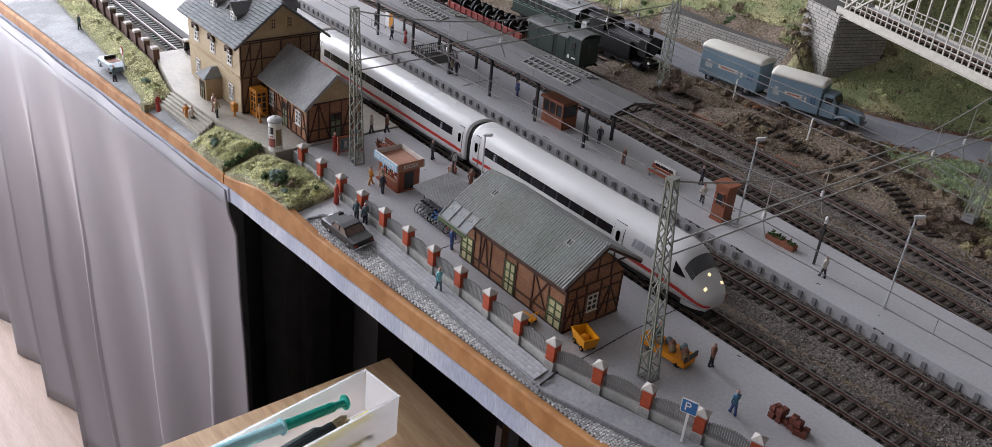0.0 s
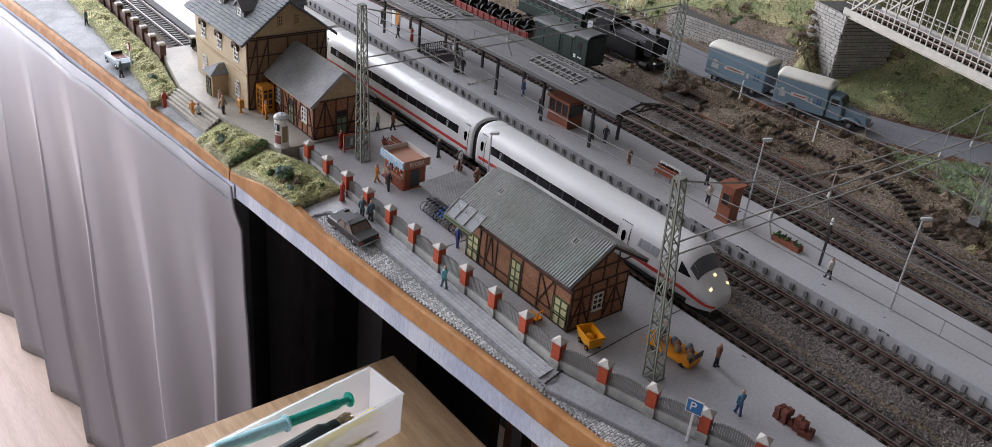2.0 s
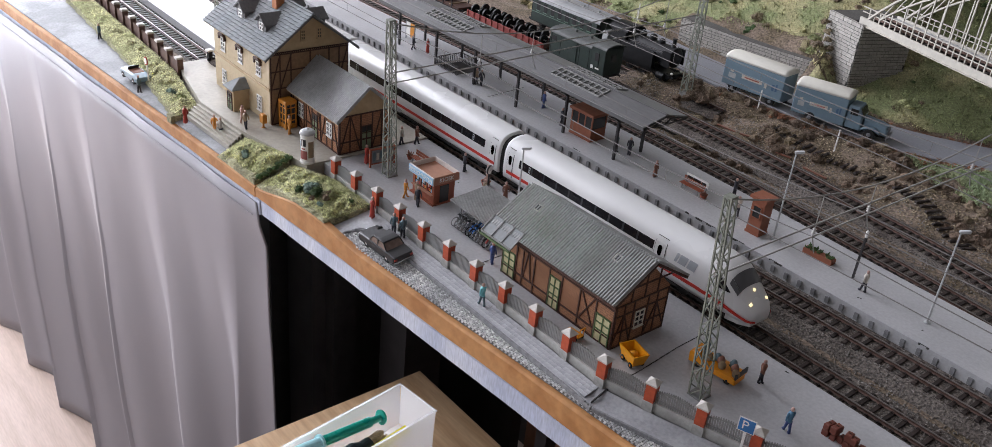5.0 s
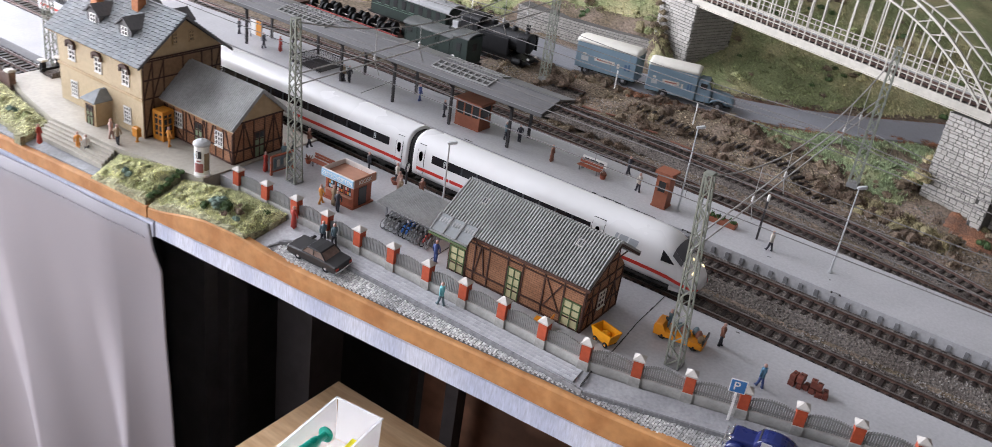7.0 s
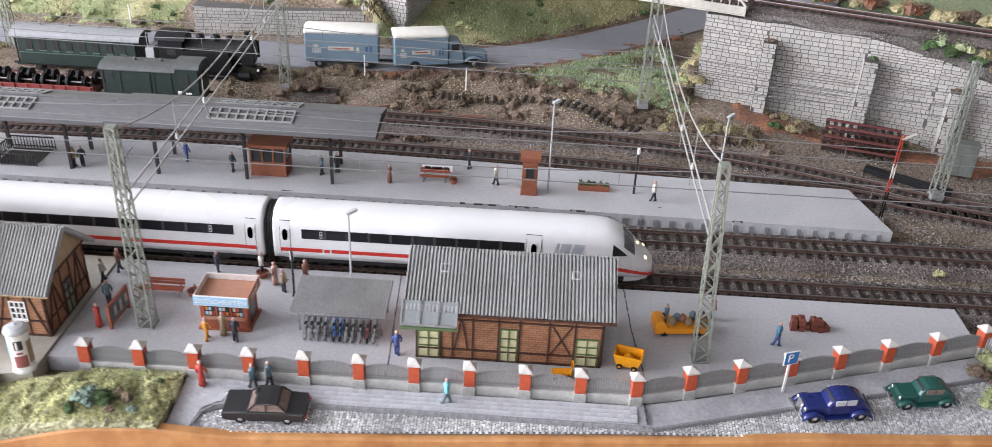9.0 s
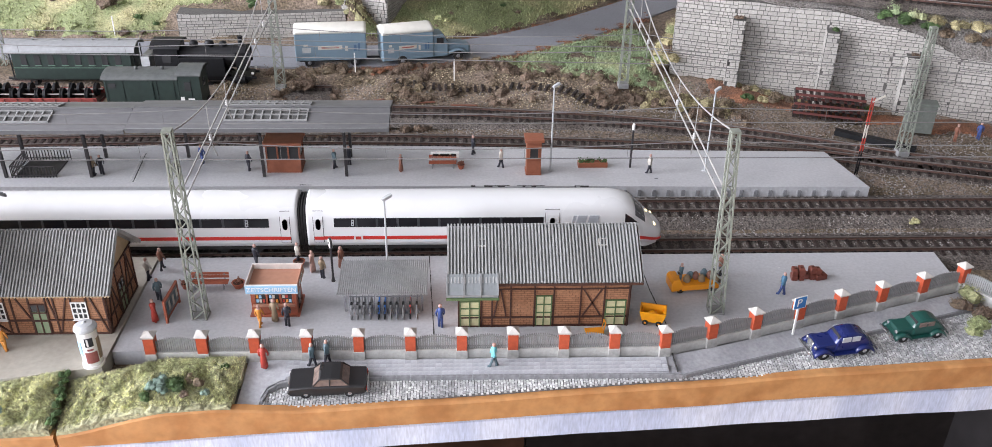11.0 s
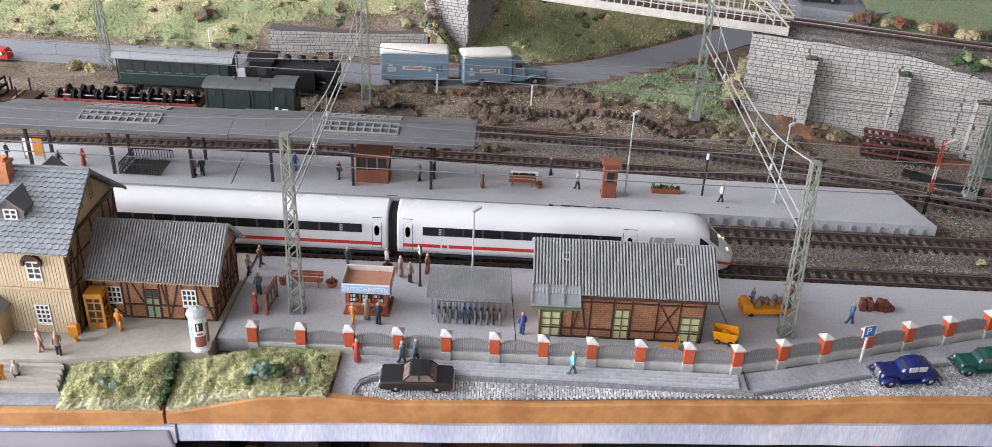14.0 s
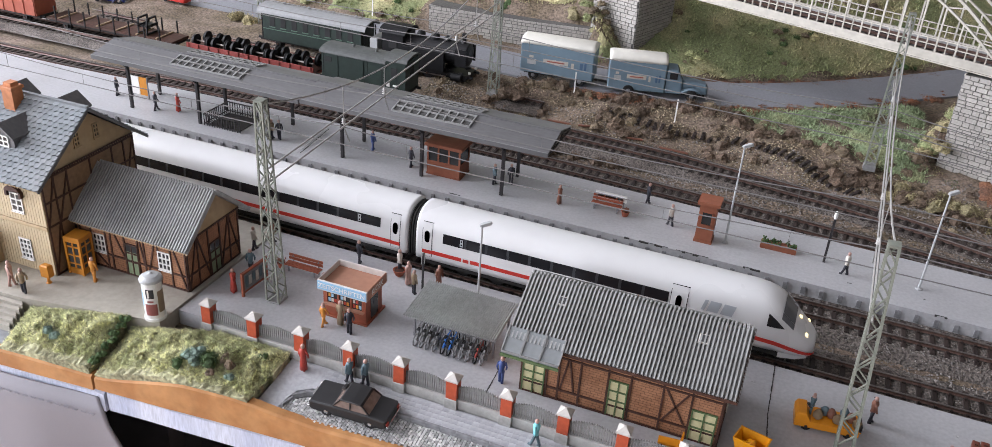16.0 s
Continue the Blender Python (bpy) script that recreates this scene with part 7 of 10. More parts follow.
# figures
for f in ((-0.008, 0.036, 0.0, 0.5, "figure_red", "small model figure in a red dress", 0.0182, 0.0, True), (-0.012, 0.061, 0.0, 2.0, "figure_slate", "small grey model figure", 0.0182, 0.3, False),
          (0.062, 0.030, 0.0, 1.2, "figure_orange", "small model figure in orange", 0.017, 0.5, False), (0.071, 0.035, 0.0, 1.6, "figure_tan", "small model figure in a beige coat", 0.0182, 0.0, True), (0.080, 0.030, 0.0, 1.9, "figure_dark", "small dark model figure", 0.0182, 0.2, False),
          (0.076, 0.106, 0.0, 0.3, "figure_pale", "small pale model figure beside a trolley", 0.0182, 0.2, False), (0.088, 0.095, 0.0, 2.8, "figure_pink", "small model figure in a pale pink coat", 0.0182, 0.3, True), (0.096, 0.087, 0.0, 1.0, "figure_tan", "small tan model figure", 0.0182, 0.0, False), (0.108, 0.100, 0.0, -0.5, "figure_brown", "small brown model figure", 0.0182, 0.0, True),
          (0.046, 0.104, 0.0, 0.9, "figure_dark", "small dark model figure", 0.0182, 0.2, False), (-0.020, 0.098, 0.0012, 0.9, "figure_brown", "small brown model figure", 0.0182, 0.5, False), (-0.026, 0.085, 0.0012, 0.9, "figure_pale", "small pale model figure with luggage", 0.0182, 0.4, False),
          (0.181, 0.027, 0.0, 1.7, "figure_blue", "small model figure in dark blue", 0.0182, 0.2, False), (0.421, 0.061, 0.0, 2.6, "figure_teal", "small model worker in blue overalls", 0.0182, 0.5, False), (0.383, 0.086, 0.0, 0.2, "figure_brown", "small brown model figure with luggage", 0.0182, 0.2, False),
          (0.071, -0.010, -0.003, 1.4, "figure_red", "small model figure in red on the pavement", 0.0188, 0.3, True), (0.101, -0.009, -0.003, 2.6, "figure_slate", "small grey-green model figure beside a car", 0.0182, 0.6, False), (0.110, -0.006, -0.003, 2.8, "figure_slate", "small grey-green model figure beside a car", 0.0182, 0.4, False), (0.215, -0.011, -0.003, 3.0, "figure_turquoise", "small model figure in pale turquoise", 0.0182, 0.6, False),
          (0.086, 0.262, 0.0, 0.3, "figure_slate", "small grey model figure", 0.0182, 0.3, False), (0.144, 0.254, 0.0, 0.0, "figure_brown", "small model figure sitting on luggage", 0.017, 0.0, True), (0.207, 0.289, 0.0, 0.2, "figure_dark", "small dark model figure", 0.0182, 0.3, False), (0.231, 0.262, 0.0, 2.4, "figure_pale", "small white model figure", 0.0182, 0.5, False), (0.360, 0.250, 0.0, 2.9, "figure_pale", "small white and grey model figure", 0.0182, 0.5, False),
          (-0.116, 0.250, 0.0, 1.0, "figure_tan", "small tan model figure", 0.0182, 0.3, False), (-0.110, 0.252, 0.0, 2.0, "figure_dark", "small dark model figure", 0.0182, 0.3, False), (-0.221, 0.259, 0.0, 1.0, "figure_red", "small red model figure", 0.0182, 0.3, True), (-0.293, 0.263, 0.0, 1.0, "figure_dark", "small dark model figure", 0.0182, 0.3, False), (-0.240, 0.252, 0.0, 1.0, "figure_dark", "small dark model figure pushing a cart", 0.0182, 0.5, False), (0.013, 0.258, 0.0, 1.0, "figure_dark", "small dark model figure", 0.0182, 0.3, False), (-0.030, 0.272, 0.0, 1.0, "figure_blue", "small model figure in blue", 0.0182, 0.3, False), (0.098, 0.268, 0.0, 2.2, "figure_dark", "small dark model figure", 0.0182, 0.2, False),
          (-0.184, -0.056, -0.0115, 0.4, "figure_red", "small model figure in a red coat", 0.0182, 0.0, True), (-0.152, -0.041, -0.0115, 2.5, "figure_orange", "small model figure in ochre", 0.0182, 0.5, False), (-0.143, -0.039, -0.0115, 2.5, "figure_pale", "small model figure in cream", 0.0182, 0.4, False), (-0.121, -0.024, 0.0012, 2.2, "figure_tan", "small tan model figure at the steps", 0.0182, 0.3, False), (-0.0925, 0.0055, 0.0012, 1.4, "figure_orange", "small orange model figure beside a telephone box", 0.0182, 0.2, False), (-0.134, -0.021, 0.0012, 0.5, "figure_pink", "small model figure on the forecourt", 0.0182, 0.4, False),
          (-0.277, -0.0655, -0.0115, 0.5, "figure_slate", "small grey model figure in the street", 0.0182, 0.3, False), (-0.452, -0.046, -0.0115, 0.6, "figure_slate", "small olive model figure", 0.0182, 0.3, False), (0.700, 0.330, -0.006, 1.0, "figure_blue", "small model figure in blue", 0.0182, 0.3, False)):
    figure(*f, legs={"figure_slate": "figure_dark", "figure_tan": "figure_dark", "figure_pale": "figure_dark", "figure_teal": "figure_blue", "figure_turquoise": "figure_slate", "figure_brown": "figure_dark"}.get(f[4], ""))


# the island platform lies a little higher than the front one, with all that stands on it
ISLE = Vector((0, -0.0068, 0.0035))
ON_ISLE = ("platform_island", "figurine", "platform_lamp", "platform_hut", "platform_kiosk_box", "bench", "station_sign", "flower_tub", "plant_trough", "dwarf_signal", "stairwell", "timetable_board")
for ob in [o for o in scene.collection.objects if o.parent is None and o.name.split(".")[0] in ON_ISLE]:
    if ob.name == "platform_island" or 0.225 < ob.location.y < 0.305:
        ob.location += ISLE
CN.location.z = 0.0030
# what stands on the footway follows its fall
for ob in [o for o in scene.collection.objects if o.parent is None and o.name.split(".")[0] in ("figurine", "parking_sign")]:
    if 0.05 < ob.location.x < 0.56 and ob.location.y < kerb_back(ob.location.x) - 0.002:
        ob.location = paved(*ob.location)

# ---- road vehicles ----
def slab(outline, hw, e=0.0012, tuck=0.0):
    """A side outline (x, z) pushed out to both sides with rounded edges; tuck draws the sides in towards the top."""
    cx = sum(p[0] for p in outline) / len(outline)
    cz = sum(p[1] for p in outline) / len(outline)
    zlo, zhi = min(p[1] for p in outline), max(p[1] for p in outline)
    ex, ez = max(p[0] for p in outline) - cx, max(0.001, zhi - cz)
    rings = []
    for y, s in ((-hw, 1.0), (-hw + e * 0.35, 0.35), (-hw + e * 1.2, 0.0), (hw - e * 1.2, 0.0), (hw - e * 0.35, 0.35), (hw, 1.0)):
        r = []
        for x, z in outline:
            k = 1 - tuck * (z - zlo) / (zhi - zlo + 1e-6)
            r.append((x - (x - cx) / ex * e * s, y * k, z - (z - cz) / ez * e * s * (1 if z > cz else 0.3)))
        rings.append(r)
    bm = B()
    loft(bm, rings)
    return bm


def wheel(parent, x, y, z, r, w, side, hub="chrome"):
    wh = part("wheel", put(lathe(B(), [(r * 0.55, -w / 2), (r * 0.92, -w / 2), (r, -w * 0.3), (r, w * 0.3), (r * 0.92, w / 2), (r * 0.55, w / 2)], 18), Matrix.Translation((x, y, z)) @ Matrix.Rotation(radians(90), 4, "X")), M["tyre"], parent)
    part("hub", put(lathe(B(), [(r * 0.55, -w * 0.46), (r * 0.55, w * 0.40), (r * 0.30, w * 0.56), (r * 0.05, w * 0.60)], 14), Matrix.Translation((x, y, z)) @ Matrix.Rotation(radians(90 if side < 0 else -90), 4, "X")), M[hub], wh)


def flat_part(name, outline, y0, y1, mat, parent, label=""):
    return part(name, prism(B(), outline, "y", y0, y1), mat, parent, label)


paint("car_black", (0.014, 0.014, 0.015), 0.45, vary=0.05, bump=0, coat=0.3)
paint("car_blue", (0.010, 0.018, 0.10), 0.3, vary=0.05, bump=0, coat=0.3)
paint("car_green", (0.012, 0.065, 0.052), 0.35, vary=0.05, bump=0, coat=0.2)
paint("car_pale_blue", (0.16, 0.24, 0.29), 0.35, vary=0.05, bump=0, coat=0.2)
paint("car_glass", (0.035, 0.033, 0.033), 0.07, vary=0.05, bump=0)
paint("saloon_glass", (0.17, 0.125, 0.105), 0.08, vary=0.25, bump=0), paint("window_pale", (0.42, 0.44, 0.47), 0.1, vary=0.1, bump=0)
paint("interior_brown", (0.22, 0.09, 0.055), 0.6)


def saloon(m, colour, words):
    """A three-box saloon, front towards -x."""
    c = thing("car", m, words, "car", "parked cars")
    part("body", slab([(-0.0268, 0.0040), (-0.0268, 0.0085), (-0.0255, 0.0100), (-0.0095, 0.0108), (0.0150, 0.0108), (0.0262, 0.0098), (0.0266, 0.0050), (0.0255, 0.0032), (0.0190, 0.0028), (0.0175, 0.0050), (0.0150, 0.0056), (0.0125, 0.0050), (0.0110, 0.0028), (-0.0110, 0.0028), (-0.0125, 0.0050), (-0.0150, 0.0056), (-0.0175, 0.0050), (-0.0190, 0.0028), (-0.0255, 0.0030)], 0.0102), M[colour], c, smooth=False)
    part("glasshouse", slab([(-0.0100, 0.0106), (-0.0048, 0.0160), (0.0098, 0.0160), (0.0150, 0.0106)], 0.0092, 0.0008, 0.13), M["saloon_glass"], c, "windows all round")
    part("roof", slab([(-0.0055, 0.0157), (-0.0042, 0.0168), (0.0030, 0.0171), (0.0092, 0.0167), (0.0104, 0.0157)], 0.0084, 0.0006), M[colour], c)
    for s in (-1, 1):
        for a, b in (((-0.0098, 0.0107), (-0.0050, 0.0160)), ((0.0018, 0.0107), (0.0020, 0.0160)), ((0.0148, 0.0107), (0.0100, 0.0160))):
            part("pillar", beam(B(), (a[0], s * 0.0091, a[1]), (b[0], s * 0.0082, b[1]), 0.0008), M[colour], c)
        for x in (-0.0150, 0.0150):
            wheel(c, x, s * 0.0088, 0.0036, 0.0036, 0.0024, s)
        part("headlamp", cyl(B(), (-0.0272, s * 0.0076, 0.0078), (-0.0262, s * 0.0076, 0.0078), 0.0013, 10), M["white_paint"], c)
        part("tail_lamp", box(B(), 0.0262, 0.0269, s * 0.0080 - 0.0014, s * 0.0080 + 0.0014, 0.0062, 0.0078), M["figure_red"], c)
    part("grille", box(B(), -0.0273, -0.0262, -0.0030, 0.0030, 0.0060, 0.0092), M["chrome"], c)
    for x in (-0.0276, 0.0266):
        part("bumper", box(B(), x, x + 0.0010, -0.0100, 0.0100, 0.0042, 0.0056, 0.0002), M["chrome"], c, "chrome bumper")
    return c


def vintage(m, colour, words, grille=True):
    """A rounded pre-war saloon with separate wings, front towards -x."""
    c = thing("car", m, words, "car", "parked cars")
    part("body", slab([(-0.0225, 0.0045), (-0.0225, 0.0095), (-0.0205, 0.0112), (-0.0070, 0.0118), (0.0120, 0.0118), (0.0215, 0.0085), (0.0240, 0.0048), (0.0220, 0.0032), (-0.0200, 0.0032)], 0.0070, 0.0012), M[colour], c)
    part("cabin", slab([(-0.0080, 0.0112), (-0.0062, 0.0142), (-0.0040, 0.0166), (-0.0010, 0.0179), (0.0030, 0.0184), (0.0075, 0.0182), (0.0115, 0.0170), (0.0155, 0.0147), (0.0188, 0.0115), (0.0208, 0.0080), (0.0208, 0.0050), (-0.0080, 0.0050)], 0.0080, 0.0022, 0.18), M[colour], c, smooth=False)
    part("windscreen", beam(B(), (-0.0068, 0, 0.0122), (-0.0042, 0, 0.0166), 0.0112, 0.0005, (1, 0, 0.5)), M["car_glass"], c)
    for s in (-1, 1):
        for a, b in ((-0.0030, 0.0035), (0.0045, 0.0105)):
            part("side_window", beam(B(), (a, s * 0.00715, 0.0144), (b, s * 0.00715, 0.0144), 0.0008, 0.0040), M["window_pale" if grille else "saloon_glass"], c)
        for x0, x1, xm in ((-0.0235, -0.0075, -0.0160), (0.0085, 0.0235, 0.0150)):
            bm = B()
            rings = []
            for k in range(9):
                t = k / 8
                x = x0 + (x1 - x0) * t
                zt = 0.0036 + 0.0056 * math.sin(math.pi * min(1, t * 0.95 + 0.08)) ** 0.7
                rings.append([(x, s * 0.0062, zt), (x, s * 0.0098, zt - 0.0006), (x, s * 0.0108, zt - 0.0022), (x, s * 0.0104, zt - 0.0028), (x, s * 0.0062, zt - 0.0016)])
            loft(bm, rings)
            part("wing", bm, M[colour], c, "rounded mudguard", smooth=True)
            wheel(c, xm, s * 0.0088, 0.0042, 0.0042, 0.0022, s)
        part("running_board", box(B(), -0.0090, 0.0095, s * 0.0088 - 0.0016, s * 0.0088 + 0.0016, 0.0032, 0.0040), M[colour], c)
        part("headlamp", put(lathe(B(), [(0.0006, 0.0016), (0.0015, 0.0006), (0.0016, 0), (0.0012, -0.0004)], 12), Matrix.Translation((-0.0222, s * 0.0058, 0.0092)) @ Matrix.Rotation(radians(90), 4, "Y")), M["chrome"], c)
    if grille:
        part("grille", slab([(-0.0236, 0.0040), (-0.0236, 0.0098), (-0.0224, 0.0112), (-0.0218, 0.0112), (-0.0218, 0.0040)], 0.0034, 0.0006), M["chrome"], c, "bright radiator grille")
    for x in (-0.0262, 0.0245):
        part("bumper", box(B(), x, x + 0.0010, -0.0098, 0.0098, 0.0036, 0.0050, 0.0002), M["chrome"], c)
    return c


saloon(Matrix.Translation((0.1125, -0.0215, -0.0096)) @ Matrix.Rotation(0.115, 4, "X") @ Matrix.Rotation(radians(2), 4, "Z") @ Matrix.Scale(0.89, 4), "car_black", "black four-door saloon car with chrome bumpers")
vintage(Matrix.Translation((0.4450, 0.0115, -0.0098)) @ Matrix.Rotation(0.10, 4, "X") @ Matrix.Rotation(radians(9), 4, "Z") @ Matrix.Scale(0.93, 4), "car_blue", "dark blue vintage saloon car with a bright grille")
vintage(Matrix.Translation((0.5040, 0.0280, -0.0100)) @ Matrix.Rotation(0.10, 4, "X") @ Matrix.Rotation(radians(9), 4, "Z") @ Matrix.Diagonal((0.82, 0.85, 0.85, 1)), "car_green", "dark green vintage saloon car", False)
vintage(Matrix.Translation((-0.5050, 0.4900, 0.0030)) @ Matrix.Rotation(radians(186), 4, "Z"), "car_blue", "dark blue car beside the far road", False)
tx = thing("taxi_sign", Matrix.Translation((0.1100, -0.0265, 0.0101)), "small dark roof sign on the black car", "sign")
part("block", box(B(), -0.0010, 0.0010, -0.0022, 0.0022, 0, 0.0016, 0.0003), M["car_black"], tx)

# open car on the lower street
CV = thing("car", Matrix.Translation((-0.3130, -0.0555, -0.0115)) @ Matrix.Rotation(radians(4), 4, "Z"), "small pale blue open car", "car", "parked cars")
part("body", slab([(-0.0190, 0.0035), (-0.0195, 0.0075), (-0.0160, 0.0098), (-0.0060, 0.0104), (0.0110, 0.0104), (0.0190, 0.0085), (0.0195, 0.0040), (0.0150, 0.0026), (-0.0160, 0.0026)], 0.0085, 0.0018), M["car_pale_blue"], CV)
part("cockpit", box(B(), -0.0040, 0.0090, -0.0058, 0.0058, 0.0100, 0.0107), M["interior_brown"], CV)
part("windscreen", beam(B(), (-0.0052, 0, 0.0102), (-0.0036, 0, 0.0140), 0.0120, 0.0004, (1, 0, 0.4)), M["car_glass"], CV)
for x in (-0.0120, 0.0120):
    for s in (-1, 1):
        wheel(CV, x, s * 0.0076, 0.0035, 0.0035, 0.0022, s)

# removal lorry and its trailer
paint("lorry_mark", (0.07, 0.13, 0.22)), paint("luggage_tint", (0.30, 0.08, 0.06))
def lorry_box(parent, x0, x1, z0, z1, hw, name="box_body"):
    part(name, slab([(x0, z0), (x0, z1 - 0.001), (x0 + 0.001, z1), (x1 - 0.001, z1), (x1, z1 - 0.001), (x1, z0)], hw, 0.0010), M["truck_blue"], parent, "blue-grey box body")
    bm = B()
    rings = []
    n = 10
    for x, k in ((x0 - 0.0004, 0.86), (x0 + 0.003, 1.0), (x1 - 0.003, 1.0), (x1 + 0.0004, 0.86)):
        rings.append([(x, -hw * 1.02 * math.cos(math.pi * j / n), z1 - 0.0008 + 0.0068 * k * math.sin(math.pi * j / n) ** 0.75) for j in range(n + 1)])
    loft(bm, rings)
    part("roof", bm, M["cream"], parent, "rounded cream roof", smooth=True)
    w = x1 - x0
    for s in (-1, 1):
        ys = s * (hw + 0.0001)
        for a, b, c, d, mm in ((0.32, 0.66, 0.40, 0.54, "figure_pale"), (0.37, 0.61, 0.45, 0.49, "luggage_tint"), (0.10, 0.22, 0.30, 0.48, "lamp_grey"), (0.12, 0.18, 0.52, 0.60, "figure_pale"), (0.70, 0.74, 0.34, 0.52, "figure_pale"), (0.82, 0.86, 0.34, 0.56, "lorry_mark"), (0.88, 0.91, 0.34, 0.60, "lorry_mark")):
            zz0, zz1 = z0 + (z1 - z0) * c, z0 + (z1 - z0) * d
            part("marking", box(B(), x0 + w * a, x0 + w * b, min(ys, ys + s * 0.0002) if mm != "luggage_tint" else min(ys, ys + s * 0.0004), max(ys, ys + s * 0.0002) if mm != "luggage_tint" else max(ys, ys + s * 0.0004), zz0, zz1), M[mm], parent)


ang = radians(15.5)
nv = Vector((-math.sin(ang), math.cos(ang)))
tp = Vector((0.1325, 0.5070)) + nv * 0.0130
TR = thing("removal_lorry", Matrix.Translation((tp.x, tp.y, 0.0040)) @ Matrix.Rotation(ang, 4, "Z"), "blue-grey removal lorry with a rounded cream roof", "lorry")
lorry_box(TR, -0.0215, 0.0360, 0.0065, 0.0370, 0.0142)
part("cab", slab([(0.0362, 0.0060), (0.0362, 0.0290), (0.0380, 0.0310), (0.0480, 0.0308), (0.0530, 0.0215), (0.0540, 0.0060)], 0.0128, 0.0020, 0.1), M["truck_blue"], TR)
part("bonnet", slab([(0.0535, 0.0062), (0.0535, 0.0200), (0.0700, 0.0180), (0.0780, 0.0160), (0.0800, 0.0120), (0.0800, 0.0062)], 0.0080, 0.0022), M["truck_blue"], TR)
part("windscreen", beam(B(), (0.0492, 0, 0.0292), (0.0530, 0, 0.0222), 0.0200, 0.0006, (1, 0, 0.6)), M["car_glass"], TR)
part("bumper", box(B(), 0.0805, 0.0818, -0.0120, 0.0120, 0.0045, 0.0075), M["train_grey"], TR)
part("grille", box(B(), 0.0797, 0.0804, -0.0050, 0.0050, 0.0070, 0.0150), M["train_grey"], TR)
part("chassis", box(B(), -0.020, 0.078, -0.0060, 0.0060, 0.0035, 0.0064), M["underframe"], TR)
for s in (-1, 1):
    part("cab_window", beam(B(), (0.0400, s * 0.01225, 0.0245), (0.0478, s * 0.01225, 0.0245), 0.0010, 0.0062), M["car_glass"], TR)
    wheel(TR, 0.0, s * 0.0134, 0.0058, 0.0058, 0.0042, s, "train_grey")
    wheel(TR, 0.0640, s * 0.0130, 0.0058, 0.0058, 0.0036, s, "train_grey")
    bm = B()
    rings = []
    for k in range(9):
        t = k / 8
        x = 0.0540 + 0.0200 * t
        zt = 0.0070 + 0.0068 * math.sin(math.pi * (0.08 + 0.84 * t)) ** 0.6
        rings.append([(x, s * 0.0075, zt), (x, s * 0.0140, zt - 0.0006), (x, s * 0.0145, zt - 0.0020), (x, s * 0.0075, zt - 0.0014)])
    loft(bm, rings)
    part("wing", bm, M["truck_blue"], TR, smooth=True)
ang = radians(5.5)
nv = Vector((-math.sin(ang), math.cos(ang)))
tp = Vector((0.0175, 0.4980)) + nv * 0.0142
TL = thing("lorry_trailer", Matrix.Translation((tp.x, tp.y, 0.0040)) @ Matrix.Rotation(ang, 4, "Z"), "blue-grey removal trailer with a rounded cream roof", "trailer")
lorry_box(TL, 0.0, 0.0770, 0.0075, 0.0388, 0.0142)
part("drawbar", beam(B(), (0.077, 0, 0.0055), (0.092, -0.001, 0.0055), 0.0020), M["underframe"], TL)
for x in (0.0145, 0.0640):
    for s in (-1, 1):
        wheel(TL, x, s * 0.0118, 0.0052, 0.0052, 0.0040, s, "train_grey")
part("chassis", box(B(), 0.003, 0.076, -0.0060, 0.0060, 0.0040, 0.0076), M["underframe"], TL)

# red delivery bus on the far road
RB = thing("delivery_bus", Matrix.Translation((-0.4400, 0.5260, 0.0040)) @ Matrix.Rotation(radians(-1), 4, "Z") @ Matrix.Scale(0.68, 4), "small red delivery bus with a white band", "bus")
paint("bus_red", (0.45, 0.03, 0.02), 0.4, vary=0.04, bump=0)
part("body", slab([(-0.0260, 0.0030), (-0.0262, 0.0160), (-0.0240, 0.0205), (0.0200, 0.0205), (0.0250, 0.0150), (0.0262, 0.0090), (0.0262, 0.0030)], 0.0100, 0.0018, 0.08), M["bus_red"], RB)
part("band", box(B(), -0.0240, 0.0160, -0.0102, 0.0102, 0.0105, 0.0150), M["white_paint"], RB)
for k in range(4):
    part("bar", box(B(), -0.015 + 0.006 * k, -0.011 + 0.006 * k, -0.0104, 0.0104, 0.0118, 0.0136), M["bus_red"], RB)
part("side_window", box(B(), 0.0165, 0.0215, -0.0100, 0.0100, 0.0112, 0.0160), M["car_glass"], RB)
for x in (-0.0160, 0.0160):
    for s in (-1, 1):
        wheel(RB, x, s * 0.0085, 0.0040, 0.0040, 0.0024, s)
vintage(Matrix.Translation((0.525, 0.590, 0.1030)) @ Matrix.Rotation(radians(-12), 4, "Z"), "car_green", "green saloon car on the upper road", False)

# platform tractor, tub cart, luggage
PT = thing("platform_tractor", Matrix.Translation((0.3590, 0.0705, 0)) @ Matrix.Rotation(radians(6), 4, "Z"), "orange-yellow electric platform truck loaded with sacks", "platform truck")
part("body", slab([(-0.0170, 0.0020), (-0.0175, 0.0085), (-0.0160, 0.0110), (-0.0115, 0.0112), (-0.0090, 0.0066), (0.0175, 0.0060), (0.0178, 0.0022)], 0.0068, 0.0008), M["yellow"], PT)
part("load_bed", box(B(), -0.0085, 0.0180, -0.0072, 0.0072, 0.0060, 0.0068), M["yellow"], PT)
part("tail_board", box(B(), 0.0170, 0.0180, -0.0072, 0.0072, 0.0068, 0.0105), M["black"], PT)
for x in (-0.0105, 0.0120):
    for s in (-1, 1):
        wheel(PT, x, s * 0.0058, 0.0028, 0.0028, 0.0018, s, "underframe")
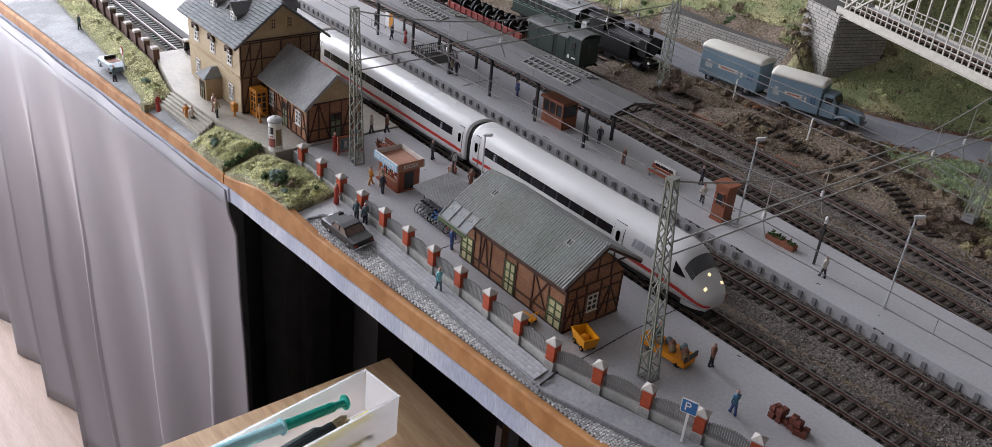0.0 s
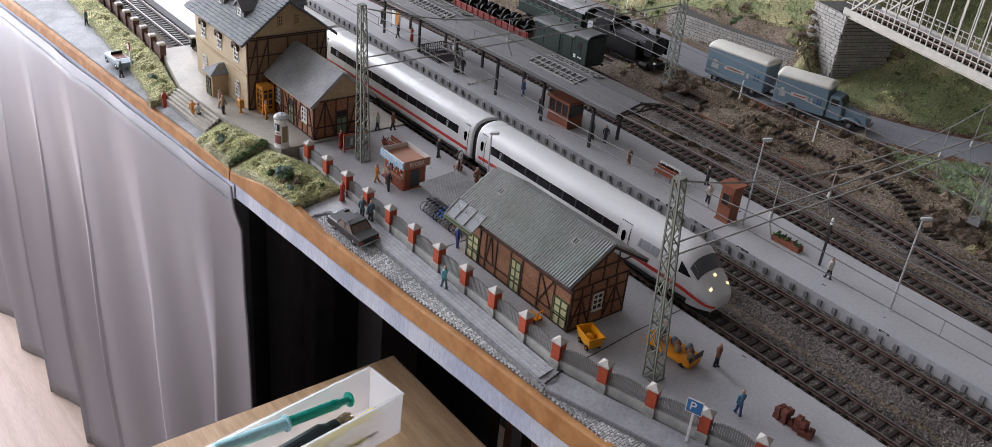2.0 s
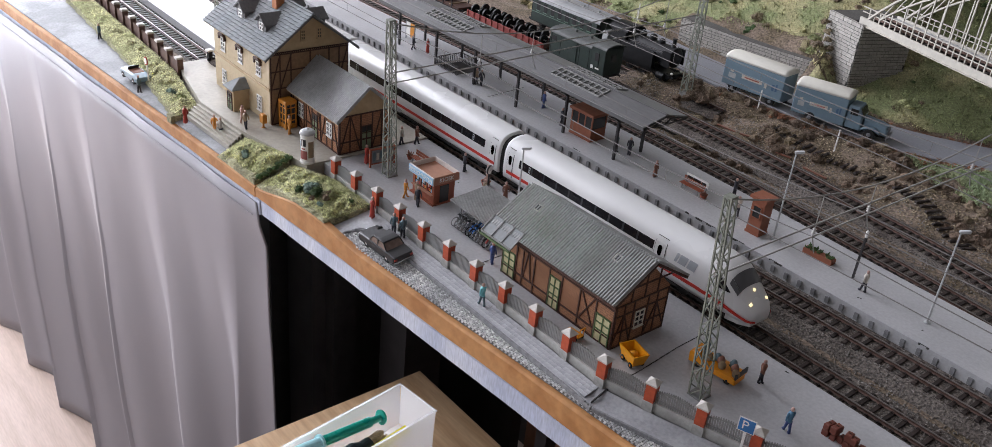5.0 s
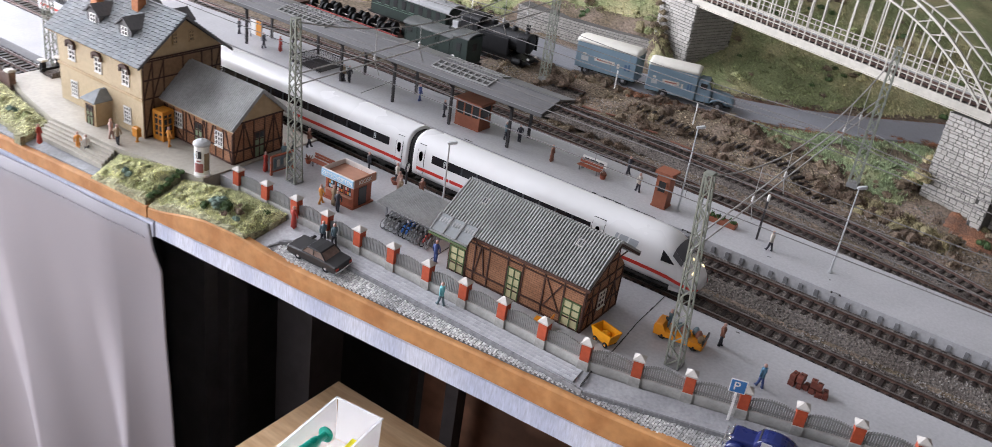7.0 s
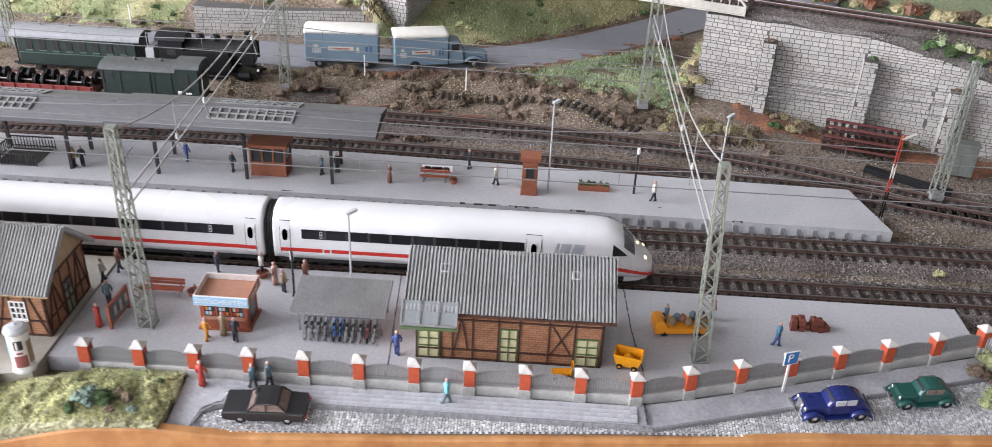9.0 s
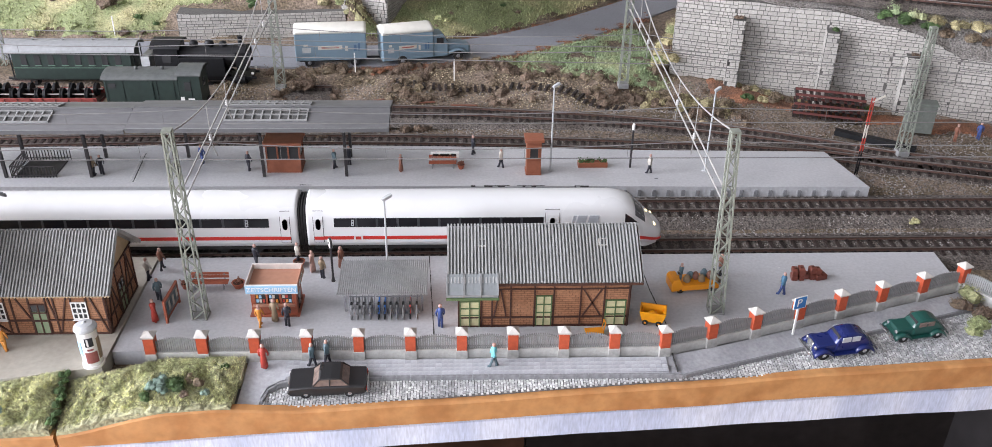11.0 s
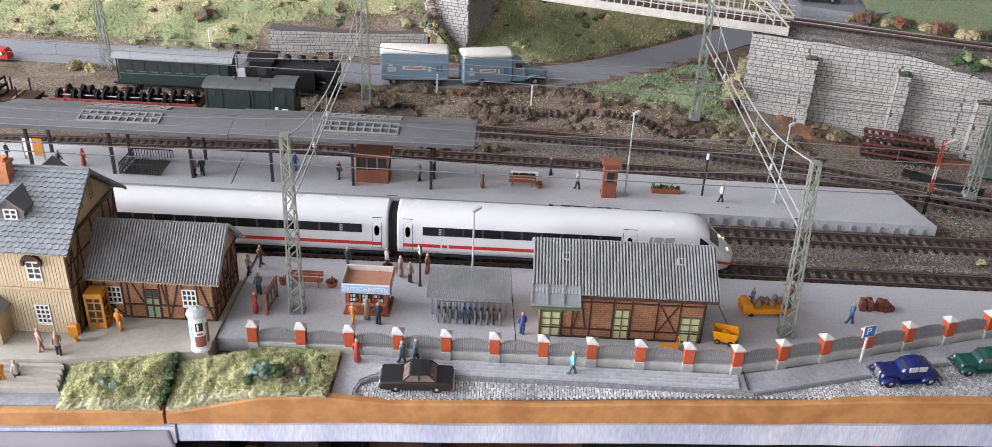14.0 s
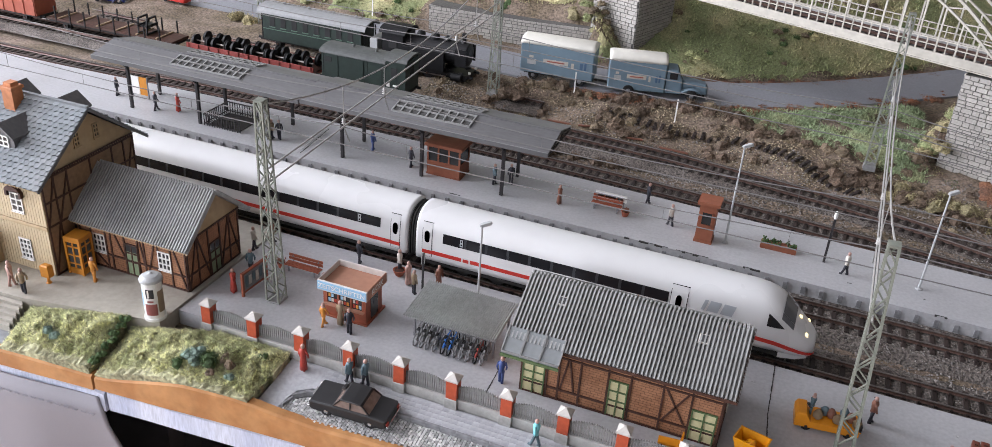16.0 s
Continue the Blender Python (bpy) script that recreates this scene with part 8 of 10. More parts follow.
part("steering_wheel", put(lathe(B(), [(0.0018, 0), (0.0020, 0.0003), (0.0018, 0.0006)], 12), Matrix.Translation((-0.0105, 0, 0.0125)) @ Matrix.Rotation(radians(35), 4, "Y")), M["black"], PT)
paint("sack_brown", (0.24, 0.17, 0.10), 0.9, vary=0.2)
rnd = random.Random(8)
for k in range(7):
    x, y = -0.0050 + 0.0035 * k, (-0.003, 0.003, 0.0)[k % 3]
    bm = lathe(B(), [(0.0012, 0), (0.0026, 0.0012), (0.0027, 0.0034), (0.0016, 0.0052), (0.0009, 0.0060)], 9)
    sk_ = solid("sack", bm, (M["sack_brown"], M["figure_slate"], M["figure_brown"])[k % 3], "stuffed sack on the platform truck", "sack", "sacks on the platform truck", smooth=True, m=Matrix.Translation((0.359 + x, 0.0705 + y + x * 0.1, 0.0067)) @ Matrix.Rotation(rnd.uniform(-0.3, 0.3), 4, "X"))
figure(0.3500, 0.0700, 0.0060, 3.1, "figure_slate", "small model driver on the platform truck", 0.0150)
CT = thing("tub_cart", Matrix.Translation((0.3230, 0.0300, 0)) @ Matrix.Rotation(radians(-14), 4, "Z"), "bright yellow open tub cart", "cart")
bm = B()
o = [[(-a, -b, z), (a, -b, z), (a, b, z), (-a, b, z)] for a, b, z in ((0.0066, 0.0042, 0.0022), (0.0088, 0.0060, 0.0108), (0.0080, 0.0052, 0.0108), (0.0060, 0.0036, 0.0035))]
loft(bm, o)
part("tub", bm, paint("yellow_bright", (0.76, 0.31, 0.006), 0.4), CT)
for x in (-0.0045, 0.0045):
    for s in (-1, 1):
        wheel(CT, x, s * 0.0045, 0.0020, 0.0020, 0.0012, s, "yellow")
part("sack", lathe(B(), [(0.0010, 0.0036), (0.0034, 0.0050), (0.0030, 0.0078), (0.0008, 0.0092)], 9), M["yellow_bright"], CT, smooth=True)
TB = thing("hand_trolley", Matrix.Translation((0.2820, 0.0165, 0)) @ Matrix.Rotation(radians(5), 4, "Z"), "small yellow hand trolley beside the shed", "trolley")
part("bed", box(B(), -0.0060, 0.0060, -0.0030, 0.0030, 0.0026, 0.0036), M["yellow"], TB)
part("handle", tube(B(), [(0.0055, -0.0022, 0.003), (0.0066, -0.0022, 0.0100), (0.0066, 0.0022, 0.0100), (0.0055, 0.0022, 0.003)], 0.0005, 5), M["yellow"], TB)
for x in (-0.004, 0.004):
    for s in (-1, 1):
        wheel(TB, x, s * 0.0034, 0.0015, 0.0015, 0.0010, s, "yellow")
LG = thing("luggage_heap", Matrix.Translation((0.4485, 0.0815, 0)) @ Matrix.Rotation(radians(3), 4, "Z"), "heap of red-brown suitcases and crates on the platform", "luggage")
paint("luggage_red", (0.15, 0.043, 0.028), 0.5)
for k in range(12):
    x = -0.0120 + 0.0042 * (k % 6) + rnd.uniform(-0.0005, 0.0005)
    z = 0 if k < 6 else 0.0046
    if k >= 6 and k % 3 == 2:
        continue
    w, d, h = rnd.uniform(0.0016, 0.0023), rnd.uniform(0.0026, 0.0038), rnd.uniform(0.0036, 0.0048)
    cs_ = part("suitcase", put(box(B(), -w, w, -d, d, 0, h, 0.0005), Matrix.Translation((x, rnd.uniform(-0.001, 0.001), z)) @ Matrix.Rotation(rnd.uniform(-0.25, 0.25), 4, "Z")), M["luggage_red"], LG)
    part("grip", beam(B(), (x - 0.0008, 0, z + h + 0.0003), (x + 0.0008, 0, z + h + 0.0003), 0.0005), M["timber"], cs_)


# ---- old rolling stock on the far tracks ----
def axle(parent, x, y0, z, r=0.0050, name="wheelset", steel="rail"):
    bm = B()
    cyl(bm, (x, y0 - 0.0135, z), (x, y0 + 0.0135, z), 0.0009, 8)
    w_ = part(name, bm, M[steel], parent)
    for s in (-1, 1):
        part("wheel", put(lathe(B(), [(r * 0.3, -0.0012), (r * 0.85, -0.0010), (r, -0.0012), (r, 0.0008), (r * 1.1, 0.0010), (r * 1.1, 0.0016), (r * 0.3, 0.0016)], 20), Matrix.Translation((x, y0 + s * 0.0083, z)) @ Matrix.Rotation(radians(90 * s), 4, "X")), M["loco_black"], w_)


def wagon_frame(w, x0, x1, y0, z, mat="underframe"):
    part("frame", box(B(), x0, x1, y0 - 0.0120, y0 + 0.0120, z + 0.0075, z + 0.0100), M[mat], w)
    for x in (x0 + 0.022, x1 - 0.022):
        axle(w, x, y0, z + 0.0055)
        for s in (-1, 1):
            part("axle_guard", box(B(), x - 0.0030, x + 0.0030, y0 + s * 0.0115 - 0.0008, y0 + s * 0.0115 + 0.0008, z + 0.0030, z + 0.0080), M[mat], w)
    for x, d in ((x0, -1), (x1, 1)):
        for s in (-1, 1):
            part("buffer", cyl(B(), (x, y0 + s * 0.0092, z + 0.0088), (x + d * 0.0042, y0 + s * 0.0092, z + 0.0088), 0.0013, 10), M["underframe"], w)


ZR, YW = 0.003, 0.3890
# oxide-red low-sided wagon carrying wheelsets
RW = thing("flat_wagon", Matrix(), "oxide-red low-sided wagon loaded with spare wheelsets", "wagon")
X0, X1 = -0.306, -0.155
wagon_frame(RW, X0, X1, YW, ZR, "wagon_red")
for s in (-1, 1):
    sd_ = part("side_board", box(B(), X0, X1, YW + s * 0.0140 - 0.0006, YW + s * 0.0140 + 0.0006, ZR + 0.0085, ZR + 0.0165, 0.0002), M["wagon_red"], RW)
    for k in range(13):
        x = X0 + 0.003 + (X1 - X0 - 0.006) * k / 12
        part("stanchion", box(B(), x - 0.0006, x + 0.0006, YW + s * 0.0150 - 0.0006, YW + s * 0.0150 + 0.0006, ZR + 0.0085, ZR + 0.0165), M["wagon_red"], sd_)
part("floor", box(B(), X0, X1, YW - 0.0134, YW + 0.0134, ZR + 0.0100, ZR + 0.0112), M["timber"], RW)
for k in range(12):
    x, y = X0 + 0.015 + 0.0236 * (k // 2) + 0.004 * (k % 2), YW - 0.0068 + 0.0136 * (k % 2)
    ws = thing("spare_wheelset", Matrix.Translation((x, y, ZR + 0.0178)) @ Matrix.Rotation(radians(90), 4, "Z"), "dark steel spare wheelset standing on the wagon", "wheelset", "wheelsets on the wagon")
    axle(ws, 0, 0, 0, 0.0060, "axle", "rail_top")
# green brake van
BV = thing("brake_van", Matrix(), "dark green goods brake van with a grey roof and cab", "wagon")
X0, X1 = -0.147, -0.053
wagon_frame(BV, X0, X1, YW, ZR)
part("body", box(B(), X0 + 0.002, X1 - 0.022, YW - 0.0145, YW + 0.0145, ZR + 0.0100, ZR + 0.0360), M["green_loco"], BV)
part("cab", box(B(), X1 - 0.0218, X1 - 0.001, YW - 0.0145, YW + 0.0145, ZR + 0.0100, ZR + 0.0400), M["green_loco"], BV)


def curved_roof(x0, x1, y0, hw, z, rise, mat, parent, label):
    bm = B()
    n = 12
    loft(bm, [[(x, y0 - hw * math.cos(math.pi * j / n), z + rise * math.sin(math.pi * j / n)) for j in range(n + 1)] + [(x, y0 + hw * math.cos(math.pi * j / n), z - 0.0006 + (rise - 0.0002) * math.sin(math.pi * j / n) * 0.9) for j in range(n + 1)] for x in (x0, x1)])
    part("roof", bm, mat, parent, label, smooth=False)


paint("van_roof", (0.085, 0.09, 0.086), 0.6, vary=0.15)
paint("carriage_roof", (0.25, 0.255, 0.255), 0.5, vary=0.1)
curved_roof(X0, X1 - 0.022, YW, 0.0158, ZR + 0.0360, 0.0050, M["van_roof"], BV, "dark grey curved roof")
curved_roof(X1 - 0.0235, X1 + 0.001, YW, 0.0158, ZR + 0.0400, 0.0050, M["van_roof"], BV, "dark grey cab roof")
for s in (-1, 1):
    y = YW + s * 0.0146
    for k in range(6):
        x = X0 + 0.004 + k * 0.0160
        if x < X1 - 0.003:
            part("plank_joint", box(B(), x, x + 0.0003, y - 0.0002, y + 0.0002, ZR + 0.0105, ZR + 0.0355), M["loco_black"], BV)
    part("sliding_door", box(B(), X0 + 0.028, X0 + 0.048, y - 0.0005, y + 0.0005, ZR + 0.0110, ZR + 0.0345), M["green_loco"], BV)
    part("cab_window", box(B(), X1 - 0.0160, X1 - 0.0100, y - 0.0003, y + 0.0003, ZR + 0.0240, ZR + 0.0330), M["glass_dark"], BV)
    part("side_window", box(B(), X0 + 0.006, X0 + 0.013, y - 0.0003, y + 0.0003, ZR + 0.0270, ZR + 0.0320), M["glass_dark"], BV)
    part("marking", box(B(), X1 - 0.0210, X1 - 0.0175, y - 0.0004, y + 0.0004, ZR + 0.0140, ZR + 0.0180), M["white_paint"], BV)
    part("marking", box(B(), X1 - 0.0140, X1 - 0.0080, y - 0.0004, y + 0.0004, ZR + 0.0150, ZR + 0.0165), M["white_paint"], BV)
part("end_window", box(B(), X1 - 0.0011, X1 - 0.0006, YW - 0.004, YW + 0.004, ZR + 0.0250, ZR + 0.0330), M["glass_dark"], BV)
for x in (X0 + 0.030, X0 + 0.055):
    part("roof_vent", lathe(B(), [(0.0014, 0), (0.0014, 0.0020), (0.0020, 0.0024), (0.0010, 0.0032)], 10, (x, YW, ZR + 0.0408)), M["van_roof"], BV)
# stake wagon and covered wagon
SWG = thing("stake_wagon", Matrix(), "dark flat wagon with upright stakes and a brake cabin", "wagon")
X0, X1 = -0.490, -0.325
wagon_frame(SWG, X0, X1, YW, ZR)
part("floor", box(B(), X0, X1, YW - 0.0140, YW + 0.0140, ZR + 0.0100, ZR + 0.0122), M["timber"], SWG)
for k in range(8):
    for s in (-1, 1):
        x = X0 + 0.012 + 0.0198 * k
        part("stake", beam(B(), (x, YW + s * 0.0142, ZR + 0.008), (x, YW + s * 0.0142, ZR + 0.0260), 0.0012), M["loco_black"], SWG)
for dx in (-0.0055, 0.0055):
    for z_, w_ in ((0.0, 0.0095), (0.0085, 0.0095), (0.0160, 0.0070)):
        part("brake_stand", box(B(), -0.366 + dx - 0.0008, -0.366 + dx + 0.0008, YW - w_, YW + w_, ZR + 0.0122 + z_, ZR + 0.0140 + z_), M["loco_black"], SWG, "dark iron brake stand")
    for s in (-1, 1):
        part("brake_stand", beam(B(), (-0.366 + dx, YW + s * 0.0090, ZR + 0.0122), (-0.366 + dx, YW + s * 0.0066, ZR + 0.0300), 0.0014), M["loco_black"], SWG)
part("brake_seat", box(B(), -0.373, -0.359, YW - 0.0078, YW + 0.0078, ZR + 0.0200, ZR + 0.0214, 0.0004), M["loco_black"], SWG)
for k in range(6):
    part("floor_batten", box(B(), X0 + 0.014 + 0.026 * k, X0 + 0.016 + 0.026 * k, YW - 0.0138, YW + 0.0138, ZR + 0.0122, ZR + 0.0134), M["figure_tan"], SWG)
BW = thing("covered_wagon", Matrix(), "red-brown covered goods wagon", "wagon")
wagon_frame(BW, -0.645, -0.503, YW, ZR)
part("body", box(B(), -0.643, -0.505, YW - 0.0145, YW + 0.0145, ZR + 0.0100, ZR + 0.0400), paint("covered_red", (0.34, 0.085, 0.05), 0.6), BW)
curved_roof(-0.645, -0.503, YW, 0.0158, ZR + 0.0400, 0.0055, M["van_roof"], BW, "dark curved roof")
for k in range(10):
    x = -0.640 + 0.0148 * k
    part("rib", box(B(), x - 0.0006, x + 0.0006, YW - 0.0153, YW + 0.0153, ZR + 0.0100, ZR + 0.0400), M["covered_red"], BW)
# green passenger carriage
Y5, Z5 = 0.4635, 0.001
PC = thing("passenger_carriage", Matrix(), "old green passenger carriage with a pale grey roof", "carriage")
X0, X1 = -0.268, -0.1365
wagon_frame(PC, X0, X1, Y5, Z5)
part("body", box(B(), X0 + 0.006, X1 - 0.006, Y5 - 0.0150, Y5 + 0.0150, Z5 + 0.0100, Z5 + 0.0390), M["green_loco"], PC)
curved_roof(X0, X1, Y5, 0.0172, Z5 + 0.0390, 0.0075, M["carriage_roof"], PC, "pale grey curved roof")
for s in (-1, 1):
    y = Y5 + s * 0.0151
    for k in range(8):
        x = X0 + 0.018 + 0.0136 * k
        wv = part("window", box(B(), x - 0.0030, x + 0.0030, y - 0.0003, y + 0.0003, Z5 + 0.0250, Z5 + 0.0355), M["glass_dark"], PC, "dark window in a green frame")
        part("frame", box(B(), x - 0.0036, x + 0.0036, y - 0.0006, y + 0.0006, Z5 + 0.0240, Z5 + 0.0250), paint("green_pale", (0.09, 0.15, 0.11), 0.5), wv)
    part("waist_line", box(B(), X0 + 0.006, X1 - 0.006, y - 0.0004, y + 0.0004, Z5 + 0.0215, Z5 + 0.0222), M["green_pale"], PC)
for x in (X0 + 0.025, X0 + 0.055, X0 + 0.085, X0 + 0.112):
    part("roof_vent", lathe(B(), [(0.0012, 0), (0.0012, 0.0016), (0.0019, 0.0020), (0.0008, 0.0030)], 10, (x, Y5, Z5 + 0.0460)), M["carriage_roof"], PC)
for x in (X0 + 0.003, X1 - 0.003):
    for s in (-1, 1):
        part("end_post", beam(B(), (x, Y5 + s * 0.012, Z5 + 0.010), (x, Y5 + s * 0.012, Z5 + 0.039), 0.0010), M["loco_black"], PC)
    part("platform_rail", beam(B(), (x, Y5 - 0.012, Z5 + 0.020), (x, Y5 + 0.012, Z5 + 0.020), 0.0008), M["loco_black"], PC)
# black steam engine
SE = thing("steam_engine", Matrix(), "black tank steam engine with domes and chimney", "locomotive")
part("frame", box(B(), -0.122, -0.022, Y5 - 0.0118, Y5 + 0.0118, Z5 + 0.0070, Z5 + 0.0110), M["loco_black"], SE)
part("boiler", put(lathe(B(), [(0.0030, -0.0605), (0.0112, -0.0600), (0.0116, -0.05), (0.0116, 0.0), (0.0119, 0.0004), (0.0119, 0.0140), (0.0102, 0.0150), (0.0060, 0.0158)], 24), Matrix.Translation((-0.040, Y5, Z5 + 0.0295)) @ Matrix.Rotation(radians(90), 4, "Y")), M["loco_black"], SE, smooth=False)
part("cab", box(B(), -0.118, -0.094, Y5 - 0.0148, Y5 + 0.0148, Z5 + 0.0110, Z5 + 0.0425), M["loco_black"], SE)
curved_roof(-0.121, -0.091, Y5, 0.0160, Z5 + 0.0425, 0.0058, M["loco_black"], SE, "black cab roof")
for s in (-1, 1):
    y = Y5 + s * 0.0149
    part("cab_window", box(B(), -0.110, -0.101, y - 0.0003, y + 0.0003, Z5 + 0.0270, Z5 + 0.0355), M["glass_dark"], SE)
    part("side_tank", box(B(), -0.0938, -0.0480, Y5 + s * 0.0122 - 0.0026, Y5 + s * 0.0122 + 0.0026, Z5 + 0.0120, Z5 + 0.0320, 0.0005), M["loco_black"], SE, "riveted side tank")
    part("cylinder", put(lathe(B(), [(0.0030, -0.0060), (0.0042, -0.0055), (0.0042, 0.0055), (0.0030, 0.0060)], 14), Matrix.Translation((-0.034, Y5 + s * 0.0118, Z5 + 0.0080)) @ Matrix.Rotation(radians(90), 4, "Y")), M["loco_black"], SE)
    part("coupling_rod", beam(B(), (-0.088, Y5 + s * 0.0108, Z5 + 0.0062), (-0.046, Y5 + s * 0.0108, Z5 + 0.0062), 0.0008, 0.0014), M["rail_top"], SE)
    part("smoke_deflector", box(B(), -0.0360, -0.0240, Y5 + s * 0.0128 - 0.0004, Y5 + s * 0.0128 + 0.0004, Z5 + 0.0200, Z5 + 0.0380), M["loco_black"], SE)
for x in (-0.112, -0.086, -0.067, -0.048, -0.030):
    axle(SE, x, Y5, Z5 + 0.0068, 0.0066 if -0.1 < x < -0.04 else 0.0045)
for x, r, h in ((-0.080, 0.0044, 0.0070), (-0.064, 0.0048, 0.0075), (-0.050, 0.0040, 0.0060)):
    part("dome", lathe(B(), [(r, 0), (r, h * 0.55), (r * 0.75, h * 0.85), (r * 0.2, h)], 16, (x, Y5, Z5 + 0.0400)), M["loco_black"], SE)
part("chimney", lathe(B(), [(0.0034, 0), (0.0024, 0.003), (0.0024, 0.0095), (0.0031, 0.0105), (0.0022, 0.0110)], 14, (-0.0320, Y5, Z5 + 0.0400)), M["loco_black"], SE)
part("handrail", beam(B(), (-0.092, Y5 - 0.0112, Z5 + 0.0345), (-0.028, Y5 - 0.0112, Z5 + 0.0345), 0.0005), M["rail_top"], SE)
for s in (-1, 1):
    part("buffer", cyl(B(), (-0.022, Y5 + s * 0.0092, Z5 + 0.0090), (-0.0175, Y5 + s * 0.0092, Z5 + 0.0090), 0.0014, 10), M["loco_black"], SE)
    part("lamp", cyl(B(), (-0.0222, Y5 + s * 0.0085, Z5 + 0.0135), (-0.0200, Y5 + s * 0.0085, Z5 + 0.0135), 0.0013, 10), M["white_paint"], SE)
# pale tender box behind the engine
TE = thing("coal_tender", Matrix(), "grey coal tender coupled behind the engine", "tender")
part("body", box(B(), -0.1325, -0.1240, Y5 - 0.0135, Y5 + 0.0135, Z5 + 0.0080, Z5 + 0.0330, 0.0008), M["lamp_grey"], TE)

# buffer stop on the siding
BS = thing("buffer_stop", Matrix.Translation((-0.3020, 0.0300, 0)), "dark buffer stop with a wheel-like drum at the siding's end", "buffer stop")
for s in (-1, 1):
    part("upright", box(B(), -0.0026, 0.0026, s * 0.0085 - 0.0022, s * 0.0085 + 0.0022, -0.006, 0.0125, 0.0005), M["loco_black"], BS)
    part("cap", box(B(), -0.0040, 0.0038, s * 0.0085 - 0.0034, s * 0.0085 + 0.0034, 0.0125, 0.0142, 0.0006), M["figure_pale"], BS, "pale cap")
    part("strut", beam(B(), (0.016, s * 0.0085, -0.006), (0.001, s * 0.0085, 0.0095), 0.0016), M["loco_black"], BS)
    part("buffer", cyl(B(), (-0.006, s * 0.0085, 0.006), (0, s * 0.0085, 0.006), 0.0020, 10), M["rail_top"], BS)
part("cross_bar", box(B(), 0.0028, 0.0046, -0.0130, 0.0130, 0.0035, 0.0062, 0.0003), M["loco_black"], BS)
bm = lathe(B(), [(0.0012, 0.0030), (0.0030, 0.0030), (0.0034, 0.0024), (0.0046, 0.0024), (0.0048, 0.0), (0.0010, 0.0)], 20)
bm.transform(Matrix.Translation((0.0200, 0.0070, 0.0060)) @ Matrix.Rotation(radians(-35), 4, "Z") @ Matrix.Rotation(radians(90), 4, "Y"))
part("drum", bm, M["figure_tan"], BS, "tan wheel-like drum")
part("mound", box(B(), 0.004, 0.020, -0.0120, 0.0120, -0.006, 0.0050, 0.003), M["ballast"], BS)


# ---- grass, scrub, gravel ----
M["straw_grass"] = material("straw_green_grass", (0.76, 0.755, 0.50), 0.95, vary=0.3, scale=500, bump=0.6, depth=0.001, second=(0.53, 0.55, 0.32), mix_scale=42, contrast=(0.46, 0.64), island=0.5)
for name, share in (("straw_grass", 0.58),):
    nt = M[name].node_tree
    bs = nt.nodes["Principled BSDF"]
    bs.inputs["Sheen Weight"].default_value, bs.inputs["Sheen Roughness"].default_value = 0.35, 0.5
    thin, both = nt.nodes.new("ShaderNodeBsdfTranslucent"), nt.nodes.new("ShaderNodeMixShader")
    nt.links.new(bs.inputs["Base Color"].links[0].from_socket, thin.inputs["Color"])
    both.inputs["Fac"].default_value = share
    nt.links.new(bs.outputs["BSDF"], both.inputs[1])
    nt.links.new(thin.outputs["BSDF"], both.inputs[2])
    nt.links.new(both.outputs["Shader"], nt.nodes["Material Output"].inputs["Surface"])
M["turf_base"] = material("turf_base", (0.40, 0.39, 0.235), 0.95, vary=0.5, scale=500, bump=1.0, depth=0.0015, second=(0.26, 0.25, 0.15), mix_scale=60)
M["bank_grass"] = material("fresh_green_grass", (0.27, 0.335, 0.185), 0.95, vary=0.4, scale=500, bump=0.8, depth=0.001, second=(0.34, 0.355, 0.20), mix_scale=26, contrast=(0.5, 0.66), island=0.5)
M["slope_grass"] = material("slope_green_grass", (0.245, 0.275, 0.13), 0.95, vary=0.4, scale=500, bump=0.8, depth=0.001, second=(0.42, 0.385, 0.21), mix_scale=18, contrast=(0.45, 0.62), island=0.5)
M["scrub"] = material("dry_brown_scrub", (0.125, 0.088, 0.062), 0.95, vary=0.6, scale=700, bump=1.0, depth=0.0012, second=(0.235, 0.19, 0.12), mix_scale=24, contrast=(0.48, 0.68), island=0.3)
M["dry_bush"] = material("dry_straw_bush", (0.27, 0.235, 0.13), 0.95, vary=0.5, scale=700, bump=1.0, depth=0.0012, second=(0.36, 0.31, 0.17), mix_scale=40, island=0.4)
M["gravel"] = material("loose_gravel", (0.225, 0.208, 0.192), 0.9, vary=0.3, scale=600, bump=0.2, island=0.36, second=(0.15, 0.13, 0.115), mix_scale=18)
M["earth_crumb"] = material("earth_crumbs", (0.20, 0.15, 0.105), 0.95, vary=0.4, scale=600, bump=0.2, island=0.5, second=(0.30, 0.25, 0.17), mix_scale=22)
M["rust_gravel"] = material("rust_red_gravel", (0.27, 0.12, 0.065), 0.95, vary=0.6, scale=700, bump=1.0, depth=0.0012, second=(0.16, 0.085, 0.055), mix_scale=60, island=0.25)


def inside(poly, x, y):
    hit = False
    for (a, b), (c, d) in zip(poly, poly[1:] + poly[:1]):
        if (b > y) != (d > y) and x < (c - a) * (y - b) / (d - b) + a:
            hit = not hit
    return hit


def edge_gap(poly, x, y):
    best = 9
    p = Vector((x, y))
    for a, b in zip(poly, poly[1:] + poly[:1]):
        a, b = Vector(a), Vector(b)
        d = b - a
        t = max(0, min(1, (p - a).dot(d) / d.dot(d)))
        best = min(best, (p - (a + d * t)).length)
    return best


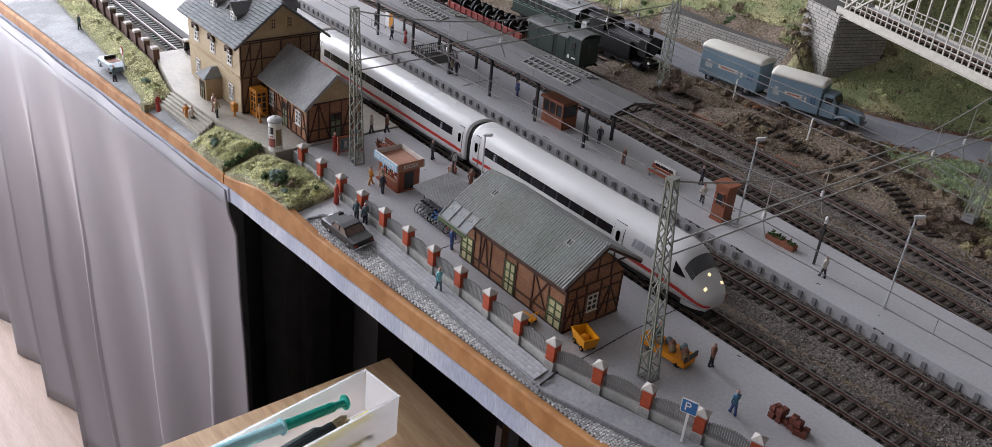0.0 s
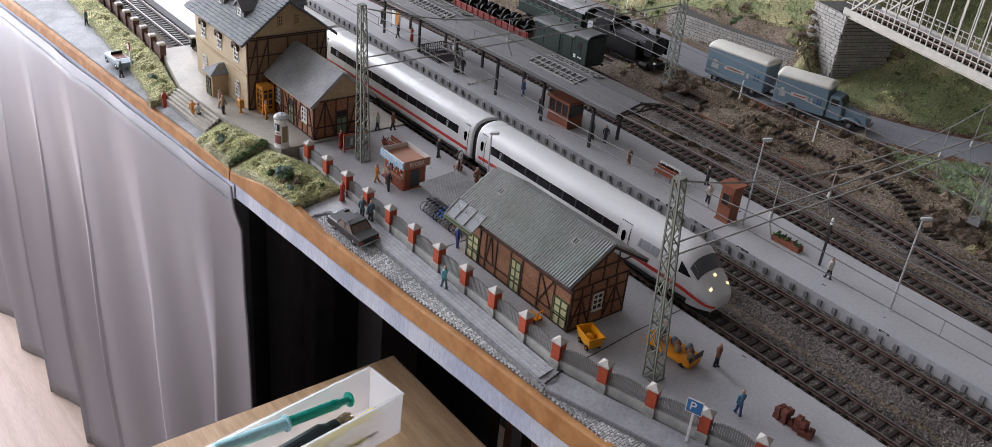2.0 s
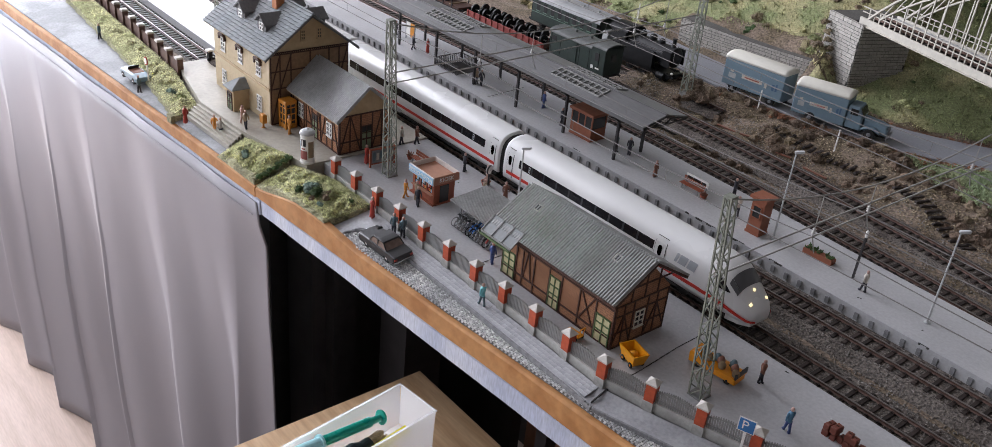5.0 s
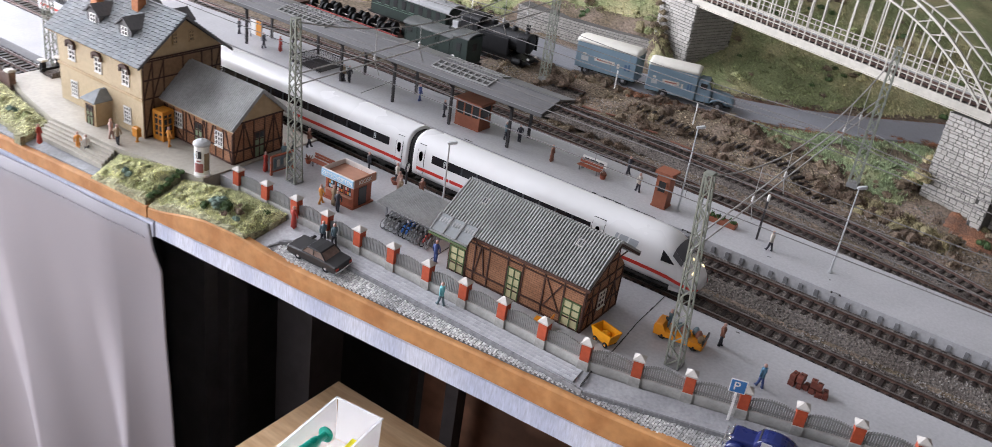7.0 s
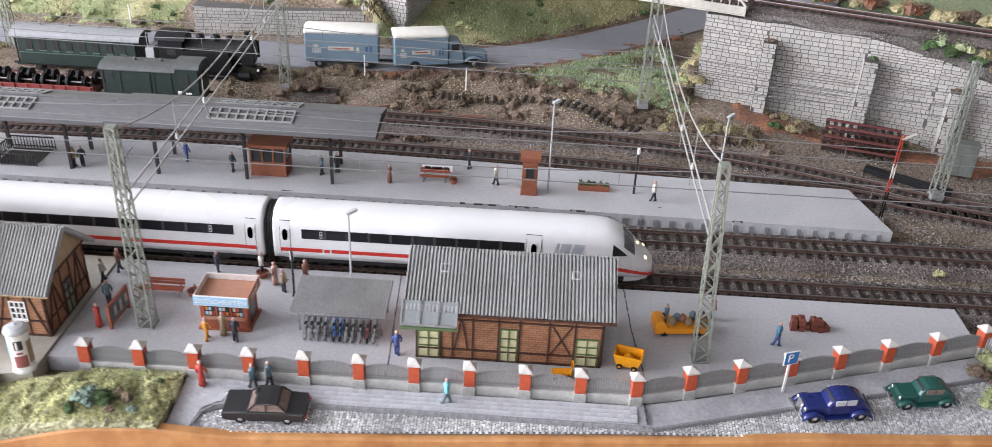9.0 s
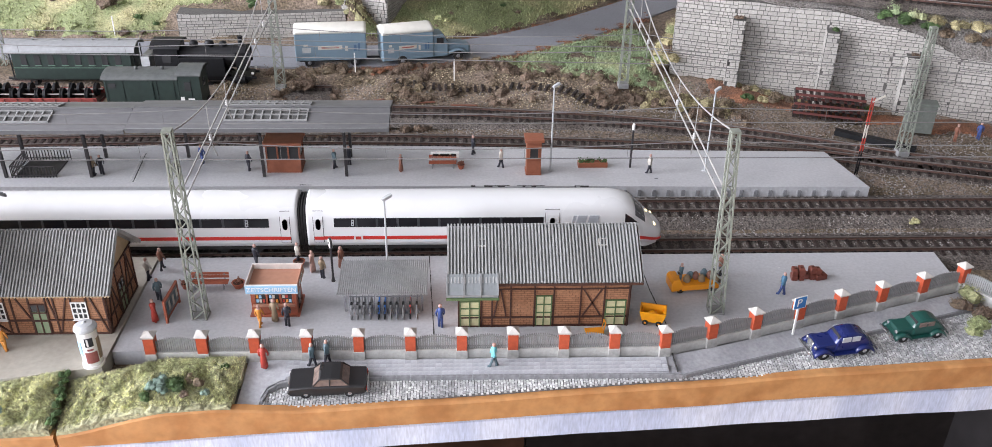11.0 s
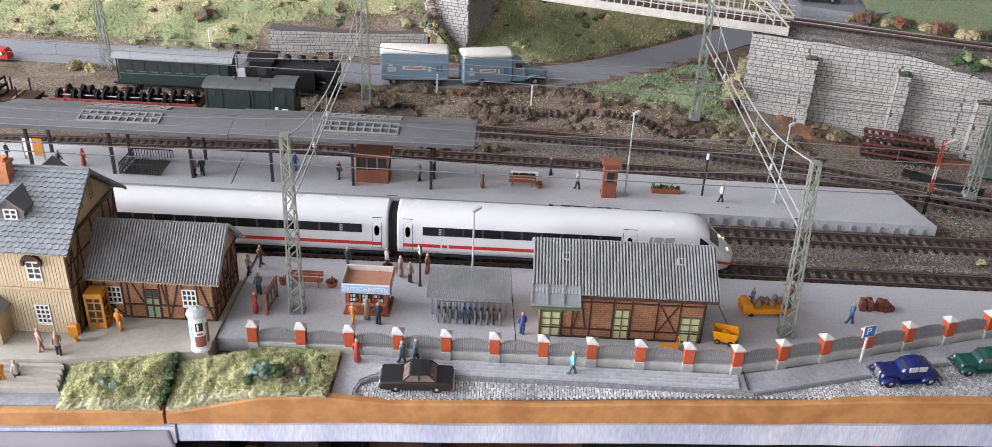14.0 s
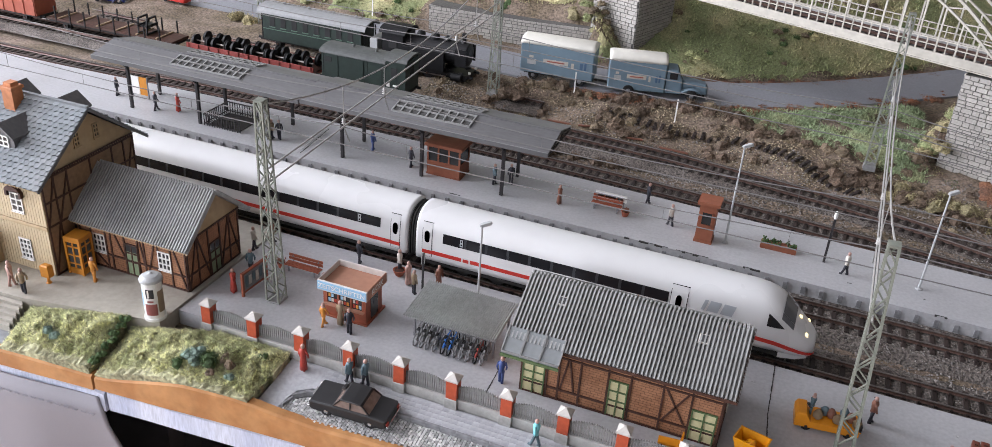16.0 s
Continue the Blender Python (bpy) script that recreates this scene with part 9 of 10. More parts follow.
def bank(name, poly, zback, zfront, bulge, words, seed, mat="straw_grass", count=9000, tall=0.0013, drop=0.0):
    """A mound of turf inside a polygon, with short blades."""
    b = thing(name, Matrix(), words, "grass bank", kind="structure")
    xs, ys = [p[0] for p in poly], [p[1] for p in poly]

    def top(x, y):
        t = (y - min(ys)) / (max(ys) - min(ys))
        g = min(1.0, edge_gap(poly, x, y) / 0.012)
        return zfront - drop * (1 - t) * step01(0.0, -0.044, x) + (zback - zfront) * t + bulge * math.sin(g * math.pi / 2) + 0.0046 * noise.fractal((x * 85, y * 85, seed), 1.0, 2.0, 4) * g + 0.0012 * noise.fractal((x * 420, y * 420, seed), 1.0, 2.0, 2)
    bm = B()
    st = 0.0022
    vs = {}
    nx_, ny_ = int((max(xs) - min(xs)) / st), int((max(ys) - min(ys)) / st)

    def vert(i, j):
        if (i, j) not in vs:
            x, y = min(xs) + i * st, min(ys) + j * st
            vs[i, j] = bm.verts.new((x, y, top(x, y)))
        return vs[i, j]
    for i in range(nx_):
        for j in range(ny_):
            if inside(poly, min(xs) + (i + 0.5) * st, min(ys) + (j + 0.5) * st):
                bm.faces.new((vert(i, j), vert(i + 1, j), vert(i + 1, j + 1), vert(i, j + 1)))
    for v in bm.verts:
        if abs(v.co.y - front(v.co.x) - 0.0025) < 0.0032:
            v.co.y = front(v.co.x) + 0.0008
    for e in [e for e in bm.edges if e.is_boundary]:
        v = [bm.verts.new((q.co.x, q.co.y, -0.022)) for q in e.verts]
        bm.faces.new((e.verts[0], e.verts[1], v[1], v[0]))
    part("turf", bm, M["turf_base"], b)
    blades = tufts(B(), min(xs), max(xs), min(ys), max(ys), lambda x, y: top(x, y) if inside(poly, x, y) else None, tall, count * 8, seed, 0.0, 2.3, 0.00022)
    tagged(part("blades", blades, M[mat], b), kind="stuff")
    return top


F = lambda x, d=0.0025: (x, front(x) + d)
bank("grass_bank", [F(-0.112), F(-0.0475), (-0.0475, -0.0165), (-0.112, -0.0290)], 0.0020, -0.0165, 0.0035, "straw-green grass bank before the station", 1, count=7000, tall=0.0011)
bank("grass_bank", [F(-0.0445), F(0.020), F(0.0565), (0.0590, -0.0025), (0.010, -0.0030), (-0.016, -0.0110), (-0.0445, -0.0165)], -0.0005, -0.0075, 0.0035, "straw-green grass bank beside the fence", 2, count=10000, tall=0.0011, drop=0.0095)
bank("grass_bank", [(-0.198, -0.0600), (-0.206, -0.0350), (-0.296, -0.0205), (-0.62, -0.0125), (-0.62, -0.034), (-0.300, -0.0500)], 0.0, -0.0095, 0.0030, "straw-green grass strip along the siding wall", 3, count=9000)


def leaf_clump(bm, c, r, n, rnd, flat=0.8):
    """A loose lump: an uneven core under many little leaves."""
    seg = 7
    c = Vector(c)
    rows = [[bm.verts.new(c + Vector((q * math.cos(k * math.tau / seg), q * math.sin(k * math.tau / seg), h * flat)) * r * rnd.uniform(0.55, 1.0)) for k in range(seg)] for q, h in ((0.95, -0.3), (0.92, 0.3), (0.55, 0.75))]
    tip = bm.verts.new(c + Vector((0, 0, r * flat * rnd.uniform(0.7, 1.0))))
    for p, q in zip(rows, rows[1:]):
        for k in range(seg):
            bm.faces.new((p[k], p[(k + 1) % seg], q[(k + 1) % seg], q[k]))
    for k in range(seg):
        bm.faces.new((rows[-1][k], rows[-1][(k + 1) % seg], tip))
    for _ in range(n * 2):
        d = Vector((rnd.gauss(0, 1), rnd.gauss(0, 1), abs(rnd.gauss(0, 1)) * flat)).normalized() * r * rnd.uniform(0.55, 1.1)
        p = c + d
        s = min(0.0010, r * rnd.uniform(0.10, 0.20))
        a = Vector((rnd.uniform(-1, 1), rnd.uniform(-1, 1), rnd.uniform(-1, 1))).normalized()
        b = a.cross(Vector((rnd.uniform(-1, 1), rnd.uniform(-1, 1), rnd.uniform(-1, 1)))).normalized()
        bm.faces.new([bm.verts.new(q) for q in (p - a * s, p + b * s * 0.5, p + a * s)])
    return bm


def bush(x, y, z, r, mat, words, seed, n=260):
    n = n * 2
    rnd = random.Random(seed)
    bm = B()
    for k in range(5):
        leaf_clump(bm, (x + rnd.uniform(-r, r) * 0.5, y + rnd.uniform(-r, r) * 0.5, z + rnd.uniform(0, r) * 0.4), r * rnd.uniform(0.5, 0.8), n // 5, rnd)
    return solid("bush", bm, M[mat], words, "bush", "bushes")


bush(0.0235, -0.0310, 0.0008, 0.0068, "bush_green", "dark green low bush in the grass", 21)
bush(0.0050, -0.0380, -0.0015, 0.0040, "bush_green", "dark green low bush in the grass", 22, 160)
for k in range(7):
    bush(-0.0475 + 0.002 * (k % 2), -0.0190 - 0.0048 * k, 0.0010 - 0.0021 * k, 0.0036, "bush_green", "dark moss clump at the board joint", 30 + k, 110)
M["moss_blue"] = material("blue_green_moss", (0.17, 0.235, 0.19), 0.95, vary=0.4, scale=500, bump=0.5, island=0.5)
for k, (x, y, r, mat) in enumerate(((0.0130, -0.0285, 0.0058, "moss_blue"), (0.0085, -0.0330, 0.0050, "moss_blue"), (0.0150, -0.0350, 0.0045, "moss_blue"), (0.0300, -0.0250, 0.0045, "scrub"), (0.0370, -0.0300, 0.0045, "scrub"), (0.0420, -0.0380, 0.0035, "moss_blue"), (0.0300, -0.0400, 0.0035, "scrub"), (-0.0200, -0.0400, 0.0035, "slope_grass"), (-0.0780, -0.0460, 0.0040, "moss_blue"), (-0.0850, -0.0420, 0.0040, "moss_blue"), (-0.0950, -0.0420, 0.0035, "slope_grass"), (-0.0600, -0.0330, 0.0040, "slope_grass"), (0.0480, -0.0150, 0.0035, "bush_green"), (-0.2420, -0.0450, 0.0050, "moss_blue"), (-0.2250, -0.0420, 0.0050, "slope_grass"))):
    bush(x, y, 0.0010 if x > 0 else -0.0050 if x > -0.2 else -0.003, r, mat, "low moss tuft in the grass bank", 130 + k, 110)
for k, (x, y, r) in enumerate(((0.546, 0.049, 0.008), (0.560, 0.060, 0.010), (0.556, 0.040, 0.008), (0.548, 0.030, 0.007), (0.570, 0.030, 0.010), (0.540, 0.018, 0.006), (0.575, 0.062, 0.010))):
    bush(x, y, -0.004, r, ("scrub", "slope_grass")[k % 2], "dry scrub at the end of the fence", 150 + k, 180)
rnd = random.Random(64)
for k in range(30):
    t = k / 29
    x, y = 0.375 + 0.100 * t + rnd.uniform(-0.006, 0.006), 0.438 - 0.034 * t + rnd.uniform(-0.010, 0.010)
    bush(x, y, land(x, y), rnd.uniform(0.007, 0.0125), ("scrub", "scrub", "dry_bush")[k % 3], "dry brown scrub lump between track and stone wall", 310 + k, 150)
for k in range(9):
    x = 0.495 + 0.0075 * k
    bush(x, wall_y(x) - 0.012 - 0.004 * (k % 2), land(x, wall_y(x) - 0.012) + 0.001, 0.0052 + 0.001 * (k % 3), ("dry_bush", "scrub")[k % 2], "pale dry tuft at the foot of the stone wall", 340 + k, 120)
for k, (x, y, z) in enumerate(BUTTRESS_TOPS):
    bush(x, y, z, 0.0048, ("scrub", "bush_green")[k % 2], "dark moss tuft on top of a stone buttress", 360 + k, 110)
bush(0.568, 0.1735, -0.008, 0.0045, "slope_grass", "small weed between the sleepers", 160, 60)
bush(0.033, 0.449, 0.004, 0.0130, "scrub", "dry brown bush beside the mast", 41)
bush(0.022, 0.440, 0.004, 0.0100, "scrub", "dry brown bush beside the mast", 42)
bush(-0.335, 0.505, 0.004, 0.0130, "dry_bush", "dry straw-coloured bush by the road", 43)
bush(-0.315, 0.500, 0.004, 0.0110, "dry_bush", "dry straw-coloured bush by the road", 44)
bush(-0.225, 0.640, 0.030, 0.0200, "scrub", "dry brown bush by the road", 45)
for k, (x, y, r) in enumerate(((0.432, 0.462, 0.011), (0.440, 0.452, 0.009), (0.425, 0.470, 0.010), (0.455, 0.440, 0.008), (0.500, 0.430, 0.007), (0.515, 0.424, 0.006), (0.525, 0.420, 0.006), (0.615, 0.400, 0.006))):
    bush(x, y, -0.004, r, ("scrub", "bush_green", "dry_bush")[k % 3], "low scrub at the foot of the stone wall", 50 + k, 200)
for k, (x, y, z, r) in enumerate(((-0.050, 0.640, 0.030, 0.014), (-0.052, 0.655, 0.045, 0.012), (0.035, 0.640, 0.035, 0.016), (0.060, 0.650, 0.045, 0.012), (0.080, 0.618, 0.012, 0.008), (0.086, 0.625, 0.020, 0.009), (0.075, 0.640, 0.030, 0.010), (0.070, 0.660, 0.045, 0.010))):
    bush(x, y, z, r, ("bush_green", "dry_bush", "scrub")[(k * 2) % 3], "dark bush on the slope", 70 + k, 220)
for k in range(40):
    x = 0.545 + 0.013 * k
    y = wall_y(x) + 0.081 + 0.007 * (k % 3)
    bush(x, y, 0.0965, 0.0085 + 0.006 * (k * 7 % 5) / 4, ("dry_bush", "rust_gravel", "scrub")[k % 3], "dry scrub beside the upper line", 90 + k, 160)

# straw mound at the foot of the far abutment
for k in range(26):
    t = (k % 13) / 12
    y = 0.484 + 0.115 * t
    x = 0.424 + 0.35 * max(0.0, y - 0.488) - 0.010 * (k // 13)
    bush(x, y, (0.040 - 0.030 * (k // 13)) * (0.45 + 0.55 * math.sin(math.pi * min(1, t * 1.3))), 0.0115, ("dry_bush", "scrub", "dry_bush", "slope_grass")[k % 4], "straw-coloured tuft against the stone abutment", 240 + k, 170)
# bushes along the wall's far end, rocks and tufts of the mound before the abutment
for k in range(12):
    x = 0.630 + 0.010 * k
    bush(x, wall_y(x) + 0.014 + 0.008 * (k % 2), shelf_z(x, wall_y(x) + 0.014 + 0.008 * (k % 2)), 0.0105, ("bush_green", "bank_grass")[k % 2] if x < 0.68 else ("scrub", "dry_bush")[k % 2], "scrubby bush on top of the stone wall", 170 + k, 160)
for k in range(11):
    t = k / 10
    bush(0.058 + 0.046 * t, 0.622 - 0.020 * t, 0.078 * (1 - t) ** 1.2, 0.0062, "scrub", "dark rock-like clump before the bridge abutment", 190 + k, 120)
for k in range(14):
    t = (k + 0.5) / 14
    bush(0.048 + 0.040 * t + 0.006 * (k % 3), 0.618 - 0.014 * t - 0.006 * (k % 2), 0.058 * (1 - t), 0.0085, ("slope_grass", "scrub", "slope_grass")[k % 3], "straw-brown tuft on the mound", 210 + k, 150)
# brown scrub between the far track and the road
rnd = random.Random(5)
bm = B()
for _ in range(900):
    x = rnd.uniform(-0.05, 0.62)
    y = rnd.uniform(0.418, 0.52)
    if abs(road_side(x, y)) < 0.040 or y > wall_y(x) - 0.015 and x > 0.42:
        continue
    if noise.fractal((x * 24, y * 24, 4.0), 1, 2, 3) < 0.06 and y < 0.485:
        continue
    tr4 = 0.400 if x < 0.24 else 0.400 - (x - 0.24) * 0.28
    y = y - (0.0 if x < 0.24 else (x - 0.24) * 0.22)
    if y < tr4 + 0.024:
        continue
    leaf_clump(bm, (x, y, land(x, y)), rnd.choice((0.003, 0.0045, 0.006, 0.0085)) * rnd.uniform(0.8, 1.2), 44, rnd, 0.75)
for x, y, r in ((0.065, 0.347, 0.006), (0.074, 0.366, 0.007), (0.085, 0.362, 0.006), (0.099, 0.356, 0.008), (0.103, 0.370, 0.006), (0.125, 0.364, 0.008), (0.140, 0.366, 0.007), (0.155, 0.363, 0.008), (0.165, 0.366, 0.006), (0.036, 0.488, 0.010), (0.050, 0.492, 0.011), (0.064, 0.494, 0.010), (0.131, 0.500, 0.010), (0.142, 0.499, 0.009), (0.171, 0.503, 0.010), (0.186, 0.506, 0.009), (0.200, 0.509, 0.010), (0.187, 0.447, 0.008)):
    for _ in range(3):
        leaf_clump(bm, (x + rnd.gauss(0, 0.003), y + rnd.gauss(0, 0.002), land(x, y) + 0.001), r * rnd.uniform(0.6, 1.0), 60, rnd, 0.8)
solid("scrub", bm, M["scrub"], "clumps of dry brown scrub beside the far track", "scrub", kind="stuff")
bm = B()
for _ in range(760):
    x = rnd.uniform(0.03, 0.44)
    i = min(range(len(ROAD)), key=lambda q: abs(ROAD[q].x - x))
    y = ROAD[i].y - 0.039 - abs(rnd.gauss(0, 0.006))
    leaf_clump(bm, (x, y, 0.003), rnd.uniform(0.0015, 0.004), 24, rnd, 0.5)
    if x > 0.15:
        leaf_clump(bm, (x, ROAD[i].y + 0.039 + abs(rnd.gauss(0, 0.004)), 0.003), rnd.uniform(0.0012, 0.003), 20, rnd, 0.4)
solid("verge_scrub", bm, M["rust_gravel"], "rust-brown scrub along the road's edge", "scrub", kind="stuff")


def sheet(name, keep, x0, x1, y0, y1, mat, words, lift, step=0.006):
    bm = B()
    vs = {}
    for i in range(int((x1 - x0) / step)):
        for j in range(int((y1 - y0) / step)):
            if keep(x0 + (i + 0.5) * step, y0 + (j + 0.5) * step):
                q = []
                for a, b in ((i, j), (i + 1, j), (i + 1, j + 1), (i, j + 1)):
                    if (a, b) not in vs:
                        x, y = x0 + a * step, y0 + b * step
                        vs[a, b] = bm.verts.new((x, y, land(x, y) + lift + 0.0015 * noise.fractal((x * 45, y * 45, 3.0), 1.0, 2.0, 3)))
                    q.append(vs[a, b])
                bm.faces.new(q)
    for v in {q for e in bm.edges if e.is_boundary for q in e.verts}:
        v.co.z -= 0.006
        v.co.x += step * 0.4 * noise.noise((v.co.x * 90, v.co.y * 90, 1.0))
    return solid(name, bm, M[mat], words, "ground cover", kind="structure", smooth=True)


def on_slope(x, y):
    s = road_side(x, y)
    if -0.15 < x < 0.064 and y < 0.628 + 0.018 * (x + 0.135) / 0.195:
        return False
    return s > 0.040 and not (x > 0.415 and y < wall_y(x) + 0.12)


def green_bank(x, y):
    return x > 0.215 and road_side(x, y) < -0.043 and y > (0.531 - 0.64 * (x - 0.237) if x < 0.29 else 0.4966 - 0.33 * (x - 0.29)) - 0.008 and x < 0.420 and noise.fractal((x * 22, y * 22, 7.0), 1, 2, 3) > -0.28


sheet("slope_turf", on_slope, -0.75, 0.9, 0.55, 1.25, "slope_grass", "green and straw grass on the slopes", 0.0022, 0.011)
sheet("bank_turf", green_bank, 0.20, 0.46, 0.42, 0.62, "bank_grass", "green grass between road and railway", 0.0022)
bm = tufts(B(), -0.55, 0.62, 0.58, 0.95, lambda x, y: land(x, y) + 0.002 if on_slope(x, y) else None, 0.0040, 60000, 61, 0.0, 2.0, 0.0006)
solid("slope_blades", bm, M["slope_grass"], "short grass blades on the slopes", "grass", kind="stuff")
bm = tufts(B(), 0.20, 0.46, 0.42, 0.62, lambda x, y: land(x, y) + 0.002 if green_bank(x, y) else None, 0.0034, 26000, 62, 0.0, 2.0, 0.0005)
solid("bank_blades", bm, M["bank_grass"], "short green grass blades between road and railway", "grass", kind="stuff")
# moss and weed clumps scattered over the slopes
for mat, words, n, seed in (("bush_green", "dark green moss clumps on the slopes", 90, 8), ("slope_grass", "straw-green weed clumps on the slopes", 150, 9), ("scrub", "dry brown weed clumps on the slopes", 110, 10)):
    rnd = random.Random(seed)
    bm = B()
    for _ in range(n * 6):
        x, y = rnd.uniform(-0.5, 0.42), rnd.uniform(0.56, 0.92)
        if n and on_slope(x, y) and noise.fractal((x * 14, y * 14, seed), 1, 2, 3) > 0.0:
            n -= 1
            leaf_clump(bm, (x, y, land(x, y) + 0.002), rnd.uniform(0.003, 0.0085), 80, rnd, 0.6)
    solid("weed_clumps", bm, M[mat], words, "weeds", kind="stuff")


def rusty(x, y):
    return 0.455 < x < 0.80 and y < wall_y(x) - 0.004 and y > 0.452 - 0.36 * (x - 0.40) + 0.012 * noise.noise((x * 50, y * 50, 2.0))


sheet("rust_ground", rusty, 0.44, 0.82, 0.24, 0.48, "rust_gravel", "rust-red gravel before the stone wall", 0.002)

# loose stones between the tracks
rnd = random.Random(77)
verts, faces = [], []


def pebble(x, y, z, r):
    base = len(verts)
    a = rnd.uniform(0, 1.57)
    for k in range(4):
        verts.append((x + r * math.cos(a + k * 1.57) * rnd.uniform(0.8, 1.3), y + r * math.sin(a + k * 1.57) * rnd.uniform(0.8, 1.3), z))
    verts.append((x + rnd.uniform(-0.3, 0.3) * r, y + rnd.uniform(-0.3, 0.3) * r, z + r * rnd.uniform(0.7, 1.3)))
    faces.extend([(base, base + 1, base + 4), (base + 1, base + 2, base + 4), (base + 2, base + 3, base + 4), (base + 3, base, base + 4)])


for _ in range(42000):
    x, y = rnd.uniform(-0.30, 0.74), rnd.uniform(0.1175, 0.455)
    if y < 0.222 and x < 0.0:
        continue
    if x < 0.548 and 0.2195 < y < 0.312 and y < 0.3095 + (0.0 if x < 0.1 else -(x - 0.1) * 0.04):
        continue
    r = rnd.uniform(0.0005, 0.0011)
    away = min(abs(y - 0.1340), abs(y - 0.1970))
    bed = -0.0059 - 0.0046 * step01(0.0185, 0.0285, away) if y < 0.2145 else -0.0100
    pebble(x, y, max(land(x, y), bed), r)
def lay_stones(label, mat):
    me = bpy.data.meshes.new("gravel_stones")
    me.from_pydata(verts, [], faces)
    me.materials.append(M[mat])
    tagged(new("gravel_stones", me), label, "gravel", kind="stuff")
    verts.clear(), faces.clear()


lay_stones("loose grey-brown gravel between the tracks", "gravel")
for _ in range(6000):
    x, y = rnd.uniform(-0.06, 0.40), rnd.uniform(0.41, 0.505)
    if abs(road_side(x, y)) > 0.038:
        pebble(x, y, land(x, y), rnd.uniform(0.0006, 0.0012))
lay_stones("brown crumbs of earth beside the far track", "earth_crumb")
for _ in range(9000):
    x = rnd.uniform(0.44, 0.80)
    y = wall_y(x) + rnd.uniform(0.002, 0.085)
    pebble(x, y, shelf_z(x, y) if y < wall_y(x) + 0.033 else land(x, y), rnd.uniform(0.0006, 0.0012))
lay_stones("grey gravel beside the upper line", "gravel")

# cobbles of the front street
M["cobble"] = material("worn_cobble", (0.43, 0.43, 0.43), 0.42, vary=0.2, scale=500, bump=0.2, island=0.35, second=(0.60, 0.595, 0.58), mix_scale=26, contrast=(0.42, 0.66))
verts, faces = [], []
x = 0.074
row = 0
while x < 0.60:
    y = front(x) + 0.0045
    top = -0.0205 if x < 0.33 else -0.0205 + (x - 0.33) * 0.30
    if x < 0.100:
        top = -0.0225 - (0.100 - x) * 0.5
    y += (row % 2) * 0.0012
    top = paved(x, top)[1]
    while y < top + 0.0015:
        zs = street_z(x, y)
        w, d, h = rnd.uniform(0.00072, 0.00088), rnd.uniform(0.00075, 0.00092), rnd.uniform(0.0003, 0.0007)
        base = len(verts)
        j = rnd.uniform(-0.0002, 0.0002)
        for dx, dy in ((-1, -1), (1, -1), (1, 1), (-1, 1)):
            verts.append((x + j + dx * w, y + dy * d, zs - 0.0003))
        for dx, dy in ((-1, -1), (1, -1), (1, 1), (-1, 1)):
            verts.append((x + j + dx * w * 0.78, y + dy * d * 0.78, zs + h))
        faces += [(base + 4, base + 5, base + 6, base + 7)] + [(base + k, base + (k + 1) % 4, base + 4 + (k + 1) % 4, base + 4 + k) for k in range(4)]
        y += 0.0019
    x += 0.0018
    row += 1
me = bpy.data.meshes.new("cobbles")
me.from_pydata(verts, [], faces)
me.materials.append(M["cobble"])
ob = new("cobbles", me)
ob.parent = bpy.data.objects["street"]
tagged(ob, "small worn grey cobbles", kind="stuff")

# kerb stones along the pavement
line = smooth_line([(0.335, -0.0228), (0.300, -0.0212), (0.105, -0.0205), (0.088, -0.0225), (0.0775, -0.0290), (0.0735, -0.0380), (0.0722, -0.0530)], 0.004)
first = None
for a, b in zip(line[::2], line[2::2]):
    d = Vector(paved(*b)[:2]) - Vector(paved(*a)[:2])
    bm = box(B(), -d.length / 2 + 0.0001, d.length / 2 - 0.0001, -0.0009, 0.0009, -0.0055, -0.0022, 0.0003)
    k = part("kerb_stone", bm, M["platform_edge"], bpy.data.objects["pavement"])
    k.matrix_local = Matrix.Translation(paved((a.x + b.x) / 2, (a.y + b.y) / 2)) @ Matrix.Rotation(math.atan2(d.y, d.x), 4, "Z")
a, b = Vector((0.336, -0.0225)), Vector((0.556, 0.0455))
for k in range(24):
    p = a + (b - a) * (k + 0.5) / 24
    ks = part("kerb_stone", box(B(), -0.0047, 0.0047, -0.0009, 0.0009, -0.0055, -0.0022, 0.0003), M["platform_edge"], bpy.data.objects["pavement"])
    ks.matrix_local = Matrix.Translation(paved(p.x, p.y)) @ Matrix.Rotation(math.atan2((b - a).y, (b - a).x), 4, "Z")
# slabs of the footway
M["slab"] = material("footway_slab", (0.385, 0.39, 0.405), 0.65, vary=0.12, scale=400, bump=0.15, rand=0.10, mix_scale=40)
n = 0
for k in range(62):
    for r in range(4):
        x = 0.0865 + k * 0.0039
        y = -0.0062 - r * 0.0037
        ob = part("paving_slab", box(B(), -0.00191, 0.00191, -0.00181, 0.00181, -0.0032, -0.00275, 0.0001), M["slab"], bpy.data.objects["pavement"]) if n == 0 else new("paving_slab", slab_me)
        if n == 0:
            slab_me = ob.data
        ob.parent = bpy.data.objects["pavement"]
        ob.matrix_local = Matrix.Translation(paved(x, y)) @ Matrix.Rotation(0.212, 4, "X") @ Matrix.Scale(0.8, 4, (0, 1, 0))
        n += 1
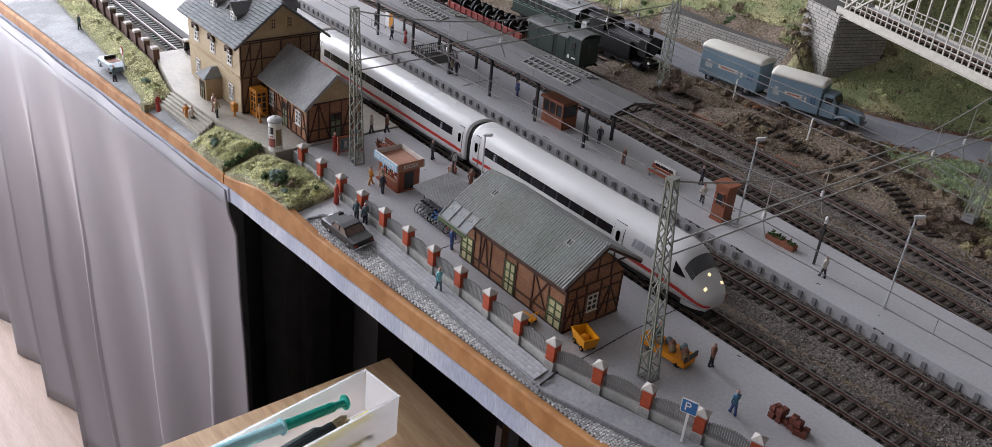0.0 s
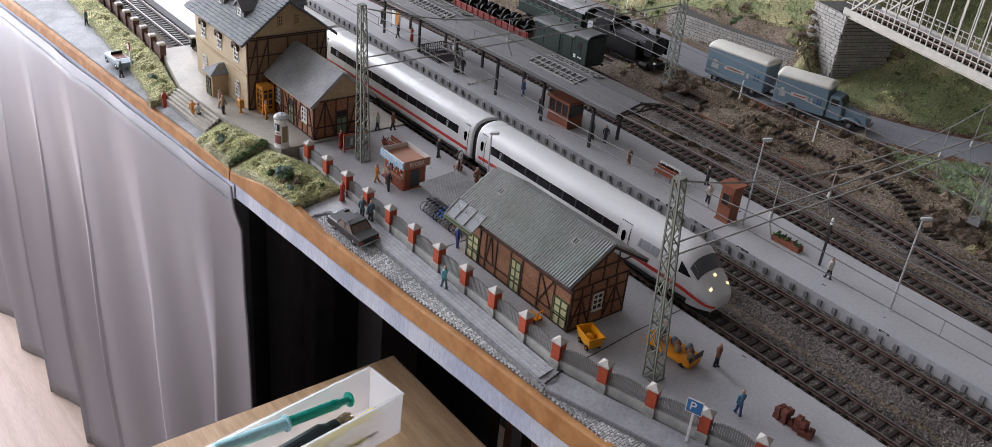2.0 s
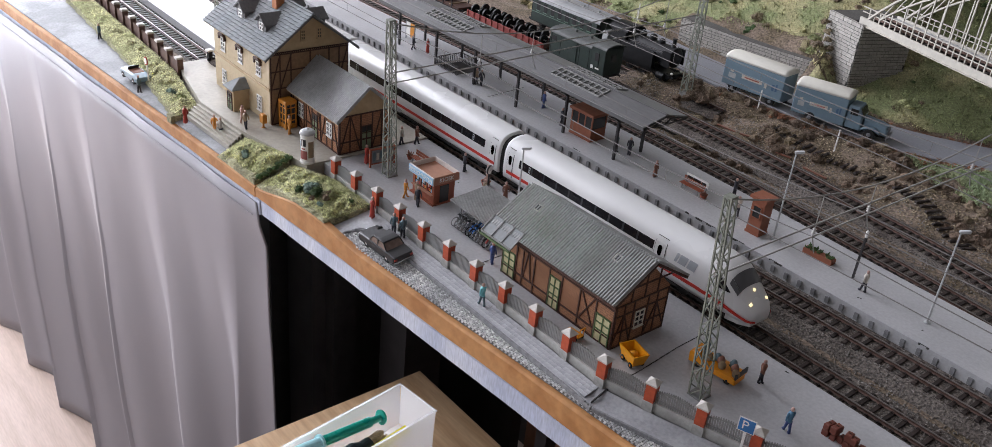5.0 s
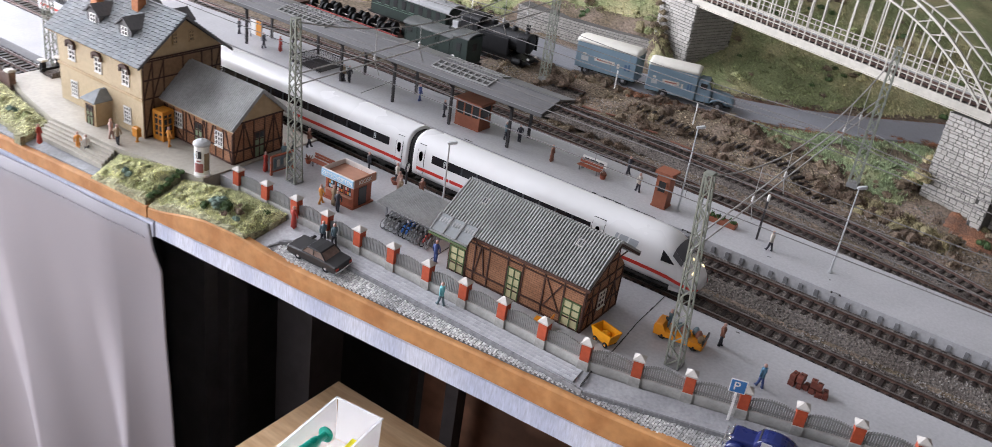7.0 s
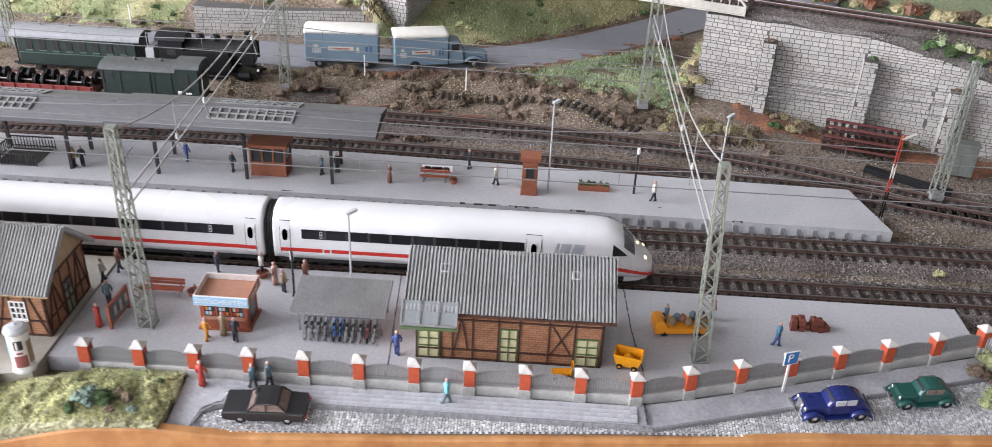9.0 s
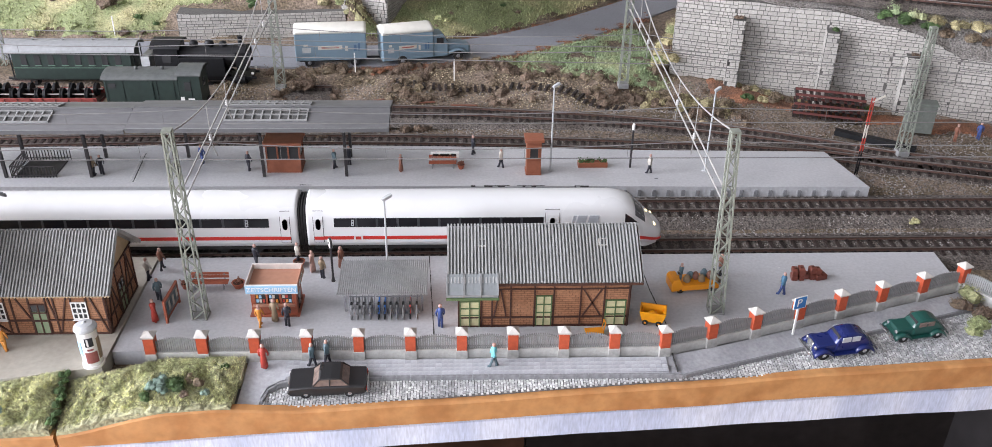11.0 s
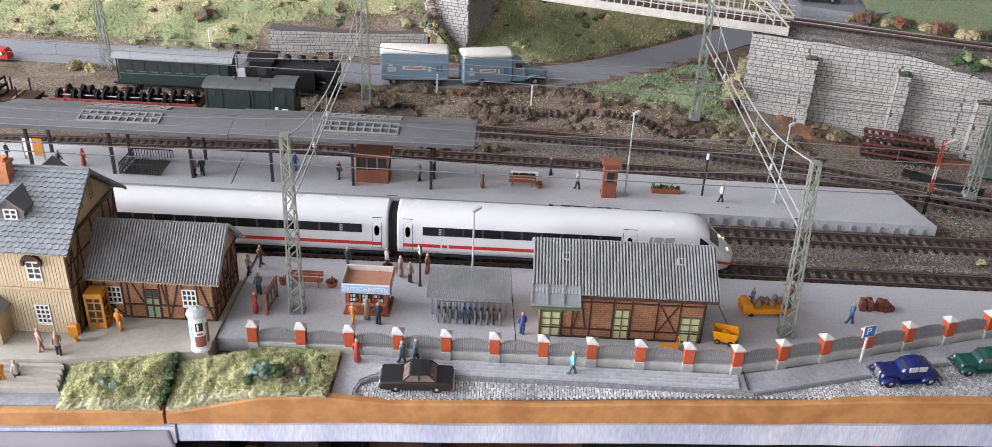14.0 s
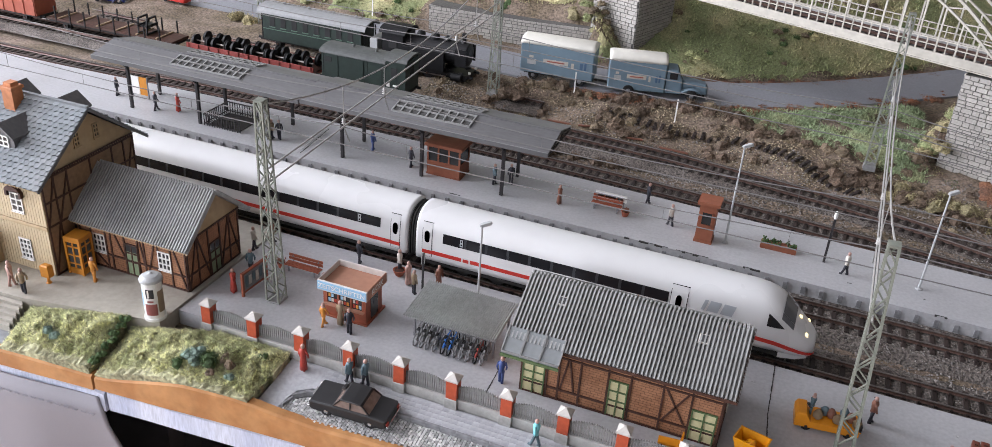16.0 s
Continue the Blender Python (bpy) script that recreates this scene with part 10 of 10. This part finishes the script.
# station steps
for k in range(5):
    s = solid("step", prism(B(), [(-0.200, -0.0345 - 0.0030 * k), (-0.118, -0.0295 - 0.0030 * k), (-0.115, -0.0325 - 0.0030 * k), (-0.202, -0.0375 - 0.0030 * k)], "z", -0.0150, -0.0012 - 0.0021 * k), M["forecourt"], "pale stone step down to the street", "step", "station steps", kind="structure")

# wall with posts along the siding
SWL = thing("siding_wall", Matrix(), "dark red-brown wall with capped posts along the siding", "wall", kind="structure")
a, b = Vector((-0.292, -0.0165)), Vector((-1.2, 0.022))
d = (b - a).normalized()
ang = math.atan2(d.y, d.x)
paint("wall_brown", (0.13, 0.075, 0.06), 0.7, vary=0.2)
for k in range(26):
    p = a + d * 0.030 * k
    m = Matrix.Translation((p.x, p.y, 0)) @ Matrix.Rotation(ang, 4, "Z")
    part("post", put(box(B(), -0.0032, 0.0032, -0.0032, 0.0032, -0.010, 0.0125), m), M["wall_brown"], SWL)
    part("post_cap", put(box(B(), -0.0040, 0.0040, -0.0040, 0.0040, 0.0125, 0.0148, 0.0010), m), M["cap"], SWL)
    part("panel", put(box(B(), 0.0034, 0.0266, -0.0012, 0.0012, -0.010, 0.0085), m), M["wall_brown"], SWL)
NS = thing("traffic_sign", Matrix.Translation((-0.2920, -0.0500, -0.0115)), "round traffic sign on a white post", "sign")
part("post", beam(B(), (0, 0, 0), (0, 0, 0.026), 0.0014), M["white_paint"], NS)
part("disc", put(lathe(B(), [(0.0045, -0.0004), (0.0045, 0.0004)], 18), Matrix.Translation((0, -0.001, 0.0265)) @ Matrix.Rotation(radians(90), 4, "X")), M["figure_red"], NS)
part("field", put(lathe(B(), [(0.0032, -0.0006), (0.0032, 0.0006)], 18), Matrix.Translation((0, -0.0012, 0.0265)) @ Matrix.Rotation(radians(90), 4, "X")), M["white_paint"], NS)

# lineside: signal, spare track panels, relay box, dark girder, planks, marker posts
SIGNAL_BANDS = ("loco_black", "loco_black", "figure_red", "figure_pale", "figure_red", "figure_red")
SG = thing("signal", Matrix.Translation((0.5490, 0.2530, -0.006)) @ Matrix.Scale(0.9, 4), "red and white lattice signal post", "signal")
for k in range(6):
    for sx in (-1, 1):
        part("leg", beam(B(), (sx * 0.0012, 0, 0.0140 * k), (sx * 0.0012, 0, 0.0140 * (k + 1)), 0.0009), M[SIGNAL_BANDS[k]], SG)
    part("lacing", beam(B(), (-0.0012, 0, 0.0140 * k), (0.0012, 0, 0.0140 * (k + 1)), 0.0006), M[SIGNAL_BANDS[k]], SG)
part("arm", beam(B(), (0, 0, 0.0800), (0.0110, 0, 0.0860), 0.0020, 0.0010), M["figure_pale"], SG)
part("base", box(B(), -0.003, 0.003, -0.003, 0.003, -0.004, 0.0015), M["cap"], SG)
for lv in range(3):
    tp_ = thing("track_panel", Matrix.Translation((0.573, 0.3935, -0.008 + 0.0098 * lv)) @ Matrix.Rotation(radians(-17), 4, "Z"), "spare red-brown track panel leaning in a stack", "track panel", "stacked track panels")
    for y in (-0.0083, 0.0083):
        part("rail", box(B(), -0.034, 0.034, y - 0.0006, y + 0.0006, 0.0022, 0.0046), paint("panel_red", (0.11, 0.035, 0.03), 0.6), tp_)
    for k in range(10):
        part("sleeper", box(B(), -0.0325 + 0.0072 * k - 0.0017, -0.0325 + 0.0072 * k + 0.0017, -0.0140, 0.0140, 0, 0.0022), M["sleeper"], tp_)
paint("relay_grey", (0.115, 0.124, 0.108), 0.65, vary=0.15)
RBX = thing("relay_box", Matrix.Translation((0.649, 0.352, -0.006)) @ Matrix.Rotation(radians(-15), 4, "Z"), "grey concrete relay box beside the mast", "relay box")
part("body", box(B(), -0.0125, 0.0125, -0.0065, 0.0065, 0, 0.0290, 0.001), M["relay_grey"], RBX)
part("lid", box(B(), -0.0135, 0.0135, -0.0075, 0.0075, 0.0290, 0.0308, 0.0006), M["relay_grey"], RBX)
for x in (-0.0058, 0.0058):
    part("door", box(B(), x - 0.0052, x + 0.0052, -0.0070, -0.0064, 0.002, 0.0265), M["relay_grey"], RBX)
figure(0.6766, 0.3287, -0.0075, 0.4, "figure_brown", "small bronze-brown model figure beside the track", 0.0185)
solid("girder", beam(B(), (0.565, 0.3475, -0.005), (0.628, 0.3065, -0.005), 0.008, 0.005), M["loco_black"], "dark steel girder lying beside the points", "girder")
for k, (x, y, an, ln) in enumerate(((0.090, 0.428, 0.05, 0.030), (0.118, 0.427, 0.30, 0.024), (0.200, 0.425, -0.05, 0.028), (0.160, 0.4245, 0.15, 0.020))):
    solid("plank", put(box(B(), -ln / 2, ln / 2, -0.0011, 0.0011, 0, 0.0014, 0.0002), Matrix.Translation((x, y, land(x, y) + 0.0005)) @ Matrix.Rotation(an, 4, "Z")), M["figure_brown"], "weathered brown plank lying beside the track", "plank", "loose planks")
for x, y in ((0.083, 0.483), (-0.21, 0.60), (0.190, 0.470)):
    solid("marker_post", beam(B(), (x, y, land(x, y) - 0.002), (x, y, land(x, y) + 0.024), 0.0012), M["white_paint"], "white marker post beside the road", "post", "marker posts")
solid("upper_road", prism(B(), [(0.50, 0.565), (0.571, 0.538), (0.72, 0.635), (0.72, 0.76), (0.50, 0.76)], "z", 0.070, 0.1025), M["asphalt"], "grey asphalt of the upper road", "road", kind="structure")
bm = B()
cols = []
for i in range(41):
    x = 0.573 + 0.0155 * i
    y0 = 0.5365 - 0.318 * (x - 0.573)
    y1 = 0.5365 + 0.650 * min(x - 0.573, 0.15) + 0.10
    cols.append([bm.verts.new((x, y0 + (y1 - y0) * j / 14, 0.0985 + 0.010 * step01(0, 8, j) + 0.0012 * noise.fractal((x * 50, j * 0.7, 3.0), 1.0, 2.0, 3))) for j in range(15)])
for p, q in zip(cols, cols[1:]):
    for j in range(14):
        bm.faces.new((p[j], q[j], q[j + 1], p[j + 1]))
    e = [bm.verts.new((v.co.x, v.co.y, 0.045)) for v in (p[0], q[0])]
    bm.faces.new((e[0], e[1], q[0], p[0]))
solid("upper_turf", bm, M["bank_grass"], "green turf beside the upper line", "ground cover", kind="structure", smooth=True)

# joints and worn places in the platforms
M["joint"] = material("dark_joint", (0.045, 0.043, 0.04), 0.8, vary=0.3, scale=400)
M["filler"] = material("pale_filler", (0.52, 0.52, 0.51), 0.7, vary=0.2, scale=400, bump=0.3)
PF, PI = bpy.data.objects["platform_front"], bpy.data.objects["platform_island"]


def ragged(bm, pts, half, z, seed):
    """A thin uneven strip along pts, lying on a surface at z."""
    rnd = random.Random(seed)
    rows = []
    for a, b in zip(pts, pts[1:]):
        a, b = Vector(a), Vector(b)
        n = max(2, int((b - a).length / 0.003))
        s = Vector((-(b - a).y, (b - a).x)).normalized()
        for k in range(n + 1):
            p = a + (b - a) * k / n + s * rnd.uniform(-0.3, 0.3) * half
            w = half * rnd.uniform(0.5, 1.4)
            rows.append([(p.x - s.x * w, p.y - s.y * w, z - 0.001), (p.x - s.x * w, p.y - s.y * w, z + 0.0002), (p.x + s.x * w, p.y + s.y * w, z + 0.0002), (p.x + s.x * w, p.y + s.y * w, z - 0.001)])
    loft(bm, rows)
    return bm


part("joint", ragged(B(), [(0.327, 0.1150), (0.3285, 0.067), (0.332, 0.029), (0.333, 0.0060)], 0.00035, 0.0, 1), M["joint"], PF, "dark joint between two boards")
part("joint", put(ragged(B(), [(0.331, 0.0), (0.332, -0.0150)], 0.0004, 0.0, 2), Matrix.Translation((0, 0, -0.0031)) @ Matrix.Rotation(0.212, 4, "X")), M["joint"], bpy.data.objects["pavement"], "dark joint between two boards")
part("joint", ragged(B(), [(0.1715, 0.1150), (0.1740, 0.067), (0.1765, 0.024), (0.1772, 0.0060)], 0.00032, 0.0, 21), M["joint"], PF, "dark joint between two boards")
for k, (x0, x1) in enumerate(((-0.0835, -0.0785), (-0.0865, -0.0835))):
    part("filled_joint", ragged(B(), [(x1, 0.2375), (x0, 0.2920)], 0.0008, 0.0, 3 + k), M["filler"], PI, "pale filled joint across the platform")
part("joint", ragged(B(), [(-0.0800, 0.2375), (-0.0848, 0.2920)], 0.0004, 0.0, 6), M["joint"], PI)
for k, (x, ln) in enumerate(((0.204, 0.004), (0.215, 0.022), (0.243, 0.024), (0.292, 0.012), (0.420, 0.008), (0.060, 0.010))):
    y = 0.2215 + (0.545 - x) * (0.006 / 0.345) + 0.0004
    part("chipped_edge", ragged(B(), [(x, y), (x + ln, y - ln * 0.0174)], 0.00045, 0.0, 8 + k), M["joint"], PI, "dark chipped edge")
rnd = random.Random(12)
for k in range(16):
    x, y = rnd.uniform(0.0, 0.53), rnd.uniform(0.078, 0.112)
    if k < 7:
        x, y = rnd.uniform(0.20, 0.52), rnd.uniform(0.234, 0.285)
    part("glue_spot", ragged(B(), [(x, y), (x + rnd.uniform(0.001, 0.003), y + rnd.uniform(-0.001, 0.001))], 0.0005, 0.0, 40 + k), M["filler"] if k % 2 else M["joint"], PI if k < 7 else PF)

# row of old sleepers left in the gravel behind the far track
OT = thing("old_track_bed", Matrix(), "row of old dark sleepers left without rails", "track bed", kind="structure")
line = smooth_line([(0.130, 0.452), (0.168, 0.456), (0.239, 0.457), (0.295, 0.444), (0.335, 0.426), (0.365, 0.412)], 0.0036)
for k, (a, b) in enumerate(zip(line[::2], line[1::2])):
    ob = new("sleeper", TIE)
    ob.parent = OT
    ob.matrix_local = Matrix.Translation((a.x, a.y, land(a.x, a.y) + 0.0016)) @ Matrix.Rotation(math.atan2((b - a).y, (b - a).x) + 0.06 * math.sin(k * 2.3), 4, "Z") @ Matrix.Scale(0.55, 4, (0, 1, 0))


# ---- workbench under the layout ----
solid("work_board", box(B(), 0.082, 0.62, -0.40, 0.042, -0.190, -0.172, 0.0015), M["wood"], "plain pine board pulled out below the layout", "board")
for x in (0.10, 0.60):
    solid("board_bracket", box(B(), x - 0.008, x + 0.008, -0.38, 0.035, RZ0, -0.1905), M["black"], "dark support under the pine board", "support", "supports of the board")
PLX = bpy.data.materials.new("clear_box_plastic")
PLX.use_nodes = True
pb_ = PLX.node_tree.nodes["Principled BSDF"]
pb_.inputs["Base Color"].default_value = (0.93, 0.93, 0.93, 1)
pb_.inputs["Roughness"].default_value = 0.12
pb_.inputs["Transmission Weight"].default_value = 0.62
pb_.inputs["IOR"].default_value = 1.2
BX = thing("storage_box", Matrix.Translation((0.1535, -0.0125, -0.172)) @ Matrix.Rotation(radians(7), 4, "Z"), "open clear plastic box holding brushes and a syringe", "box")
W, LN, HB, TH = 0.0215, 0.185, 0.0420, 0.0011
part("bottom", box(B(), -W * 0.92, W * 0.92, -LN * 0.99, -0.001, 0.0004, 0.0016), PLX, BX)
for s in (-1, 1):
    bm = B()
    hexa(bm, [(s * W * 0.93 - TH, -LN, 0.0016), (s * W * 0.93, -LN, 0.0016), (s * W * 0.93, 0, 0.0016), (s * W * 0.93 - TH, 0, 0.0016), (s * W - TH, -LN, HB), (s * W, -LN, HB), (s * W, 0, HB), (s * W - TH, 0, HB)])
    part("side", bm, PLX, BX)
    part("rim", box(B(), s * W - 0.0012, s * W + 0.0008, -LN - 0.0008, 0.0008, HB, HB + 0.0012, 0.0003), PLX, BX)
for y in (-LN, 0.0):
    part("end", box(B(), -W * 0.93, W * 0.93, y - TH / 2, y + TH / 2, 0.0016, HB), PLX, BX)
    part("rim", box(B(), -W, W, y - 0.0008, y + 0.0008, HB, HB + 0.0012, 0.0003), PLX, BX)
for ob in BX.children:
    ob.visible_shadow = False
paint("teal_plastic", (0.01, 0.27, 0.20), 0.3, bump=0)
paint("pale_blue_plastic", (0.35, 0.62, 0.66), 0.3, bump=0)
paint("brush_black", (0.02, 0.03, 0.035), 0.35, bump=0)
paint("yellow_plastic", (0.75, 0.66, 0.03), 0.4, bump=0)
paint("bristle", (0.36, 0.28, 0.18), 0.8, vary=0.3, stretch=(1, 1, 1))
mloc = BX.matrix_world.copy()
SY = thing("syringe", mloc @ Matrix.Translation((-0.0085, -0.030, 0.0330)) @ Matrix.Rotation(radians(-8), 4, "X") @ Matrix.Rotation(radians(90), 4, "X"), "teal plastic syringe lying in the box", "syringe")
part("plunger", lathe(B(), [(0.0062, 0), (0.0064, 0.0015), (0.0030, 0.0022), (0.0030, 0.012), (0.0042, 0.0125), (0.0042, 0.060), (0.0026, 0.062)], 16), M["teal_plastic"], SY)
part("flange", lathe(B(), [(0.0066, 0.060), (0.0066, 0.0618)], 16), M["pale_blue_plastic"], SY)
part("barrel", lathe(B(), [(0.0048, 0.0618), (0.0048, 0.120), (0.0014, 0.123), (0.0012, 0.130)], 16), M["pale_blue_plastic"], SY)
BRU = thing("brush", mloc @ Matrix.Translation((0.0020, -0.036, 0.0240)) @ Matrix.Rotation(radians(94), 4, "X"), "thick dark-handled brush with tan bristles in the box", "brush")
bm = B()
rnd = random.Random(3)
for k in range(160):
    a, r = rnd.uniform(0, 6.28), rnd.uniform(0, 0.0058)
    e = 1.15
    beam(bm, (r * math.cos(a), r * math.sin(a), 0.016), (r * e * math.cos(a), r * e * math.sin(a), rnd.uniform(0.0, 0.003)), 0.0006)
tagged(part("bristles", bm, M["bristle"], BRU, "tan bristles"), kind="stuff")
part("ferrule", lathe(B(), [(0.0066, 0.014), (0.0068, 0.0155), (0.0068, 0.022)], 16), M["brush_black"], BRU)
part("handle", lathe(B(), [(0.0070, 0.022), (0.0095, 0.028), (0.0100, 0.075), (0.0075, 0.130), (0.0040, 0.138)], 18), M["brush_black"], BRU)
YS = thing("marker_strip", mloc @ Matrix.Translation((0.0135, -0.022, 0.0320)) @ Matrix.Rotation(radians(4), 4, "X"), "flat yellow plastic strip in the box", "strip")
part("strip", box(B(), -0.0035, 0.0035, -0.150, 0.0, -0.001, 0.001, 0.0003), M["yellow_plastic"], YS)
GB = thing("thin_brush", mloc @ Matrix.Translation((0.0170, -0.020, 0.0120)) @ Matrix.Rotation(radians(90), 4, "X"), "thin brush lying low in the box", "brush")
part("handle", lathe(B(), [(0.0010, 0.012), (0.0016, 0.02), (0.0014, 0.14)], 8), M["yellow_plastic"], GB)
part("bristles", lathe(B(), [(0.0004, 0), (0.0016, 0.006), (0.0012, 0.012)], 8), M["brush_black"], GB)

# odds and ends in the dark below
# Tan board added in place of a lit patch in the dark
solid("wood_offcut", box(B(), -0.048, 0.004, 0.096, 0.104, -0.252, -0.180, 0.001), M["wood"], "tan board added as a lit patch under the layout", "board")
M["varnished"] = material("varnished_brown_wood", (0.22, 0.11, 0.068), 0.35, vary=0.2, scale=60, bump=0.08, second=(0.10, 0.048, 0.028), mix_scale=9)
solid("floor_board", box(B(), 0.035, 0.26, 0.24, 0.255, -0.60, -0.045), M["varnished"], "brown wooden panel standing below the layout", "panel")
# Added black panels: they keep the space under the layout as dark as shade
solid("dark_panel", box(B(), 0.262, 0.62, 0.24, 0.255, RZ0, -0.0445), M["black"], "black panel added in place of shade under the layout", "panel")
solid("dark_panel", box(B(), -0.30, 0.03, 0.22, 0.235, RZ0, -0.0415), M["black"], "black panel added in place of shade under the layout", "panel")
solid("dark_panel", box(B(), -0.140, -0.128, 0.0, 0.22, RZ0, -0.0415), M["black"], "black panel added in place of shade under the layout", "panel")
paint("wire_red", (0.45, 0.03, 0.02), 0.4, bump=0)
solid("red_cable", tube(B(), [Vector((0.43 + 0.05 * t, 0.03 + 0.01 * math.sin(t * 3), -0.043 - 0.055 * math.sin(math.pi * t) ** 1.5)) for t in [k / 16 for k in range(17)]], 0.0006, 5), M["wire_red"], "thin red cable hanging below the baseboard", "cable")
solid("pale_cable", tube(B(), [Vector((0.155 + 0.03 * t, 0.0, -0.042 - 0.022 * math.sin(math.pi * t))) for t in [k / 14 for k in range(15)]], 0.0004, 5), M["figure_tan"], "thin pale cable hanging below the baseboard", "cable")
